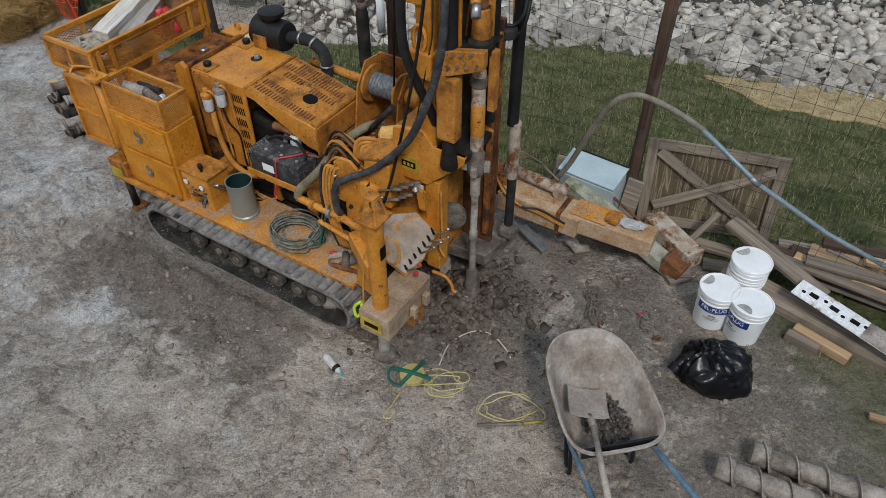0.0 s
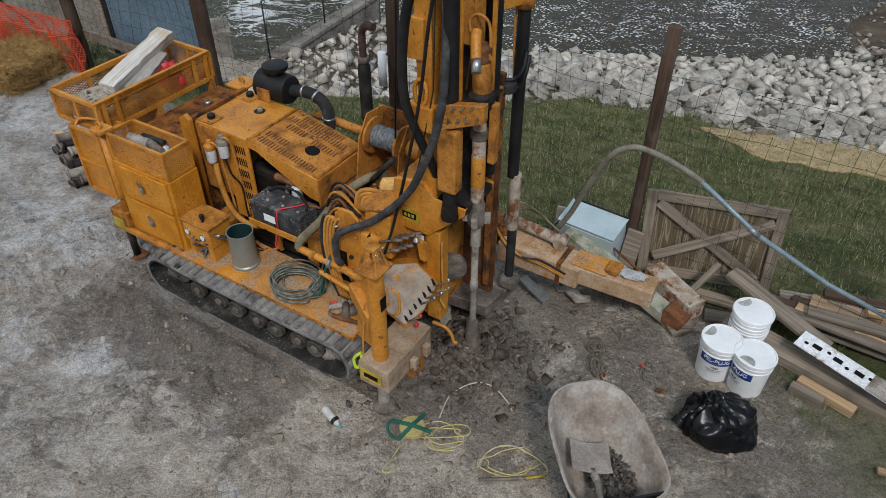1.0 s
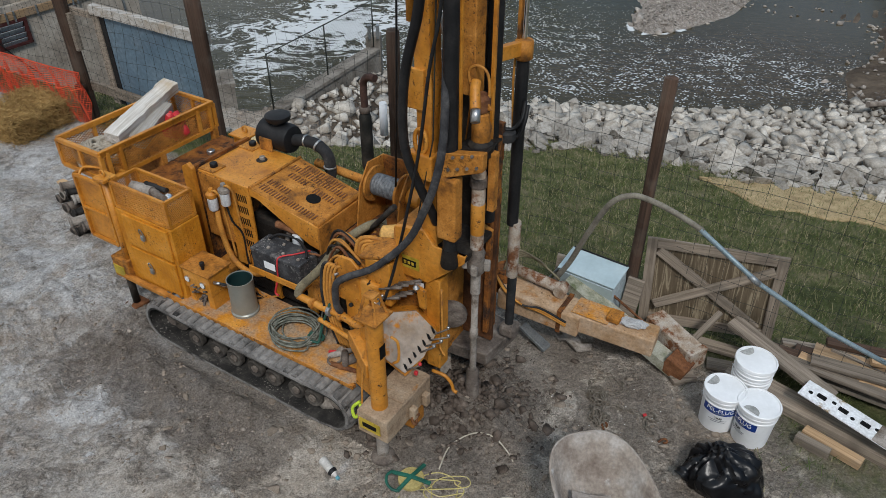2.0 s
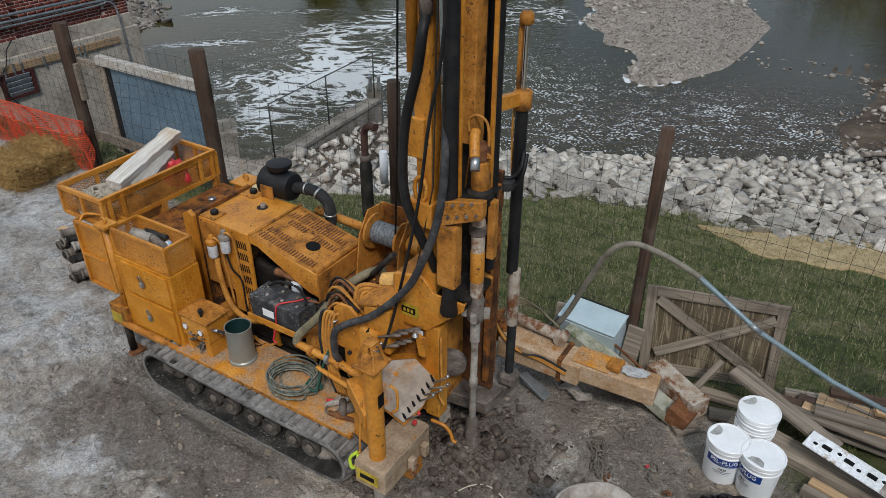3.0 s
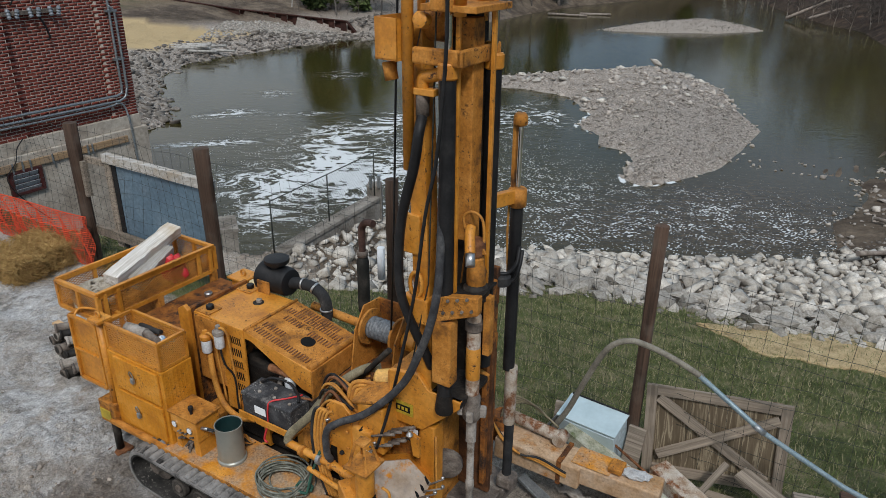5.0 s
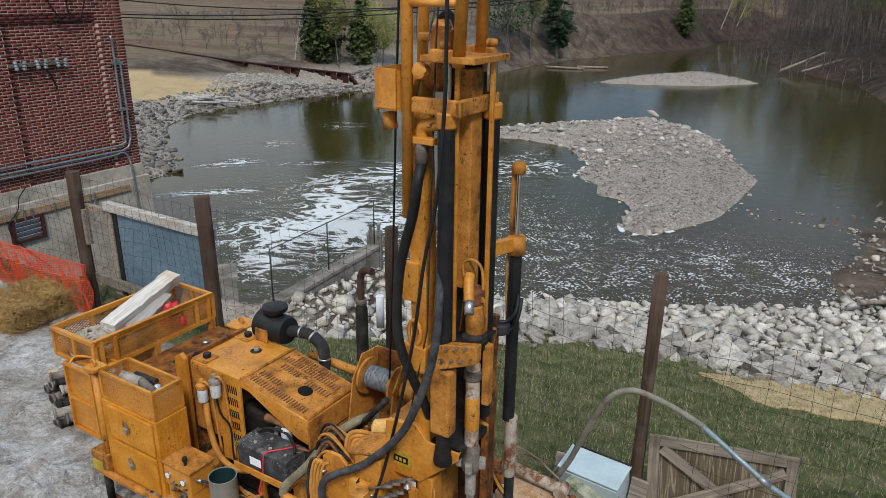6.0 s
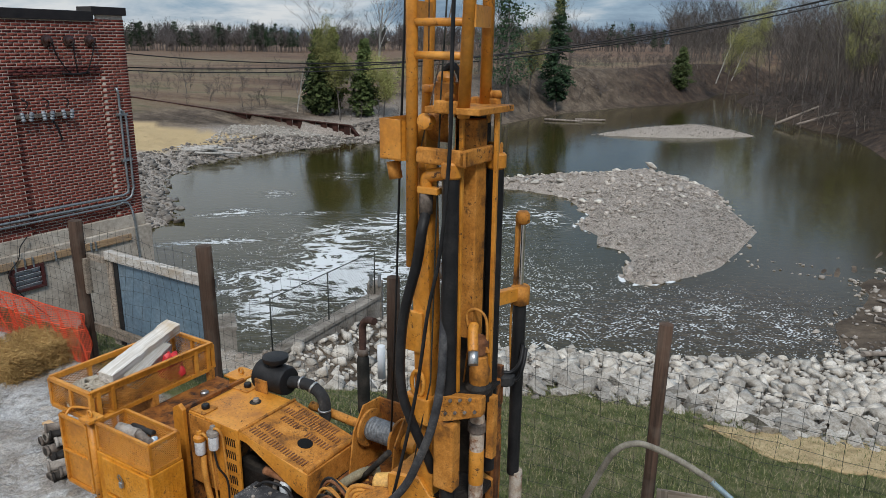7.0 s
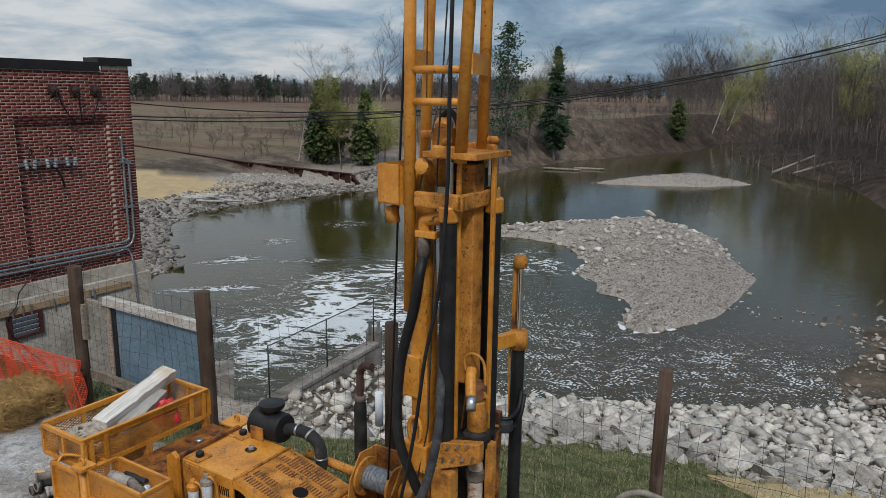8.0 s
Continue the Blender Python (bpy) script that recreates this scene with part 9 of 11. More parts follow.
part("pole", T([(2.02, 4.70, 1.29), (2.50, 4.53, 0.90), (3.10, 4.32, 0.55), (4.4, 3.9, -0.02)], 0.021, 10), surface("blue_grey_galvanised", (0.24, 0.31, 0.34), (0.18, 0.24, 0.27), (0.3, 0.37, 0.4), 9, 0.5, 0.4, 0.1, 60), pl)
part("hose", T(curve([(1.02, 5.20, 0.40), (1.12, 5.10, 0.68), (1.22, 5.0, 1.05), (1.34, 4.90, 1.40), (1.48, 4.86, 1.50), (1.62, 4.83, 1.48), (1.82, 4.77, 1.40), (2.04, 4.70, 1.28)]), 0.024, 10), surface("brown_grey_hose", (0.20, 0.18, 0.145), (0.13, 0.115, 0.09), (0.27, 0.25, 0.2), 8, 0.8, 0, 0.2, 60), pl, "brown-grey bent hose end")
part("coupling", T([(2.44, 4.55, 0.945), (2.52, 4.525, 0.885)], 0.026, 10), GALV, pl)

# ---- timber pile ----
def board(p, q, w, th, mt, label, roll=0.0):
    p, q = Vector(p), Vector(q)
    d = q - p
    ob = part("board", B((-d.length / 2, -w / 2, -th / 2), (d.length / 2, w / 2, th / 2), 0.003), mt)
    x = d.normalized()
    y = Vector((0, 0, 1)).cross(x).normalized()
    z = x.cross(y)
    m = Matrix((x, y, z)).transposed().to_4x4() @ Matrix.Rotation(radians(roll), 4, "X")
    m.translation = (p + q) / 2
    ob.matrix_basis = m
    return tagged(ob, label, "board", "boards in the timber pile")


GWL = "grey weathered board in the timber pile"
board((2.50, 4.72, 0.34), (3.06, 3.95, 0.20), 0.15, 0.035, GREYWOOD, "pale grey board propped on the gate's foot", 6)
board((2.42, 4.40, 0.06), (3.45, 3.40, 0.06), 0.22, 0.09, OLDWOOD, "thick grey-brown timber lying on the grass")
board((2.66, 4.60, 0.10), (4.1, 3.68, 0.08), 0.14, 0.04, GREYWOOD, GWL)
board((2.75, 4.62, 0.16), (3.95, 3.85, 0.16), 0.10, 0.04, POSTWOOD, "dark brown board in the timber pile", 12)
board((2.80, 4.45, 0.20), (4.2, 3.5, 0.19), 0.11, 0.035, GREYWOOD, GWL, -8)
board((3.0, 4.62, 0.07), (4.2, 4.05, 0.07), 0.16, 0.035, OLDWOOD, GWL)
board((3.05, 4.35, 0.24), (3.75, 3.98, 0.26), 0.12, 0.03, GREYWOOD, GWL, 4)
board((3.18, 4.55, 0.15), (3.66, 4.22, 0.17), 0.20, 0.02, PALEWOOD, "pale tan panel offcut in the timber pile", 5)
board((3.30, 4.60, 0.20), (4.1, 4.30, 0.20), 0.10, 0.04, POSTWOOD, "dark brown board in the timber pile")
board((3.55, 4.35, 0.22), (4.2, 4.15, 0.2), 0.09, 0.04, PALEWOOD, "tan board in the timber pile", 3)
board((2.28, 4.52, 0.03), (2.70, 4.38, 0.04), 0.13, 0.035, GREYWOOD, GWL)
board((1.85, 4.98, 0.04), (2.75, 4.55, 0.04), 0.13, 0.035, OLDWOOD, GWL)
board((2.715, 3.70, 0.045), (2.90, 3.53, 0.045), 0.075, 0.07, GREYWOOD, "short grey offcut lying on the grass")
board((2.80, 3.76, 0.045), (3.10, 3.44, 0.045), 0.085, 0.07, PALEWOOD, "short tan offcut lying on the grass")
board((2.10, 4.62, 0.10), (2.42, 4.80, 0.36), 0.05, 0.03, GREYWOOD, "thin grey batten leaning on the gate")
board((3.05, 2.95, 0.03), (3.3, 2.85, 0.03), 0.05, 0.03, PALEWOOD, "pale sharpened stake end on the grass")
rb_ = random.Random(77)
for i in range(9):
    c = Vector((rb_.uniform(3.15, 3.95), 0, 0.10 + 0.03 * (i % 4)))
    c.y = 4.28 - 0.62 * (c.x - 3.15) + rb_.uniform(-0.05, 0.42)
    a = radians(rb_.uniform(-48, -14))
    d = Vector((math.cos(a), math.sin(a), rb_.uniform(-0.03, 0.03))) * rb_.uniform(0.25, 0.6)
    board(c - d, c + d, rb_.uniform(0.05, 0.14), rb_.uniform(0.018, 0.04), (OLDWOOD, POSTWOOD, GREYWOOD, PALEWOOD)[i % 4], ("brown weathered board in the timber pile", "dark brown board in the timber pile", GWL, "tan splintered board in the timber pile")[i % 4], rb_.uniform(-14, 14))
sg = thing("signal_plate", "white slotted steel plate, its end crusted with rust and mud", "steel plate")
p, q = Vector((2.84, 4.01, 0.27)), Vector((3.42, 3.36, 0.20))
x = (q - p).normalized()
y = Vector((0, 0, 1)).cross(x).normalized()
sm = Matrix((x, y, x.cross(y))).transposed().to_4x4()
sm.translation = (p + q) / 2
sg.matrix_basis = sm
ln = (q - p).length
part("plate", B((-ln / 2, -0.10, -0.006), (ln / 2, 0.10, 0.006), 0.003), surface("white_chipped_paint", (0.74, 0.75, 0.76), (0.62, 0.62, 0.6), (0.8, 0.81, 0.82), 5, 0.5, 0, 0.1, 60, spots=(0.35, 0.24, 0.12), spot_scale=4.5, spot_edge=(0.6, 0.68)), sg)
# openings are black pieces on a solid plate, their shade painted
for i, px_ in enumerate((-0.37, -0.29, -0.20, -0.12, -0.04, 0.05, 0.13, 0.22, 0.30)):
    if i % 2:
        part("slot", B((px_ - 0.035, -0.022, 0.0055), (px_ + 0.035, 0.022, 0.0075), 0.006), INK_AND_HOLE, sg)
    else:
        part("hole", lathe(bmesh.new(), [(0.017, 0.0055), (0.017, 0.0075)], 14, pose(px_, 0.02 * (1 if i % 4 else -1), 0)), INK_AND_HOLE, sg)
part("mud_crust", B((ln / 2 - 0.30, -0.101, 0.004), (ln / 2 + 0.002, 0.101, 0.010), 0.003), MUDDY, sg)

# ---- chain, tape reel, bottle, probe, ropes ----
CHAINM = surface("chain_steel", (0.21, 0.18, 0.145), (0.11, 0.088, 0.068), (0.30, 0.27, 0.23), 15, 0.6, 0.3, 0.2, 60)


def chain():
    root = thing("chain", "heaped steel chain with rusty end hooks on the dirt", "chain")
    rng = random.Random(8)
    lk = bmesh.new()
    pts = []
    for k in range(14):
        a = 2 * math.pi * k / 14
        pts.append(Vector((0.021 * math.cos(a) + (0.010 if math.cos(a) > 0 else -0.010), 0.0165 * math.sin(a), 0)))
    tube(lk, pts, 0.0056, 5, closed=True)
    me = mesh_of(lk, "link")
    me.materials.append(CHAINM)
    def run(path, heap):
        pts = curve(path, 10)
        s, i = 0.0, 0
        acc = 0.0
        k = 0
        for p, q in zip(pts, pts[1:]):
            seg = (q - p).length
            while acc < seg:
                c = p.lerp(q, acc / seg)
                d = (q - p)
                ob = new("link", me)
                ob.parent = root
                zz = gz(c.x, c.y) + 0.010 + (rng.uniform(0, 0.035) if heap else 0)
                ob.matrix_basis = pose(c.x, c.y, zz, 90 * (k % 2) + 35 + rng.uniform(-15, 15), rng.uniform(-12, 12), math.degrees(math.atan2(d.y, d.x)))
                k += 1
                acc += 0.047
            acc -= seg
    heap = []
    for i in range(26):
        a = i * 1.9
        cx, cy = (1.235, 3.92) if i < 13 else (1.285, 4.14)
        heap.append((cx + rng.uniform(0.02, 0.10) * math.cos(a), cy + rng.uniform(0.03, 0.11) * math.sin(a), 0))
    run(heap, True)
    run([(1.28, 4.15, 0), (1.24, 4.30, 0), (1.36, 4.36, 0), (1.47, 4.34, 0), (1.51, 4.24, 0), (1.44, 4.18, 0), (1.34, 4.18, 0), (1.26, 4.24, 0)], False)
    run([(1.34, 4.06, 0), (1.45, 4.02, 0), (1.54, 3.97, 0), (1.62, 3.93, 0), (1.68, 3.95, 0), (1.70, 3.90, 0), (1.62, 3.90, 0), (1.60, 3.84, 0), (1.62, 3.78, 0), (1.66, 3.74, 0)], False)
    for x, y, a in ((1.70, 3.69, 20), (1.27, 3.83, 80)):
        hk = bmesh.new()
        tube(hk, curve([(-0.04, 0.0, 0.012), (0.0, 0.012, 0.012), (0.03, 0.0, 0.012), (0.02, -0.025, 0.012), (-0.01, -0.02, 0.012)], 4), 0.009, 7)
        o = part("hook", hk, RUST, root, "rusty chain hook")
        o.matrix_basis = pose(x, y, gz(x, y), 0, 0, a)
    part("red_tag", B((1.60, 3.92, gz(1.6, 3.92) + 0.015), (1.63, 3.95, gz(1.6, 3.92) + 0.03), 0.005), REDP, root, "red rag")


chain()


def reel():
    root = thing("tape_reel", "green-framed measuring tape reel with loose yellow tape", "tape reel", pose(-0.22, 3.31, gz(-0.22, 3.31) + 0.02, 0, 0, 15))
    green = surface("green_plastic", (0.012, 0.11, 0.075), (0.01, 0.07, 0.05), (0.02, 0.15, 0.1), 8, 0.5, 0, 0.1, 60)
    part("drum", lathe(bmesh.new(), [(0.09, 0), (0.095, 0.005), (0.095, 0.035), (0.03, 0.04)], 24), surface("yellow_tape", (0.42, 0.34, 0.13), (0.3, 0.24, 0.1), (0.55, 0.46, 0.2), 10, 0.7, 0, 0.1, 80), root, "wound yellow tape", True)
    for a in (35, 145, 215, 325):
        part("frame_arm", bar(bmesh.new(), (0, 0, 0.05), (0.15 * math.cos(radians(a)), 0.15 * math.sin(radians(a)), 0.035), 0.028, 0.018, bevel=0.004), green, root, "green plastic arm")
    part("grip", T(curve([(-0.12, 0.09, 0.04), (-0.165, 0.06, 0.045), (-0.18, 0.0, 0.045), (-0.16, -0.06, 0.045), (-0.12, -0.09, 0.04)]), 0.011, 8), green, root, "green handle")


reel()
TAPE = surface("yellow_white_tape", (0.52, 0.43, 0.16), (0.4, 0.36, 0.22), (0.62, 0.58, 0.42), 25, 0.7, 0, 0.05, 80)
PALETAPE = surface("pale_rope", (0.5, 0.45, 0.36), (0.36, 0.32, 0.26), (0.6, 0.56, 0.48), 25, 0.8, 0, 0.1, 80)


def lay(pts, r, mt, label, cat):
    p = [(x, y, gz(x, y) + r + z) for x, y, z in [(*q, 0.0) if len(q) == 2 else q for q in pts]]
    return tagged(part(cat.replace(" ", "_"), T(curve(p, 7), r, 6), mt), label, cat)


rng = random.Random(12)
lp_ = []
for i in range(26):
    a = i * 0.72
    lp_.append((0.02 + (0.14 + 0.06 * math.sin(i * 1.3)) * math.cos(a) * 1.1, 3.27 + (0.10 + 0.04 * math.cos(i * 0.9)) * math.sin(a), 0.004 * (i % 4)))
lay([(-0.18, 3.25)] + lp_, 0.0048, TAPE, "tangled yellow measuring tape on the dirt", "tape")
lay([(-0.02, 3.42), (0.05, 3.60), (0.16, 3.72), (0.28, 3.72), (0.40, 3.66), (0.50, 3.56), (0.53, 3.48)], 0.006, PALETAPE, "pale rope curving over the dirt", "rope")
lay([(-0.30, 3.20), (-0.36, 3.08), (-0.42, 2.98), (-0.38, 2.96), (-0.33, 3.02)], 0.005, TAPE, "loose yellow tape end on the dirt", "tape")
lp2 = []
for i in range(20):
    a = i * 0.65 + 0.5
    lp2.append((0.48 + (0.20 + 0.05 * math.sin(i * 1.7)) * math.cos(a), 3.05 + (0.10 + 0.03 * math.cos(i * 1.1)) * math.sin(a), 0.004 * (i % 3)))
lay(lp2 + [(0.74, 2.95), (0.62, 2.92), (0.55, 2.91)], 0.0048, TAPE, "loop of yellow and white tape on the dirt", "tape")
lay([(0.25, 3.0), (0.32, 3.12), (0.44, 3.18), (0.58, 3.14), (0.72, 3.02), (0.74, 2.94)], 0.006, PALETAPE, "pale rope loop on the dirt", "rope")
pb = thing("probe", "thin grey probe with a yellow end lying on the dirt", "probe")
zz = gz(0.5, 2.9) + 0.014
part("rod", T([(0.25, 2.895, zz), (0.58, 2.905, zz)], 0.012, 8), IRON, pb)
part("lead", T([(0.58, 2.905, zz), (0.72, 2.925, zz)], 0.009, 8), YELLOW, pb, "yellow lead")
bo = thing("bottle", "dusty clear plastic bottle with a blue-green cap on the mud", "bottle", pose(-0.89, 3.49, gz(-0.86, 3.45) + 0.035, 0, 98, -48))
part("body", lathe(bmesh.new(), [(0.02, 0), (0.034, 0.008), (0.035, 0.03), (0.032, 0.09), (0.035, 0.13), (0.03, 0.155), (0.013, 0.18), (0.013, 0.19)], 18), surface("dusty_clear_plastic", (0.5, 0.48, 0.45), (0.38, 0.36, 0.33), (0.6, 0.58, 0.55), 9, 0.4, 0, 0.1, 60), bo, "", True)
part("sleeve", lathe(bmesh.new(), [(0.0355, 0.125), (0.036, 0.13), (0.031, 0.155), (0.030, 0.156)], 18), BLACK, bo)
part("cap", lathe(bmesh.new(), [(0.015, 0.19), (0.015, 0.21), (0.012, 0.212)], 12), surface("teal_cap", (0.1, 0.3, 0.35), None, None, 5, 0.4, 0, 0.02, 60), bo)

# ---- stones ----
RIPRAP = surface("pale_riprap_stone", (0.37, 0.34, 0.298), (0.21, 0.18, 0.147), (0.50, 0.47, 0.425), 5, 0.9, 0, 0.8, 24, vary=0.28,
                 spots=(0.40, 0.32, 0.22), spot_scale=2.0, spot_edge=(0.6, 0.75))
COBBLE = surface("grey_brown_cobble", (0.31, 0.275, 0.24), (0.2, 0.17, 0.145), (0.43, 0.39, 0.35), 5, 0.9, 0, 0.5, 30, vary=0.3)
TRODDEN = surface("trodden_brown_clod", (0.26, 0.21, 0.165), (0.17, 0.135, 0.105), (0.34, 0.285, 0.23), 12, 0.95, 0, 0.4, 60, vary=0.15)
SLAB = surface("brown_grey_slab", (0.21, 0.185, 0.16), (0.12, 0.10, 0.088), (0.33, 0.3, 0.27), 5, 0.9, 0, 0.5, 30, vary=0.35)
CLOD = surface("dark_clay_clod", (0.13, 0.10, 0.08), (0.065, 0.05, 0.04), (0.22, 0.18, 0.15), 14, 0.85, 0, 0.6, 60, vary=0.25)
DIRTCLOD = surface("brown_dirt_clod", (0.31, 0.265, 0.225), (0.21, 0.175, 0.145), (0.40, 0.35, 0.305), 14, 0.95, 0, 0.5, 60, vary=0.2)


def rock_shapes(n, seed, pts=15, flat=0.7):
    """Angular stones: hulls of scattered points, as arrays."""
    rng = random.Random(seed)
    out = []
    for _ in range(n):
        bm = bmesh.new()
        for _ in range(pts):
            d = Vector((rng.gauss(0, 1), rng.gauss(0, 1), rng.gauss(0, 1))).normalized()
            bm.verts.new(Vector((d.x, d.y * rng.uniform(0.65, 0.95), d.z * flat)) * rng.uniform(0.76, 1.0))
        r = bmesh.ops.convex_hull(bm, input=bm.verts[:])
        loose = [v for v in bm.verts if not v.link_faces]
        for v in loose:
            bm.verts.remove(v)
        bmesh.ops.triangulate(bm, faces=bm.faces[:])
        bm.verts.index_update()
        out.append((np.array([v.co[:] for v in bm.verts]), np.array([[v.index for v in f.verts] for f in bm.faces], np.int32)))
        bm.free()
    return out


ROCKS = rock_shapes(18, 3, 11, 0.64)
CRUMBS = rock_shapes(8, 13, 8)


def joined_rocks(name, places, material, parent=None, shapes=ROCKS, seed=1):
    """places: rows x, y, z, size. One mesh of many stones."""
    rng = np.random.RandomState(seed)
    vs, fs, k = [], [], 0
    for x, y, z, s in places:
        v, f = shapes[rng.randint(len(shapes))]
        e = Euler(rng.uniform(-0.5, 0.5, 2).tolist() + [rng.uniform(0, 6.28)]).to_matrix()
        sc = s * rng.uniform(0.75, 1.25, 3)
        w = (v * sc) @ np.array(e).T + (x, y, z)
        vs.append(w)
        fs.append(f + k)
        k += len(v)
    if not vs:
        return None
    ob = from_data(name, np.concatenate(vs), np.concatenate(fs), material, parent)
    ob["kind"] = "stuff"
    return ob


def slope_fraction(x, y):
    dn = shore_dist(x, y, NEAR)
    s = fence_side(x, y)
    return dn, np.clip(dn, 0, None) / (np.clip(dn, 1e-6, None) + np.clip(s - 5.9, 0, None))


def scatter(n, x0, x1, y0, y1, seed):
    r = np.random.RandomState(seed)
    return r.uniform(x0, x1, n), r.uniform(y0, y1, n), r


def riprap():
    root = thing("riprap", "bank of pale angular riprap stones down to the water", "riprap", kind="structure")
    x, y, r = scatter(30000, -4.5, 15, 8.0, 20, 5)
    dn, f = slope_fraction(x, y)
    edge = 0.62 + 0.03 * (fbm(x * 0.9, y * 0.9, 3, 8) - 0.5) * 2
    keep = (dn > -0.35) & (f < edge) & (y < 16.2 - 0.10 * np.clip(x - 6, 0, 9)) & ~((x < -3.0) & (y > 11.0))
    thin = np.clip((y - 14.9) / 1.2, 0, 1) * (x > 7)
    keep &= r.uniform(0, 1, len(x)) > thin * 0.75
    x, y = x[keep], y[keep]
    size = np.clip(r.lognormal(-2.28, 0.48, len(x)), 0.055, 0.30) * np.where(f[keep] < 0.2, 0.8, 1.0)
    order = np.argsort(-size)
    px, py, ps = [], [], []
    grid = {}
    for i in order:
        cell = (int(x[i] // 0.5), int(y[i] // 0.5))
        ok = True
        for a in (-1, 0, 1):
            for b in (-1, 0, 1):
                for j in grid.get((cell[0] + a, cell[1] + b), ()):
                    if math.hypot(x[i] - px[j], y[i] - py[j]) < 0.60 * (size[i] + ps[j]):
                        ok = False
                        break
        if ok:
            grid.setdefault(cell, []).append(len(px))
            px.append(x[i]); py.append(y[i]); ps.append(size[i])
    px, py, ps = map(np.array, (px, py, ps))
    z = height(px, py)[0]
    near = np.argsort(0.447 * px + 0.894 * py + np.where((px > 0.5) & (px < 7), 0, 6))[:300]
    sel = set(near.tolist())
    rest = [(px[i], py[i], z[i] + 0.22 * ps[i], ps[i]) for i in range(len(px)) if i not in sel]
    joined_rocks("stones", rest, RIPRAP, root, ROCKS, 2)
    meshes = []
    for v, f in ROCKS:
        me = bpy.data.meshes.new("stone")
        me.from_pydata(v.tolist(), [], f.tolist())
        me.materials.append(RIPRAP)
        meshes.append(me)
    rr = random.Random(6)
    for i in near:
        ob = new("stone", meshes[rr.randrange(len(meshes))])
        ob.parent = root
        s = ps[i]
        ob.matrix_basis = Matrix.LocRotScale((px[i], py[i], z[i] + 0.22 * s), Euler((rr.uniform(-0.5, 0.5), rr.uniform(-0.5, 0.5), rr.uniform(0, 6.28))), (s * rr.uniform(0.9, 1.25), s * rr.uniform(0.8, 1.1), s * rr.uniform(0.8, 1.1)))
    # chinks between the blocks: small stones coloured dark to imitate the gaps' shade
    x, y, r = scatter(5500, -4.2, 13, 8.0, 18, 15)
    dn, f = slope_fraction(x, y)
    k = (dn > -0.5) & (f < 0.63) & ~((x < -3.2) & (y > 11.0)) & (y < 16.2)
    x, y = x[k], y[k]
    z = height(x, y)[0]
    joined_rocks("small_stones", [(a, b, c, s) for a, b, c, s in zip(x, y, z, r.uniform(0.03, 0.10, len(x)))], SLAB, root, ROCKS[:6], 3)


riprap()


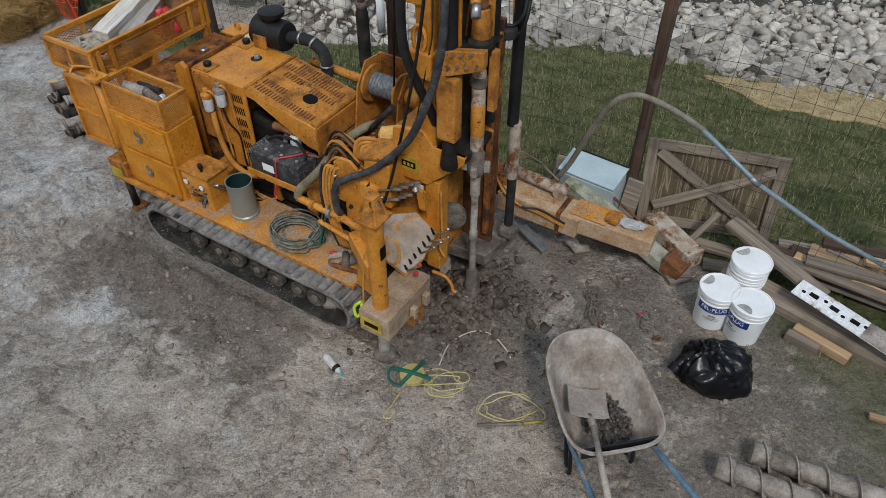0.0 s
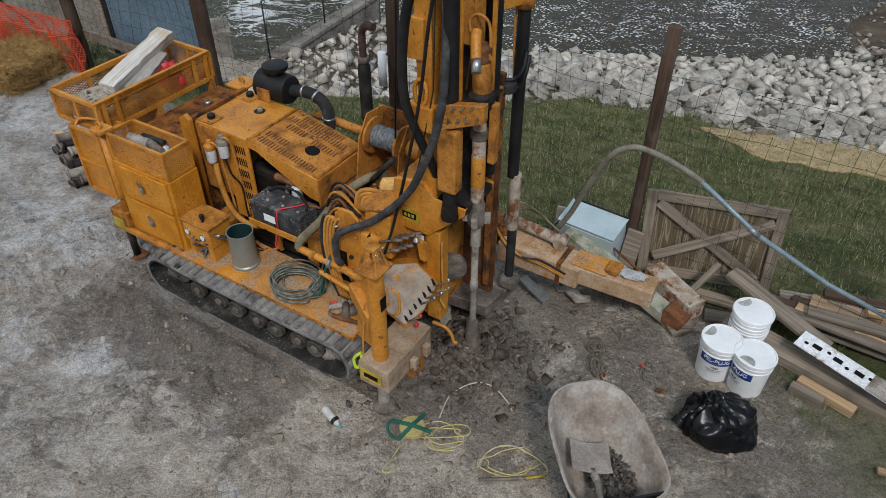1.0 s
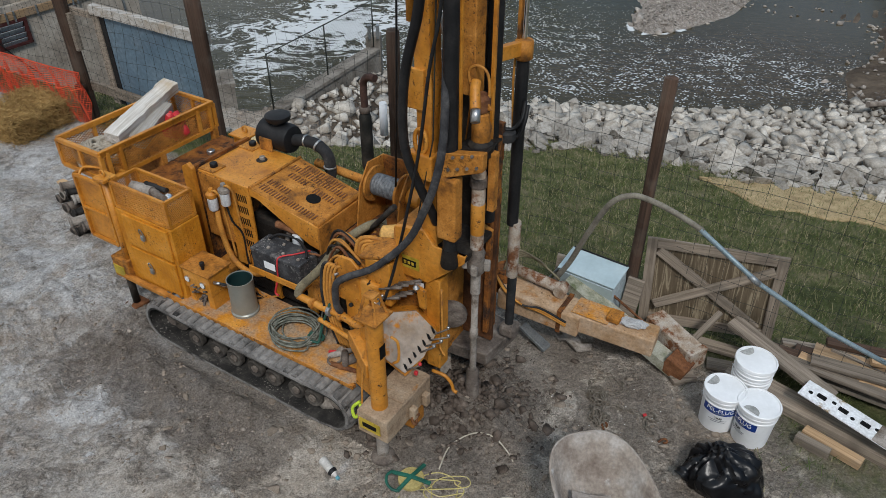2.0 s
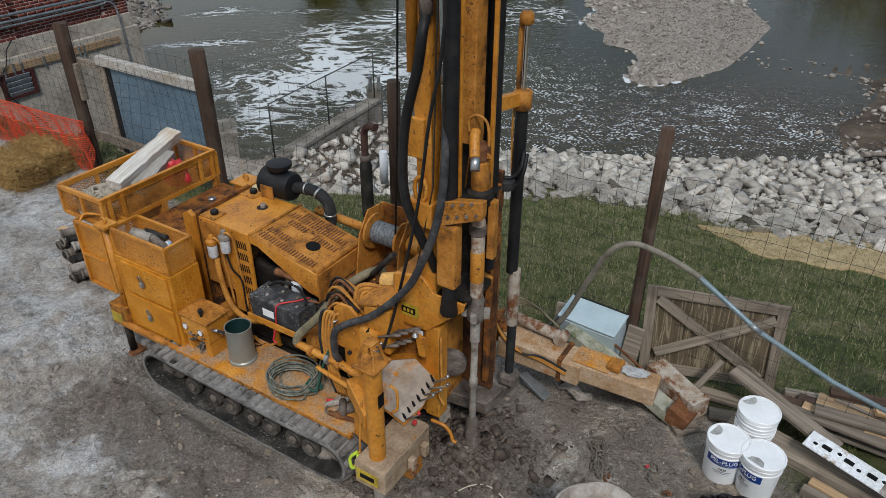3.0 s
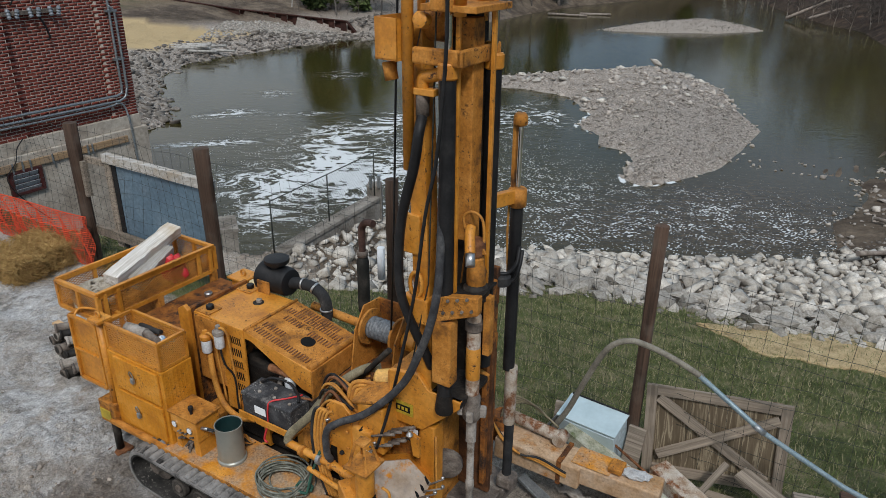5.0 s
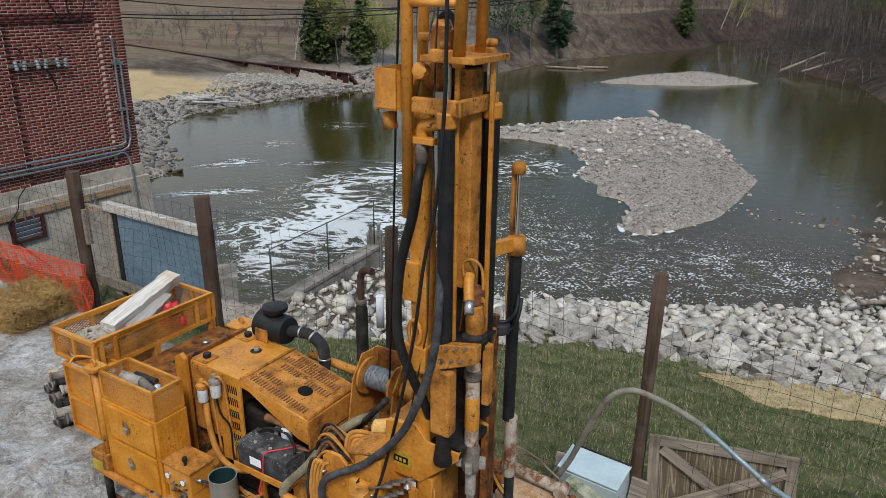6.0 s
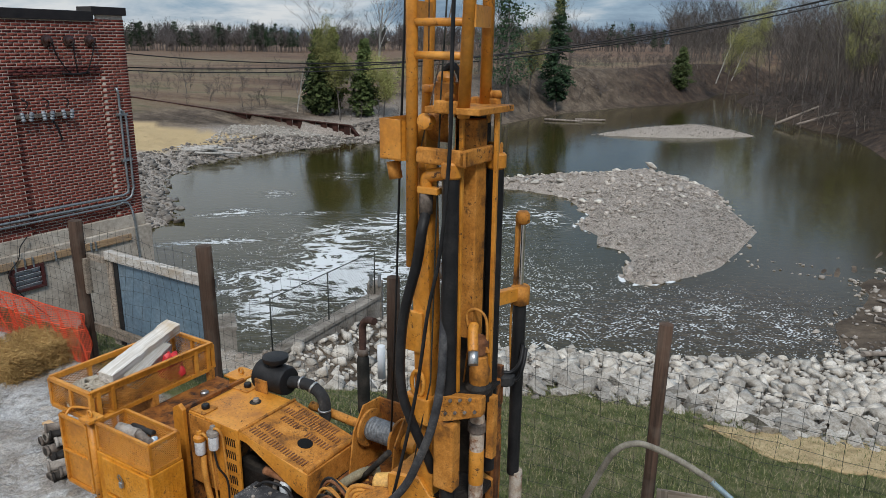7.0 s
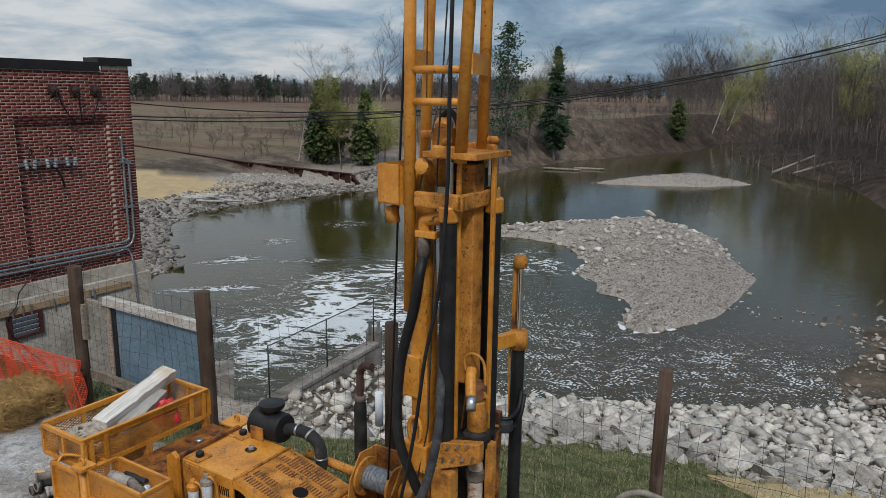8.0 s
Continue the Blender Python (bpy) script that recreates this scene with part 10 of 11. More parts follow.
def shore_rocks():
    isl = thing("island_stones", "cobbles and pale slabs strewn over the gravel island", "stones", kind="stuff")
    x, y, r = scatter(9000, -1, 14.5, 20, 42, 31)
    d = shore_dist(x, y, ISLAND)
    rocky = (y > 27.5 + 2.5 * (x - 6) / 6 + 2 * (fbm(x * 0.4, y * 0.4, 3, 2) - 0.5)) | (d < 0.5) & (r.uniform(0, 1, len(x)) < 0.55)
    k = (d > -0.25) & rocky
    k &= r.uniform(0, 1, len(x)) < 0.5
    x, y, d = x[k], y[k], d[k]
    z = height(x, y)[0]
    s = np.clip(r.lognormal(-2.5, 0.5, len(x)), 0.035, 0.3)
    joined_rocks("cobbles", [(a, b, c + 0.15 * q, q) for a, b, c, q in zip(x, y, z, s)], COBBLE, isl, rock_shapes(8, 9, 12, 0.5), 4)
    x, y, r = scatter(60, 2, 13, 25, 41, 33)
    d = shore_dist(x, y, ISLAND)
    k = d > 0.3
    z = height(x, y)[0]
    joined_rocks("pale_slabs", [(a, b, c + 0.05, q) for a, b, c, q in zip(x[k], y[k], z[k], r.uniform(0.12, 0.4, k.sum()))] + [(11.4, 39.2, -1.95, 0.5)], RIPRAP, isl, rock_shapes(6, 19, 12, 0.3), 5)
    x, y, r = scatter(5000, 5.5, 13, 21, 33, 35)
    d = shore_dist(x, y, ISLAND)
    k = d > 0.1
    z = height(x, y)[0]
    joined_rocks("pebbles", [(a, b, c + 0.01, q) for a, b, c, q in zip(x[k], y[k], z[k], r.uniform(0.02, 0.06, k.sum()))], COBBLE, isl, ROCKS[:5], 6)
    # line of stones from the island to the right-hand spit
    root = thing("spit_stones", "scattered stones along the shallow spit", "stones", kind="stuff")
    x, y, r = scatter(2600, 8.5, 17.5, 16, 27, 37)
    d = shore_dist(x, y, SPIT)
    dn = shore_dist(x, y, NEAR)
    k = ((d > -0.3) & (d < 0.15) & (y < 24) & (r.uniform(0, 1, len(x)) < 0.35)) | ((dn > -0.5) & (dn < 1.8) & (r.uniform(0, 1, len(x)) < 0.4))
    z = np.maximum(height(x, y)[0], WATER - 0.03)
    joined_rocks("cobbles", [(a, b, c + 0.02, q) for a, b, c, q in zip(x[k], y[k], z[k], np.clip(r.lognormal(-2.7, 0.5, k.sum()), 0.02, 0.25))], COBBLE, root, ROCKS[:8], 7)
    # far left bank: broken slabs along the water
    root = thing("bank_rubble", "broken stone rubble along the far bank", "rubble", kind="stuff")
    x, y, r = scatter(16000, -24, 0, 24, 58, 39)
    d = shore_dist(x, y, FAR)
    w = np.where(y > 40, np.where(x < -9, 2.6, 3.4), 4.5)
    k = (d > -0.5) & (d < w)
    z = height(x, y)[0]
    joined_rocks("slabs", [(a, b, c + 0.1 * q, q) for a, b, c, q in zip(x[k], y[k], z[k], np.clip(r.lognormal(-2.15, 0.5, k.sum()), 0.05, 0.4))], SLAB, root, rock_shapes(8, 29, 12, 0.4), 8)
    x, y, r = scatter(5000, -15, -3, 46, 56, 41)
    d = shore_dist(x, y, FAR)
    k = (d > 2.5) & (d < 6.5) & (y < 54.2)
    z = height(x, y)[0]
    joined_rocks("pale_stones", [(a, b, c + 0.05 * q, q) for a, b, c, q in zip(x[k], y[k], z[k], r.uniform(0.05, 0.16, k.sum()))], RIPRAP, root, ROCKS[:8], 9)
    x, y, r = scatter(2500, 11, 26, 56, 65, 43)
    d = shore_dist(x, y, BAR)
    k = d > -0.2
    z = height(x, y)[0]
    joined_rocks("bar_gravel", [(a, b, c, q) for a, b, c, q in zip(x[k], y[k], z[k], r.uniform(0.03, 0.1, k.sum()))], COBBLE, root, ROCKS[:5], 10)


shore_rocks()


def clods():
    root = thing("drill_spoil", "dark wet clay clods heaped round the drill hole", "spoil", kind="stuff")
    r = np.random.RandomState(51)
    n = 1300
    a, q = r.uniform(0, 6.28, n), np.abs(r.normal(0, 0.36, n))
    x, y = 0.18 + q * np.cos(a) * 1.1, 4.10 + q * np.sin(a) * 0.95
    z = height(x, y)[0]
    s = np.clip(r.lognormal(-3.85, 0.6, n), 0.006, 0.075)
    joined_rocks("clods", [(i, j, k + 0.15 * m, m) for i, j, k, m in zip(x, y, z, s)], CLOD, root, ROCKS, 11)
    root = thing("dirt_clods", "scattered dirt clods and pebbles on the yard", "clods", kind="stuff")
    n = 14000
    x, y = r.uniform(-4.6, 2.4, n), r.uniform(1.7, 6.4, n)
    dens = fbm(x * 1.7, y * 1.7, 5, 61)
    trod = np.exp(-((0.53 * x + 0.848 * y - 2.35) / 0.55) ** 2) * np.clip((0.5 - x) / 0.6, 0, 1)
    k = (dens + 0.22 * trod + 0.06 * (x > -0.6) > r.uniform(0.52, 0.78, n)) & (fence_side(x, y) < 5.1)
    x, y, trod = x[k], y[k], trod[k]
    z = height(x, y)[0]
    s = np.clip(r.lognormal(-5.25, 0.62, len(x)) * (1 + 0.7 * trod), 0.002, 0.05)
    brown = r.uniform(0, 1, len(x)) < 0.5 + 0.25 * (x > -0.8)
    for mt, sel in ((TRODDEN, brown), (DIRTCLOD, ~brown)):
        joined_rocks("clods", [(i, j, c + 0.05 * m, m) for i, j, c, m in zip(x[sel], y[sel], z[sel], s[sel])], mt, root, CRUMBS, 12)
    n = 650
    x, y = r.uniform(-2.6, 2.2, n), r.uniform(2.2, 4.8, n)
    z = height(x, y)[0]
    joined_rocks("flat_clods", [(i, j, c, m) for i, j, c, m in zip(x, y, z, np.clip(r.lognormal(-3.8, 0.5, n), 0.008, 0.06))], TRODDEN, root, rock_shapes(8, 77, 22, 0.22), 13)
    x, y = r.normal(1.35, 0.3, 60), r.normal(3.9, 0.25, 60)
    z = height(x, y)[0]
    joined_rocks("white_chips", [(i, j, c + 0.003, m) for i, j, c, m in zip(x, y, z, r.uniform(0.003, 0.007, 60))], PLASTIC, root, ROCKS[:4], 14)


clods()

# straw erosion mat between grass and stones
def straw_mat():
    us, vs = 60, 12
    verts, faces = [], []
    for i in range(us + 1):
        t = i / us
        x0 = 3.65 + 4.6 * t
        hi_, lo_ = 8.92 - 0.06 * (x0 - 3.8), 8.02 - 0.33 * (x0 - 3.83)
        lo_ = hi_ - (hi_ - lo_) * min(1, 0.12 + t * 9) + 0.05 * math.sin(i * 0.7) + 0.03 * math.sin(i * 2.3)
        for j in range(vs + 1):
            w = j / vs
            verts.append((x0 + 0.03 * math.sin(j * 1.9), lo_ + (hi_ - lo_) * w, 0.022 + 0.012 * math.sin(i * 2.1 + j * 1.3)))
    for i in range(us):
        for j in range(vs):
            k = i * (vs + 1) + j
            faces.append((k, k + vs + 1, k + vs + 2, k + 1))
    verts = np.array(verts)
    verts[:, 2] += height(verts[:, 0], verts[:, 1])[0]
    ob = from_data("straw_mat", verts, faces, surface("straw_mat", (0.40, 0.30, 0.165), (0.26, 0.19, 0.10), (0.5, 0.39, 0.23), 5, 0.95, 0, 0.6, 60), None, True)
    ob.modifiers.new("thick", "SOLIDIFY").thickness = 0.03
    tagged(ob, "tan straw erosion mat laid along the stones", "erosion mat")


straw_mat()


# ---- grass ----
def grass_blades():
    r = np.random.RandomState(71)
    n = 240000
    x, y = r.uniform(-6, 9, n), r.uniform(2.0, 11.5, n)
    k = np.abs(x) < 0.72 * y + 0.5
    x, y = x[k], y[k]
    z, g, st, sa, cr = height(x, y)
    clump = fbm(x * 2.3, y * 2.3, 4, 81)
    k = (g * (0.25 + 1.5 * clump) > r.uniform(0.15, 1.0, len(x))) & (st < 0.4)
    x, y, z = x[k], y[k], z[k]
    n = len(x)
    a = r.uniform(0, 6.28, n)
    h = r.uniform(0.02, 0.07, n) * np.where(r.uniform(0, 1, n) < 0.04, 1.7, 1)
    lean = r.uniform(0.2, 1.3, n) * h
    w = r.uniform(0.0025, 0.005, n)
    b = a + r.uniform(0.8, 2.2, n)
    p0 = np.stack([x - w * np.cos(a), y - w * np.sin(a), z - 0.005], 1)
    p1 = np.stack([x + w * np.cos(a), y + w * np.sin(a), z - 0.005], 1)
    p2 = np.stack([x + lean * np.cos(b), y + lean * np.sin(b), z + h], 1)
    v = np.stack([p0, p1, p2], 1).reshape(-1, 3)
    f = np.arange(3 * n).reshape(-1, 3)
    m, nn, l, bs = nodes_of("grass_blades")
    isl = put(nn, l, "ShaderNodeNewGeometry").outputs["Random Per Island"]
    col = ramp(nn, l, isl, [(0.0, (0.055, 0.085, 0.022)), (0.45, (0.115, 0.145, 0.045)), (0.62, (0.21, 0.195, 0.095)), (1.0, (0.36, 0.31, 0.195))])
    l.new(col, bs.inputs["Base Color"])
    bs.inputs["Roughness"].default_value = 0.8
    bs.inputs["Specular IOR Level"].default_value = 0.2
    ob = from_data("grass", v, f, m)
    tagged(ob, "thin spring grass mixed with dead straw-coloured blades", "grass", kind="stuff")


grass_blades()

# ---- trees ----
BARK = surface("grey_bark", (0.12, 0.104, 0.092), (0.065, 0.055, 0.048), (0.20, 0.178, 0.16), 6, 0.95, 0, 0.4, 30, vary=0.3)
BIRCH = surface("white_bark", (0.42, 0.40, 0.37), (0.2, 0.18, 0.16), (0.52, 0.5, 0.47), 6, 0.9, 0, 0.3, 30)
TWIG = surface("grey_brown_twigs", (0.098, 0.083, 0.075), (0.06, 0.05, 0.044), (0.145, 0.126, 0.115), 3, 0.95, 0, 0.2, 30, vary=0.3)
FARTWIG = surface("grey_purple_far_woods", (0.085, 0.073, 0.07), (0.055, 0.047, 0.045), (0.13, 0.113, 0.108), 3, 0.95, 0, 0.1, 30, vary=0.35)
NEEDLE = surface("dark_needles", (0.028, 0.055, 0.026), (0.016, 0.034, 0.017), (0.05, 0.085, 0.036), 3, 0.85, 0, 0.2, 30, vary=0.4)
CEDAR = surface("olive_needles", (0.10, 0.112, 0.032), (0.055, 0.07, 0.022), (0.16, 0.165, 0.055), 2, 0.85, 0, 0.2, 30, vary=0.35)
GREENPINE = surface("bright_green_needles", (0.082, 0.112, 0.036), (0.045, 0.068, 0.024), (0.13, 0.16, 0.055), 2, 0.85, 0, 0.2, 30, vary=0.35)
BUDS = surface("yellow_green_buds", (0.23, 0.228, 0.078), (0.15, 0.15, 0.05), (0.31, 0.30, 0.115), 2, 0.85, 0, 0.2, 30, vary=0.3)


class Soup:
    def __init__(self):
        self.v, self.f = [], []

    def stick(self, p, q, r0, r1, sides=4):
        k = len(self.v)
        d = (q - p)
        if d.length < 1e-6:
            return
        d = d.normalized()
        a = d.orthogonal().normalized()
        b = d.cross(a)
        if sides == 2:
            for e in (p - a * r0, p + a * r0, q + a * r1, q - a * r1):
                self.v.append((e.x, e.y, e.z))
            self.f.append((k, k + 1, k + 2, k + 3))
            return
        for c, r in ((p, r0), (q, r1)):
            for i in range(sides):
                t = 2 * math.pi * i / sides
                e = c + r * (math.cos(t) * a + math.sin(t) * b)
                self.v.append((e.x, e.y, e.z))
        for i in range(sides):
            j = (i + 1) % sides
            self.f.append((k + i, k + j, k + sides + j, k + sides + i))

    def leaf(self, c, s, rng):
        k = len(self.v)
        d = Vector((rng.gauss(0, 1), rng.gauss(0, 1), rng.gauss(0, 0.8))).normalized()
        e = d.orthogonal().normalized() * s * 0.55
        d = d * s
        for p in (c - d, c + e, c + d, c - e):
            self.v.append((p.x, p.y, p.z))
        self.f.append((k, k + 1, k + 2, k + 3))

    def arrays(self):
        return np.array(self.v), np.array(self.f, np.int32)


def bare_tree(h, seed, depth=4, spread=0.6, thick=0.012, leafy=0.0, trunk_split=0.42, min_r=0.004, kids=(4, 6), thin=3, leaf=(0.035, 0.07)):
    """Trunk and limbs in one soup, buds or leaves in another."""
    rng = random.Random(seed)
    wood, crown, fine = Soup(), Soup(), Soup()

    def grow(p, d, ln, r, lev):
        n = 4 if lev == 0 else 3
        q = p
        for i in range(n):
            d = (d + Vector((rng.gauss(0, 0.10), rng.gauss(0, 0.10), 0.05 if lev else 0.02)) * (0.5 if lev == 0 else 1.1)).normalized()
            e = q + d * ln / n
            r1 = r * (0.86 if i < n - 1 else 0.7)
            (wood if lev < 2 else fine).stick(q, e, max(min_r, r), max(min_r, r1), 6 if lev == 0 else (3 if lev == 1 and min_r < 0.03 else thin))
            if lev < depth and (i >= 1 or lev > 0):
                for _ in range(rng.randint(1, 2) if lev else rng.randint(1, kids[0] - 1)):
                    side = Vector((rng.gauss(0, 1), rng.gauss(0, 1), rng.uniform(0.1, 0.7))).normalized()
                    dd = (d * (1 - spread) + side * spread).normalized()
                    grow(e.lerp(q, rng.random() * 0.8), dd, ln * rng.uniform(0.35, 0.6), r1 * 0.55, lev + 1)
            if leafy and lev >= depth - 1:
                for _ in range(max(1, int(leafy))):
                    crown.leaf(e + Vector((rng.gauss(0, 0.24), rng.gauss(0, 0.24), rng.gauss(0, 0.2))), rng.uniform(*leaf), rng)
            q, r = e, r1
    grow(Vector((0, 0, -0.3)), Vector((rng.uniform(-0.06, 0.06), rng.uniform(-0.06, 0.06), 1)).normalized(), h * 0.86, h * thick, 0)
    return wood, fine, crown


def conifer(h, seed, w=0.22, start=0.12, gap=0.035, droop=0.25, sparse=0.0, clump=0.0, power=0.8):
    rng = random.Random(seed)
    wood, crown = Soup(), Soup()
    top = Vector((rng.uniform(-0.02, 0.02) * h, 0, h))
    wood.stick(Vector((0, 0, -0.3)), top, h * 0.016, 0.01, 6)
    z = start * h
    while z < h * 0.985:
        t = (z / h - start) / (1 - start)
        ln = h * w * (1 - t) ** power * (0.35 + min(1, t * 5) * 0.65)
        for k in range(rng.randint(5, 7)):
            if rng.random() < sparse:
                continue
            a = rng.uniform(0, 6.28)
            l = ln * rng.uniform(0.6, 1.15)
            d = Vector((math.cos(a), math.sin(a), -droop * (1 - t) + 0.25 * t))
            base = top * (z / h)
            tip = base + d * l
            wood.stick(base, tip, 0.012, 0.004, 3)
            m = max(3, int(l / (0.16 + clump)))
            for i in range(1, m + 1):
                c = base.lerp(tip, i / m) + Vector((0, 0, -0.06 * l * (i / m) ** 2))
                for _ in range(3 if not clump else 7):
                    crown.leaf(c + Vector((rng.gauss(0, 0.06 + clump * 0.45), rng.gauss(0, 0.06 + clump * 0.45), rng.gauss(0, 0.04 + clump * 0.3))), rng.uniform(0.10, 0.2), rng)
        z += h * gap * rng.uniform(0.7, 1.3)
    return wood, None, crown


def soup_object(name, soup, mt, parent):
    if soup is None or not soup.v:
        return
    return from_data(name, soup.v, soup.f, mt, parent)


def plant(soups, mats, x, y, label, cat, turn=0.0, group="", z=None, lean=(0, 0)):
    root = thing(cat.replace(" ", "_"), label, "tree", pose(x, y, ground_z(x, y) if z is None else z, lean[0], lean[1], turn), group)
    for nm, s, mt in zip(("trunk", "branchwork", "crown"), soups, mats):
        ob = soup_object(nm, s, mt, root)
        if ob and nm == "branchwork":
            ob["kind"] = "stuff"
    return root


plant(conifer(6.4, 1, 0.24, 0.04, 0.022, 0.12, 0.05, 0.10, 0.75), (BARK, TWIG, GREENPINE), -9.5, 57.4, "ragged green cedar on the far bank", "cedar")
plant(conifer(5.8, 2, 0.24, 0.04, 0.022, 0.12, 0.08, 0.10, 0.75), (BARK, TWIG, GREENPINE), -6.2, 57.8, "ragged dark cedar on the far bank", "cedar")
plant(conifer(4.4, 12, 0.26, 0.04, 0.024, 0.12, 0.05, 0.10, 0.8), (BARK, TWIG, NEEDLE), -10.2, 58.4, "low dark cedar on the far bank", "cedar")
plant(conifer(6.6, 13, 0.22, 0.10, 0.030, 0.05, 0.25, 0.12, 0.7), (BARK, TWIG, CEDAR), -8.5, 58.2, "thin yellow-green larch between the cedars", "larch")
plant(bare_tree(5.2, 3, 4, 0.55, 0.011, 5), (BARK, TWIG, BUDS), -7.9, 56.6, "tree in yellow-green bud beside the cedars", "budding tree")
plant(bare_tree(4.2, 8, 4, 0.55, 0.011, 4), (BARK, TWIG, BUDS), -4.6, 57.0, "tree in yellow-green bud beside the cedars", "budding tree")
plant(bare_tree(7.6, 4, 4, 0.62, 0.012), (BARK, TWIG, BUDS), -9.4, 62, "tall bare spreading tree behind the cedars", "bare tree")
plant(bare_tree(7.2, 14, 4, 0.62, 0.012), (BARK, TWIG, BUDS), -7.6, 63, "tall bare spreading tree behind the cedars", "bare tree")
plant(bare_tree(9.6, 5, 4, 0.5, 0.010), (BIRCH, TWIG, BUDS), -5.4, 61, "tall bare white-barked tree behind the cedars", "bare tree")
plant(bare_tree(3.9, 6, 3, 0.4, 0.014), (BIRCH, TWIG, BUDS), -11.4, 57.5, "leaning dead birch stem on the field's edge", "bare tree", lean=(0, 8))
plant(conifer(13.2, 7, 0.27, 0.24, 0.036, -0.06, 0.18, 0.5, 0.7), (BARK, TWIG, NEEDLE), 5.9, 67.8, "tall ragged white pine on the far bank", "pine tree")
plant(conifer(11.6, 9, 0.19, 0.12, 0.020, 0.3, 0, 0.08), (BARK, TWIG, NEEDLE), 11.6, 76, "narrow dark spruce on the far bank", "spruce tree")
plant(bare_tree(7.6, 10, 4, 0.5, 0.010, 3), (BARK, TWIG, BUDS), 8.5, 72.5, "tree in faint yellow-green bud beside the pine", "budding tree")
plant(conifer(5.2, 11, 0.36, 0.05, 0.022, 0.1, 0.05, 0.2), (BARK, TWIG, GREENPINE), 30.7, 96.0, "bushy dark young pine above the bank", "pine tree")
plant(bare_tree(11.2, 15, 4, 0.50, 0.008, 4), (BARK, TWIG, BUDS), 38.0, 100.0, "tall tree in yellow-green bud at the river bend", "budding tree")
plant(bare_tree(10.6, 16, 4, 0.50, 0.008, 4), (BARK, TWIG, BUDS), 42.0, 99, "tall tree in yellow-green bud at the river bend", "budding tree")
plant(bare_tree(10.2, 17, 4, 0.52, 0.009, 5), (BARK, TWIG, BUDS), 39.5, 71.5, "tree in yellow-green bud on the wooded shore", "budding tree")
plant(bare_tree(9.6, 18, 4, 0.52, 0.009, 5), (BARK, TWIG, BUDS), 42.2, 74, "tree in yellow-green bud on the wooded shore", "budding tree")
plant(bare_tree(3.4, 19, 3, 0.55, 0.014), (BARK, TWIG, BUDS), -21.5, 62, "small bare sapling on the field", "bare tree")
plant(bare_tree(10.6, 20, 4, 0.45, 0.008), (BIRCH, TWIG, BUDS), 41.5, 113, "pale-barked tree leaning at the river bend", "bare tree", lean=(0, 12))
plant(bare_tree(9.6, 23, 4, 0.45, 0.008), (BIRCH, TWIG, BUDS), 45.0, 116, "pale-barked tree leaning at the river bend", "bare tree", lean=(0, 16))


def woods(name, label, templates, places, seed, mats):
    """Many trees merged: places are rows x, y, z, scale."""
    root = thing(name, label, "woods", kind="stuff")
    r = random.Random(seed)
    vs = [[] for _ in mats]
    fs = [[] for _ in mats]
    ks = [0] * len(mats)
    cache = [[s.arrays() if s is not None and s.v else None for s in t] for t in templates]
    for x, y, z, sc in places:
        t = cache[r.randrange(len(cache))]
        a = r.uniform(0, 6.28)
        c, s_ = math.cos(a), math.sin(a)
        sx = sc * r.uniform(0.85, 1.15)
        for i, arr in enumerate(t):
            if arr is None:
                continue
            v, f = arr
            w = np.stack([(v[:, 0] * c - v[:, 1] * s_) * sx + x, (v[:, 0] * s_ + v[:, 1] * c) * sx + y, v[:, 2] * sc + z], 1)
            vs[i].append(w)
            k = ks[i]
            fs[i].append(f + k)
            ks[i] += len(v)
    for i, mt in enumerate(mats):
        if vs[i]:
            ob = from_data(("trunks", "twigs", "crowns")[i], np.concatenate(vs[i]), np.concatenate(fs[i]), mt, root)
            ob["kind"] = "stuff"


def zs_of(x, y):
    return height(np.array(x), np.array(y))[0]


rr = np.random.RandomState(91)
bare_t = [bare_tree(11, 100 + i, 3, 0.50, 0.0065, 0, min_r=0.011, kids=(6 + i % 2, 6), thin=2) for i in range(8)]
bud_t = [bare_tree(11, 120 + i, 4, 0.46, 0.008, 1, min_r=0.013, thin=2, leaf=(0.05, 0.10)) for i in range(3)]


def bank_places(n, x0, x1, y0, y1, d0, d1, fall, bend):
    """Places on the outer bank between d0 and d1 metres from the water, thinning inland; bend keeps them clear of the river's mouth."""
    x, y = rr.uniform(x0, x1, 9 * n), rr.uniform(y0, y1, 9 * n)
    d = shore_dist(x, y, NEAR)
    k = (d > d0) & (d < d1) & (rr.uniform(0, 1, 9 * n) < np.exp(-d / fall)) & (x > bend * y)
    return x[k][:n], y[k][:n]


# wooded shore on the river's outer side, set back behind a strip of brush
X, Y = bank_places(520, 32, 120, 44, 160, 3.0, 55, 24, 0.34)
woods("bare_woods", "grey-brown bare spring woods along the river", bare_t, list(zip(X, Y, zs_of(X, Y), rr.uniform(0.50, 0.92, len(X)))), 1, (BARK, TWIG, BUDS))
X, Y = bank_places(16, 36, 90, 52, 130, 5, 30, 40, 0.34)
woods("pale_stems", "pale-barked trees standing in the bare woods", bare_t, list(zip(X, Y, zs_of(X, Y), rr.uniform(0.5, 0.85, len(X)))), 9, (BIRCH, TWIG, BUDS))
X, Y = bank_places(22, 36, 90, 52, 130, 5, 26, 40, 0.36)
woods("budding_woods", "trees in first yellow-green leaf among the woods", bud_t, list(zip(X, Y, zs_of(X, Y), rr.uniform(0.55, 0.85, len(X)))), 2, (BARK, TWIG, BUDS))
Y = 106 - 45 * np.log(1 - rr.uniform(0, 0.78, 300))
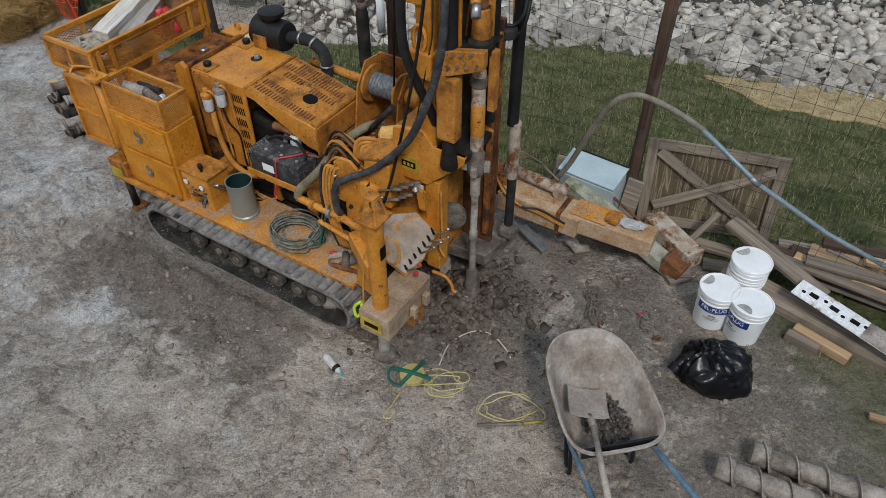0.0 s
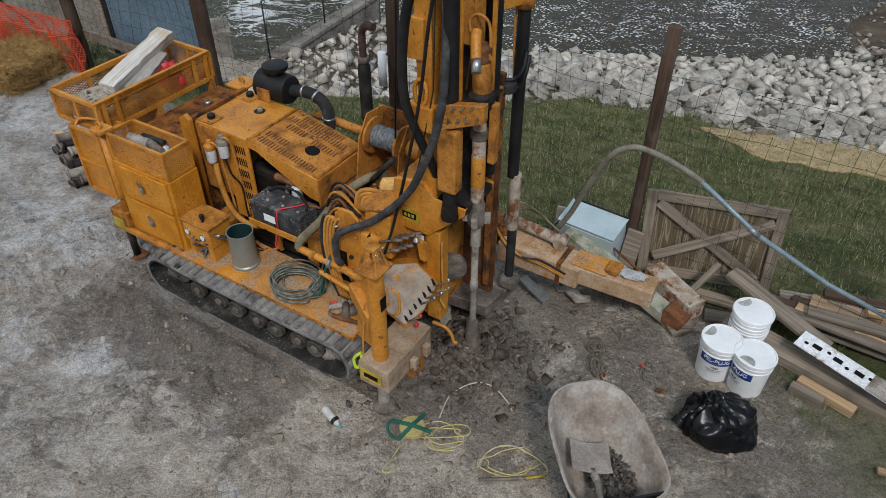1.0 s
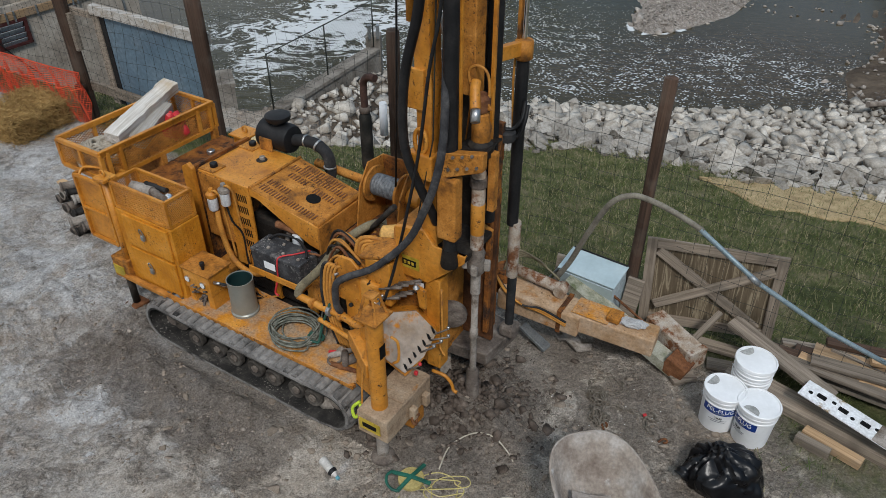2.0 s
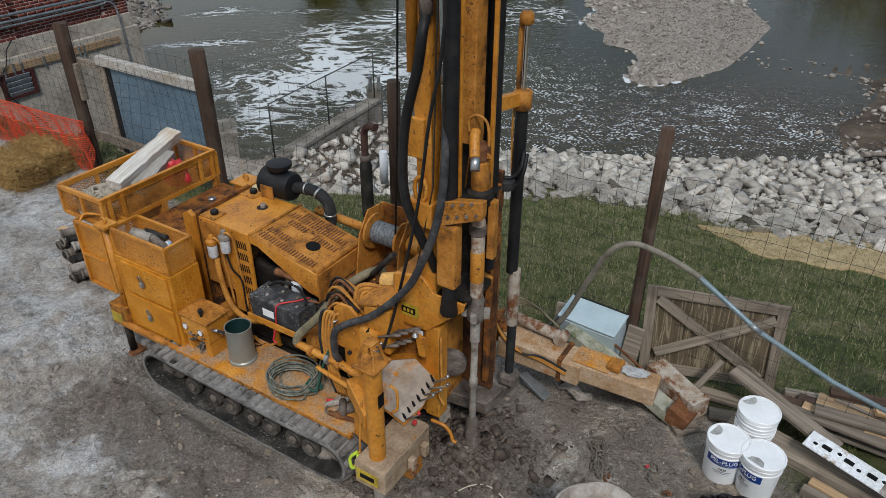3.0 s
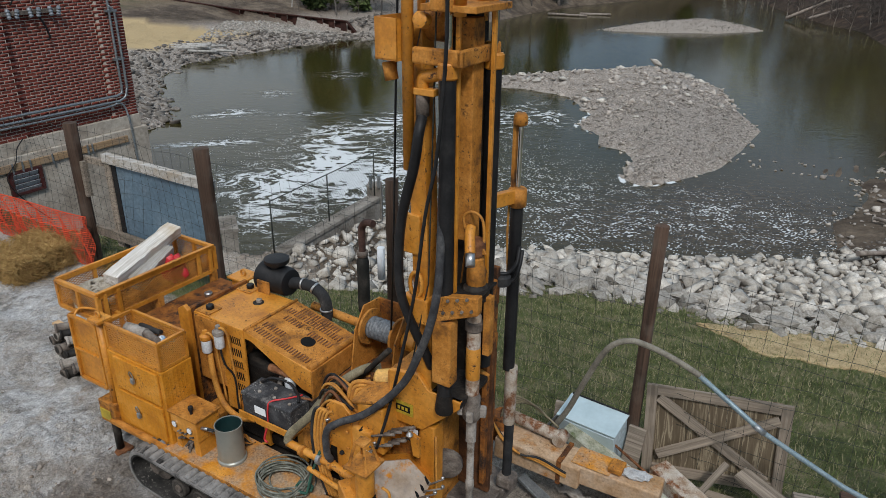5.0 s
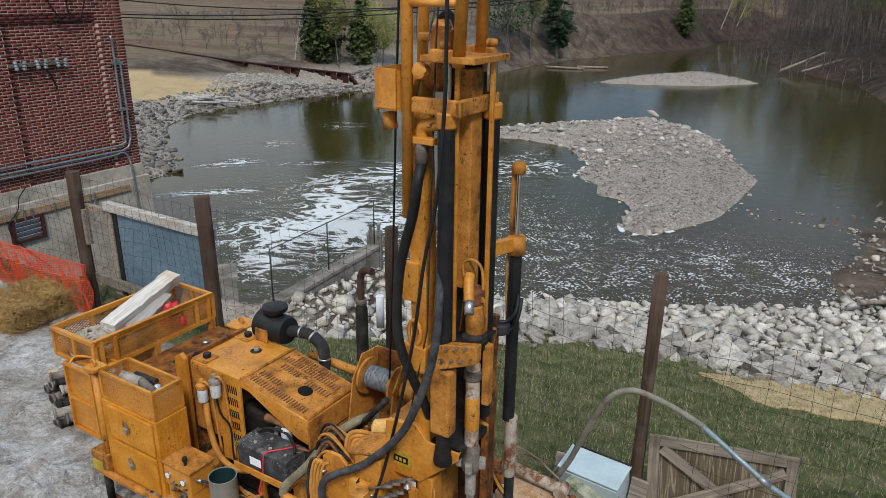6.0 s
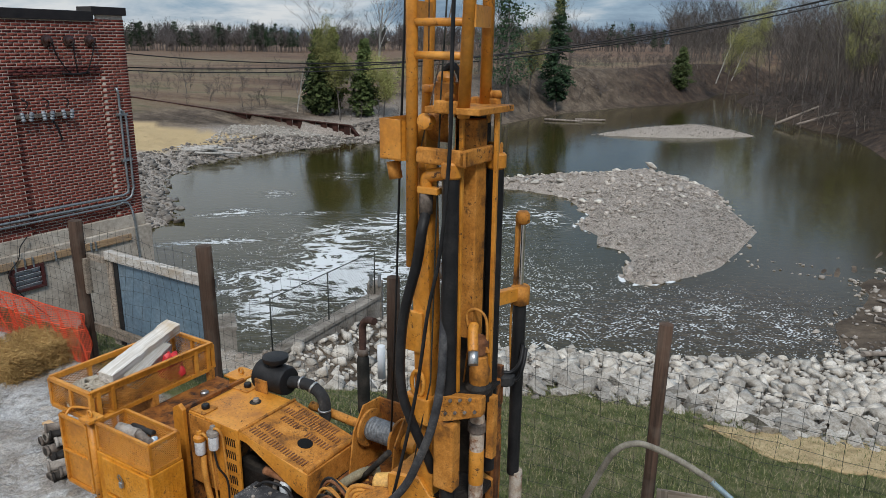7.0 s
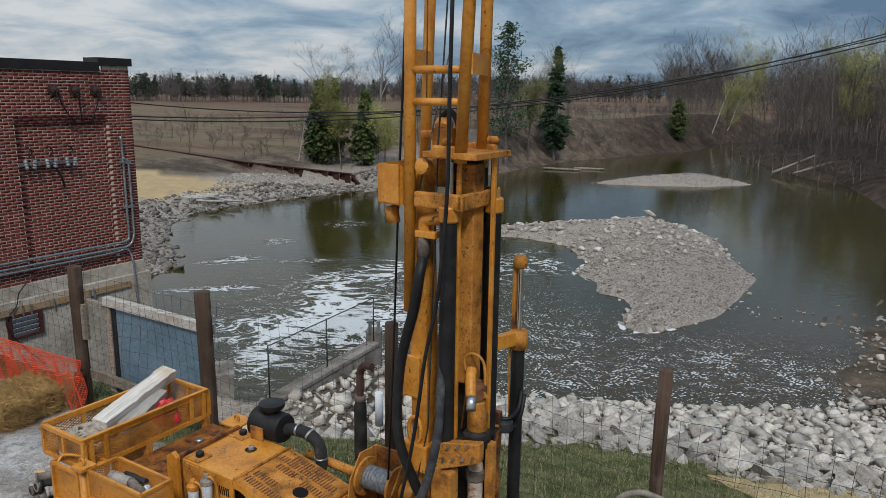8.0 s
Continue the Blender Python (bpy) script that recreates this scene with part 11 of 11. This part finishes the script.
X = Y * rr.uniform(0.305, 0.52, 300)
far_side = shore_dist(X, Y, FAR) > 3.5
X, Y = X[far_side], Y[far_side]
woods("bend_woods", "tall grey bare woods at the river's bend", bare_t, list(zip(X, Y, zs_of(X, Y), rr.uniform(0.40, 0.86, len(X)))), 11, (BARK, TWIG, BUDS))
deep_t = [bare_tree(9, 170 + i, 2, 0.35, 0.007, 0, min_r=0.022, kids=(6, 6), thin=2) for i in range(5)]
X, Y = bank_places(620, 40, 150, 56, 190, 12, 70, 60, 0.37)
woods("deep_woods", "dense grey mass of bare woods behind the shore", deep_t, list(zip(X, Y, zs_of(X, Y), rr.uniform(0.6, 0.95, len(X)))), 10, (TWIG, TWIG, BUDS))
# fringe of bare trees on the inner bank behind the mast and up the slope
X, Y = rr.uniform(-3, 16, 60), np.zeros(60)
Y = 62 + 1.45 * X + rr.uniform(2, 14, 60)
woods("bank_thicket", "thin bare saplings along the far bank", bare_t, list(zip(X, Y, zs_of(X, Y), rr.uniform(0.3, 0.62, 60))), 3, (BARK, TWIG, BUDS))
# skyline woods
far_con = [conifer(9, 140 + i, 0.24, 0.3, 0.08, 0.1, 0.25, 0.5) for i in range(4)]
far_bare = [bare_tree(9, 150 + i, 2, 0.5, 0.008, 0, min_r=0.035, kids=(8, 6), thin=2) for i in range(4)]
n = 1500
a = rr.uniform(-0.62, 0.62, n)
dist = rr.uniform(205, 262, n)
X, Y = dist * np.sin(a), dist * np.cos(a)
woods("skyline_woods", "grey line of bare woods beyond the field", far_bare, list(zip(X, Y, zs_of(X, Y), rr.uniform(0.40, 0.74, n))), 4, (FARTWIG, FARTWIG, BUDS))
n = 260
a = np.where(rr.uniform(0, 1, n) < 0.72, rr.uniform(-0.60, -0.18, n), rr.uniform(-0.18, 0.6, n))
a = a + 0.02 * np.sin(a * 40)
dist = rr.uniform(203, 245, n)
X, Y = dist * np.sin(a), dist * np.cos(a)
woods("skyline_pines", "dark pines standing in the skyline woods", far_con, list(zip(X, Y, zs_of(X, Y), rr.uniform(0.45, 0.85, n))), 5, (BARK, TWIG, NEEDLE))
n = 700
a = rr.uniform(-0.62, 0.62, n)
dist = rr.uniform(202, 232, n)
under = [bare_tree(5.0, 180 + i, 2, 0.6, 0.012, 0, min_r=0.05, kids=(9, 6), thin=2) for i in range(3)]
X, Y = dist * np.sin(a), dist * np.cos(a)
woods("skyline_scrub", "dense dark scrub under the skyline woods", under, list(zip(X, Y, zs_of(X, Y), rr.uniform(0.5, 1.0, n))), 8, (FARTWIG, FARTWIG, BUDS))
# low brush on the banks and field
brush_t = [bare_tree(1.6, 160 + i, 2, 0.7, 0.012, 0, min_r=0.009, thin=2) for i in range(4)]
X, Y = rr.uniform(-30, 60, 4200), rr.uniform(55, 130, 4200)
df_, dn_ = shore_dist(X, Y, FAR), shore_dist(X, Y, NEAR)
chance = np.where(X < 0, 0.3, np.where(df_ < 9, 0.9, 0.35))
grown = (df_ > 1.5) & (df_ < 40) & (rr.uniform(0, 1, 4200) < chance) | (dn_ > 0.3) & (dn_ < 10)
X, Y = X[grown][:1300], Y[grown][:1300]
woods("brush", "brown leafless brush over the banks", brush_t, list(zip(X, Y, zs_of(X, Y), rr.uniform(0.4, 1.1, len(X)))), 6, (TWIG, TWIG, BUDS))

# ---- sheet piling, driftwood, logs ----
PILE = surface("rust_red_piling", (0.05, 0.021, 0.016), (0.03, 0.014, 0.011), (0.08, 0.034, 0.024), 3, 0.9, 0.1, 0.3, 30)


def sheet_piling():
    root = thing("sheet_piling", "dark rust-red steel sheet piling across the far bank", "sheet piling", kind="structure")
    runs = [((-6.2, 53.9), -2.4, (-6.9, 54.2), -1.66), ((-6.9, 54.2), -1.66, (-15.1, 54.8), -0.92), ((-15.1, 54.8), -0.92, (-23.7, 56.2), 0.08), ((-23.7, 56.2), 0.08, (-34, 58), 0.6)]
    for (p, z0, q, z1) in runs:
        p, q = Vector((*p, 0)), Vector((*q, 0))
        n = max(2, int((q - p).length / 0.42))
        d = (q - p).normalized()
        nn = Vector((d.y, -d.x, 0))
        for i in range(n):
            a, b = p.lerp(q, i / n), p.lerp(q, (i + 1) / n)
            za = z0 + (z1 - z0) * i / n
            zb = z0 + (z1 - z0) * (i + 1) / n
            off = nn * (0.16 if i % 2 else 0.0)
            if za > ground_z(a.x, a.y) - 2 and i < 400:
                bm = bmesh.new()
                slab(bm, [(*(a + off).xy, -3.3), (*(b + off).xy, -3.3), (*(b + off).xy, zb), (*(a + off).xy, za)], nn * -0.03)
                part("sheet", bm, PILE, root)
        bm = bmesh.new()
        bar(bm, (p.x, p.y, z0 + 0.03), (q.x, q.y, z1 + 0.03), 0.28, 0.06)
        part("cap_rail", bm, PILE, root)


sheet_piling()
for i in range(9):
    r = random.Random(200 + i)
    x, y = -14.2 + r.uniform(-0.8, 1.2), 43.6 + r.uniform(-0.4, 0.8)
    z = ground_z(x, y) + 0.12 + 0.08 * (i % 3)
    a = r.uniform(-0.3, 0.35)
    d = Vector((math.cos(a), math.sin(a) * 0.6, r.uniform(-0.05, 0.12))) * r.uniform(0.6, 1.5)
    tagged(part("log", T([Vector((x, y, z)) - d, Vector((x, y, z)) + d], [0.09, 0.07], 7), BIRCH), "bleached log in the pile on the far bank", "log", "bleached logs")
DRIFT = surface("grey_driftwood", (0.24, 0.20, 0.17), (0.13, 0.11, 0.09), (0.34, 0.3, 0.26), 6, 0.95, 0, 0.4, 40)
for pts, r in (([(9.3, 14.7, -2.1), (10.4, 15.0, -2.2), (11.8, 14.9, -2.1)], 0.05), ([(9.6, 15.3, -2.4), (11.2, 14.6, -2.0), (12.2, 14.4, -1.9)], 0.04), ([(11.2, 17.4, -2.3), (11.5, 16.7, -2.2), (11.9, 16.2, -2.0)], 0.04),
               ([(12.6, 69.5, -2.55), (15.3, 68.8, -2.5)], 0.12), ([(9.6, 69.0, -2.5), (12.9, 67.6, -2.5)], 0.1), ([(30, 66, -2.4), (34, 66.5, -0.8)], 0.12), ([(31, 64, -2.2), (35, 65, -1.2)], 0.1)):
    tagged(part("driftwood", T(curve(pts, 3), [r * (1.3 - 0.5 * k / (3 * (len(pts) - 1))) for k in range(3 * (len(pts) - 1) + 1)], 7), DRIFT), "grey weathered driftwood on the shore", "driftwood", "driftwood")
snag = [bare_tree(3.2, 300 + i, 3, 0.7, 0.02, 0, min_r=0.012) for i in range(2)]
rs = np.random.RandomState(5)
X, Y = rs.uniform(31.5, 35, 24), rs.uniform(58, 82, 24)
woods("shore_snags", "tangled dead branches along the wooded shore", snag, list(zip(X, Y, np.maximum(zs_of(X, Y), -2.5), rs.uniform(0.3, 0.7, 24))), 7, (DRIFT, TWIG, BUDS))

# courses of the powerhouse wall
bricks()
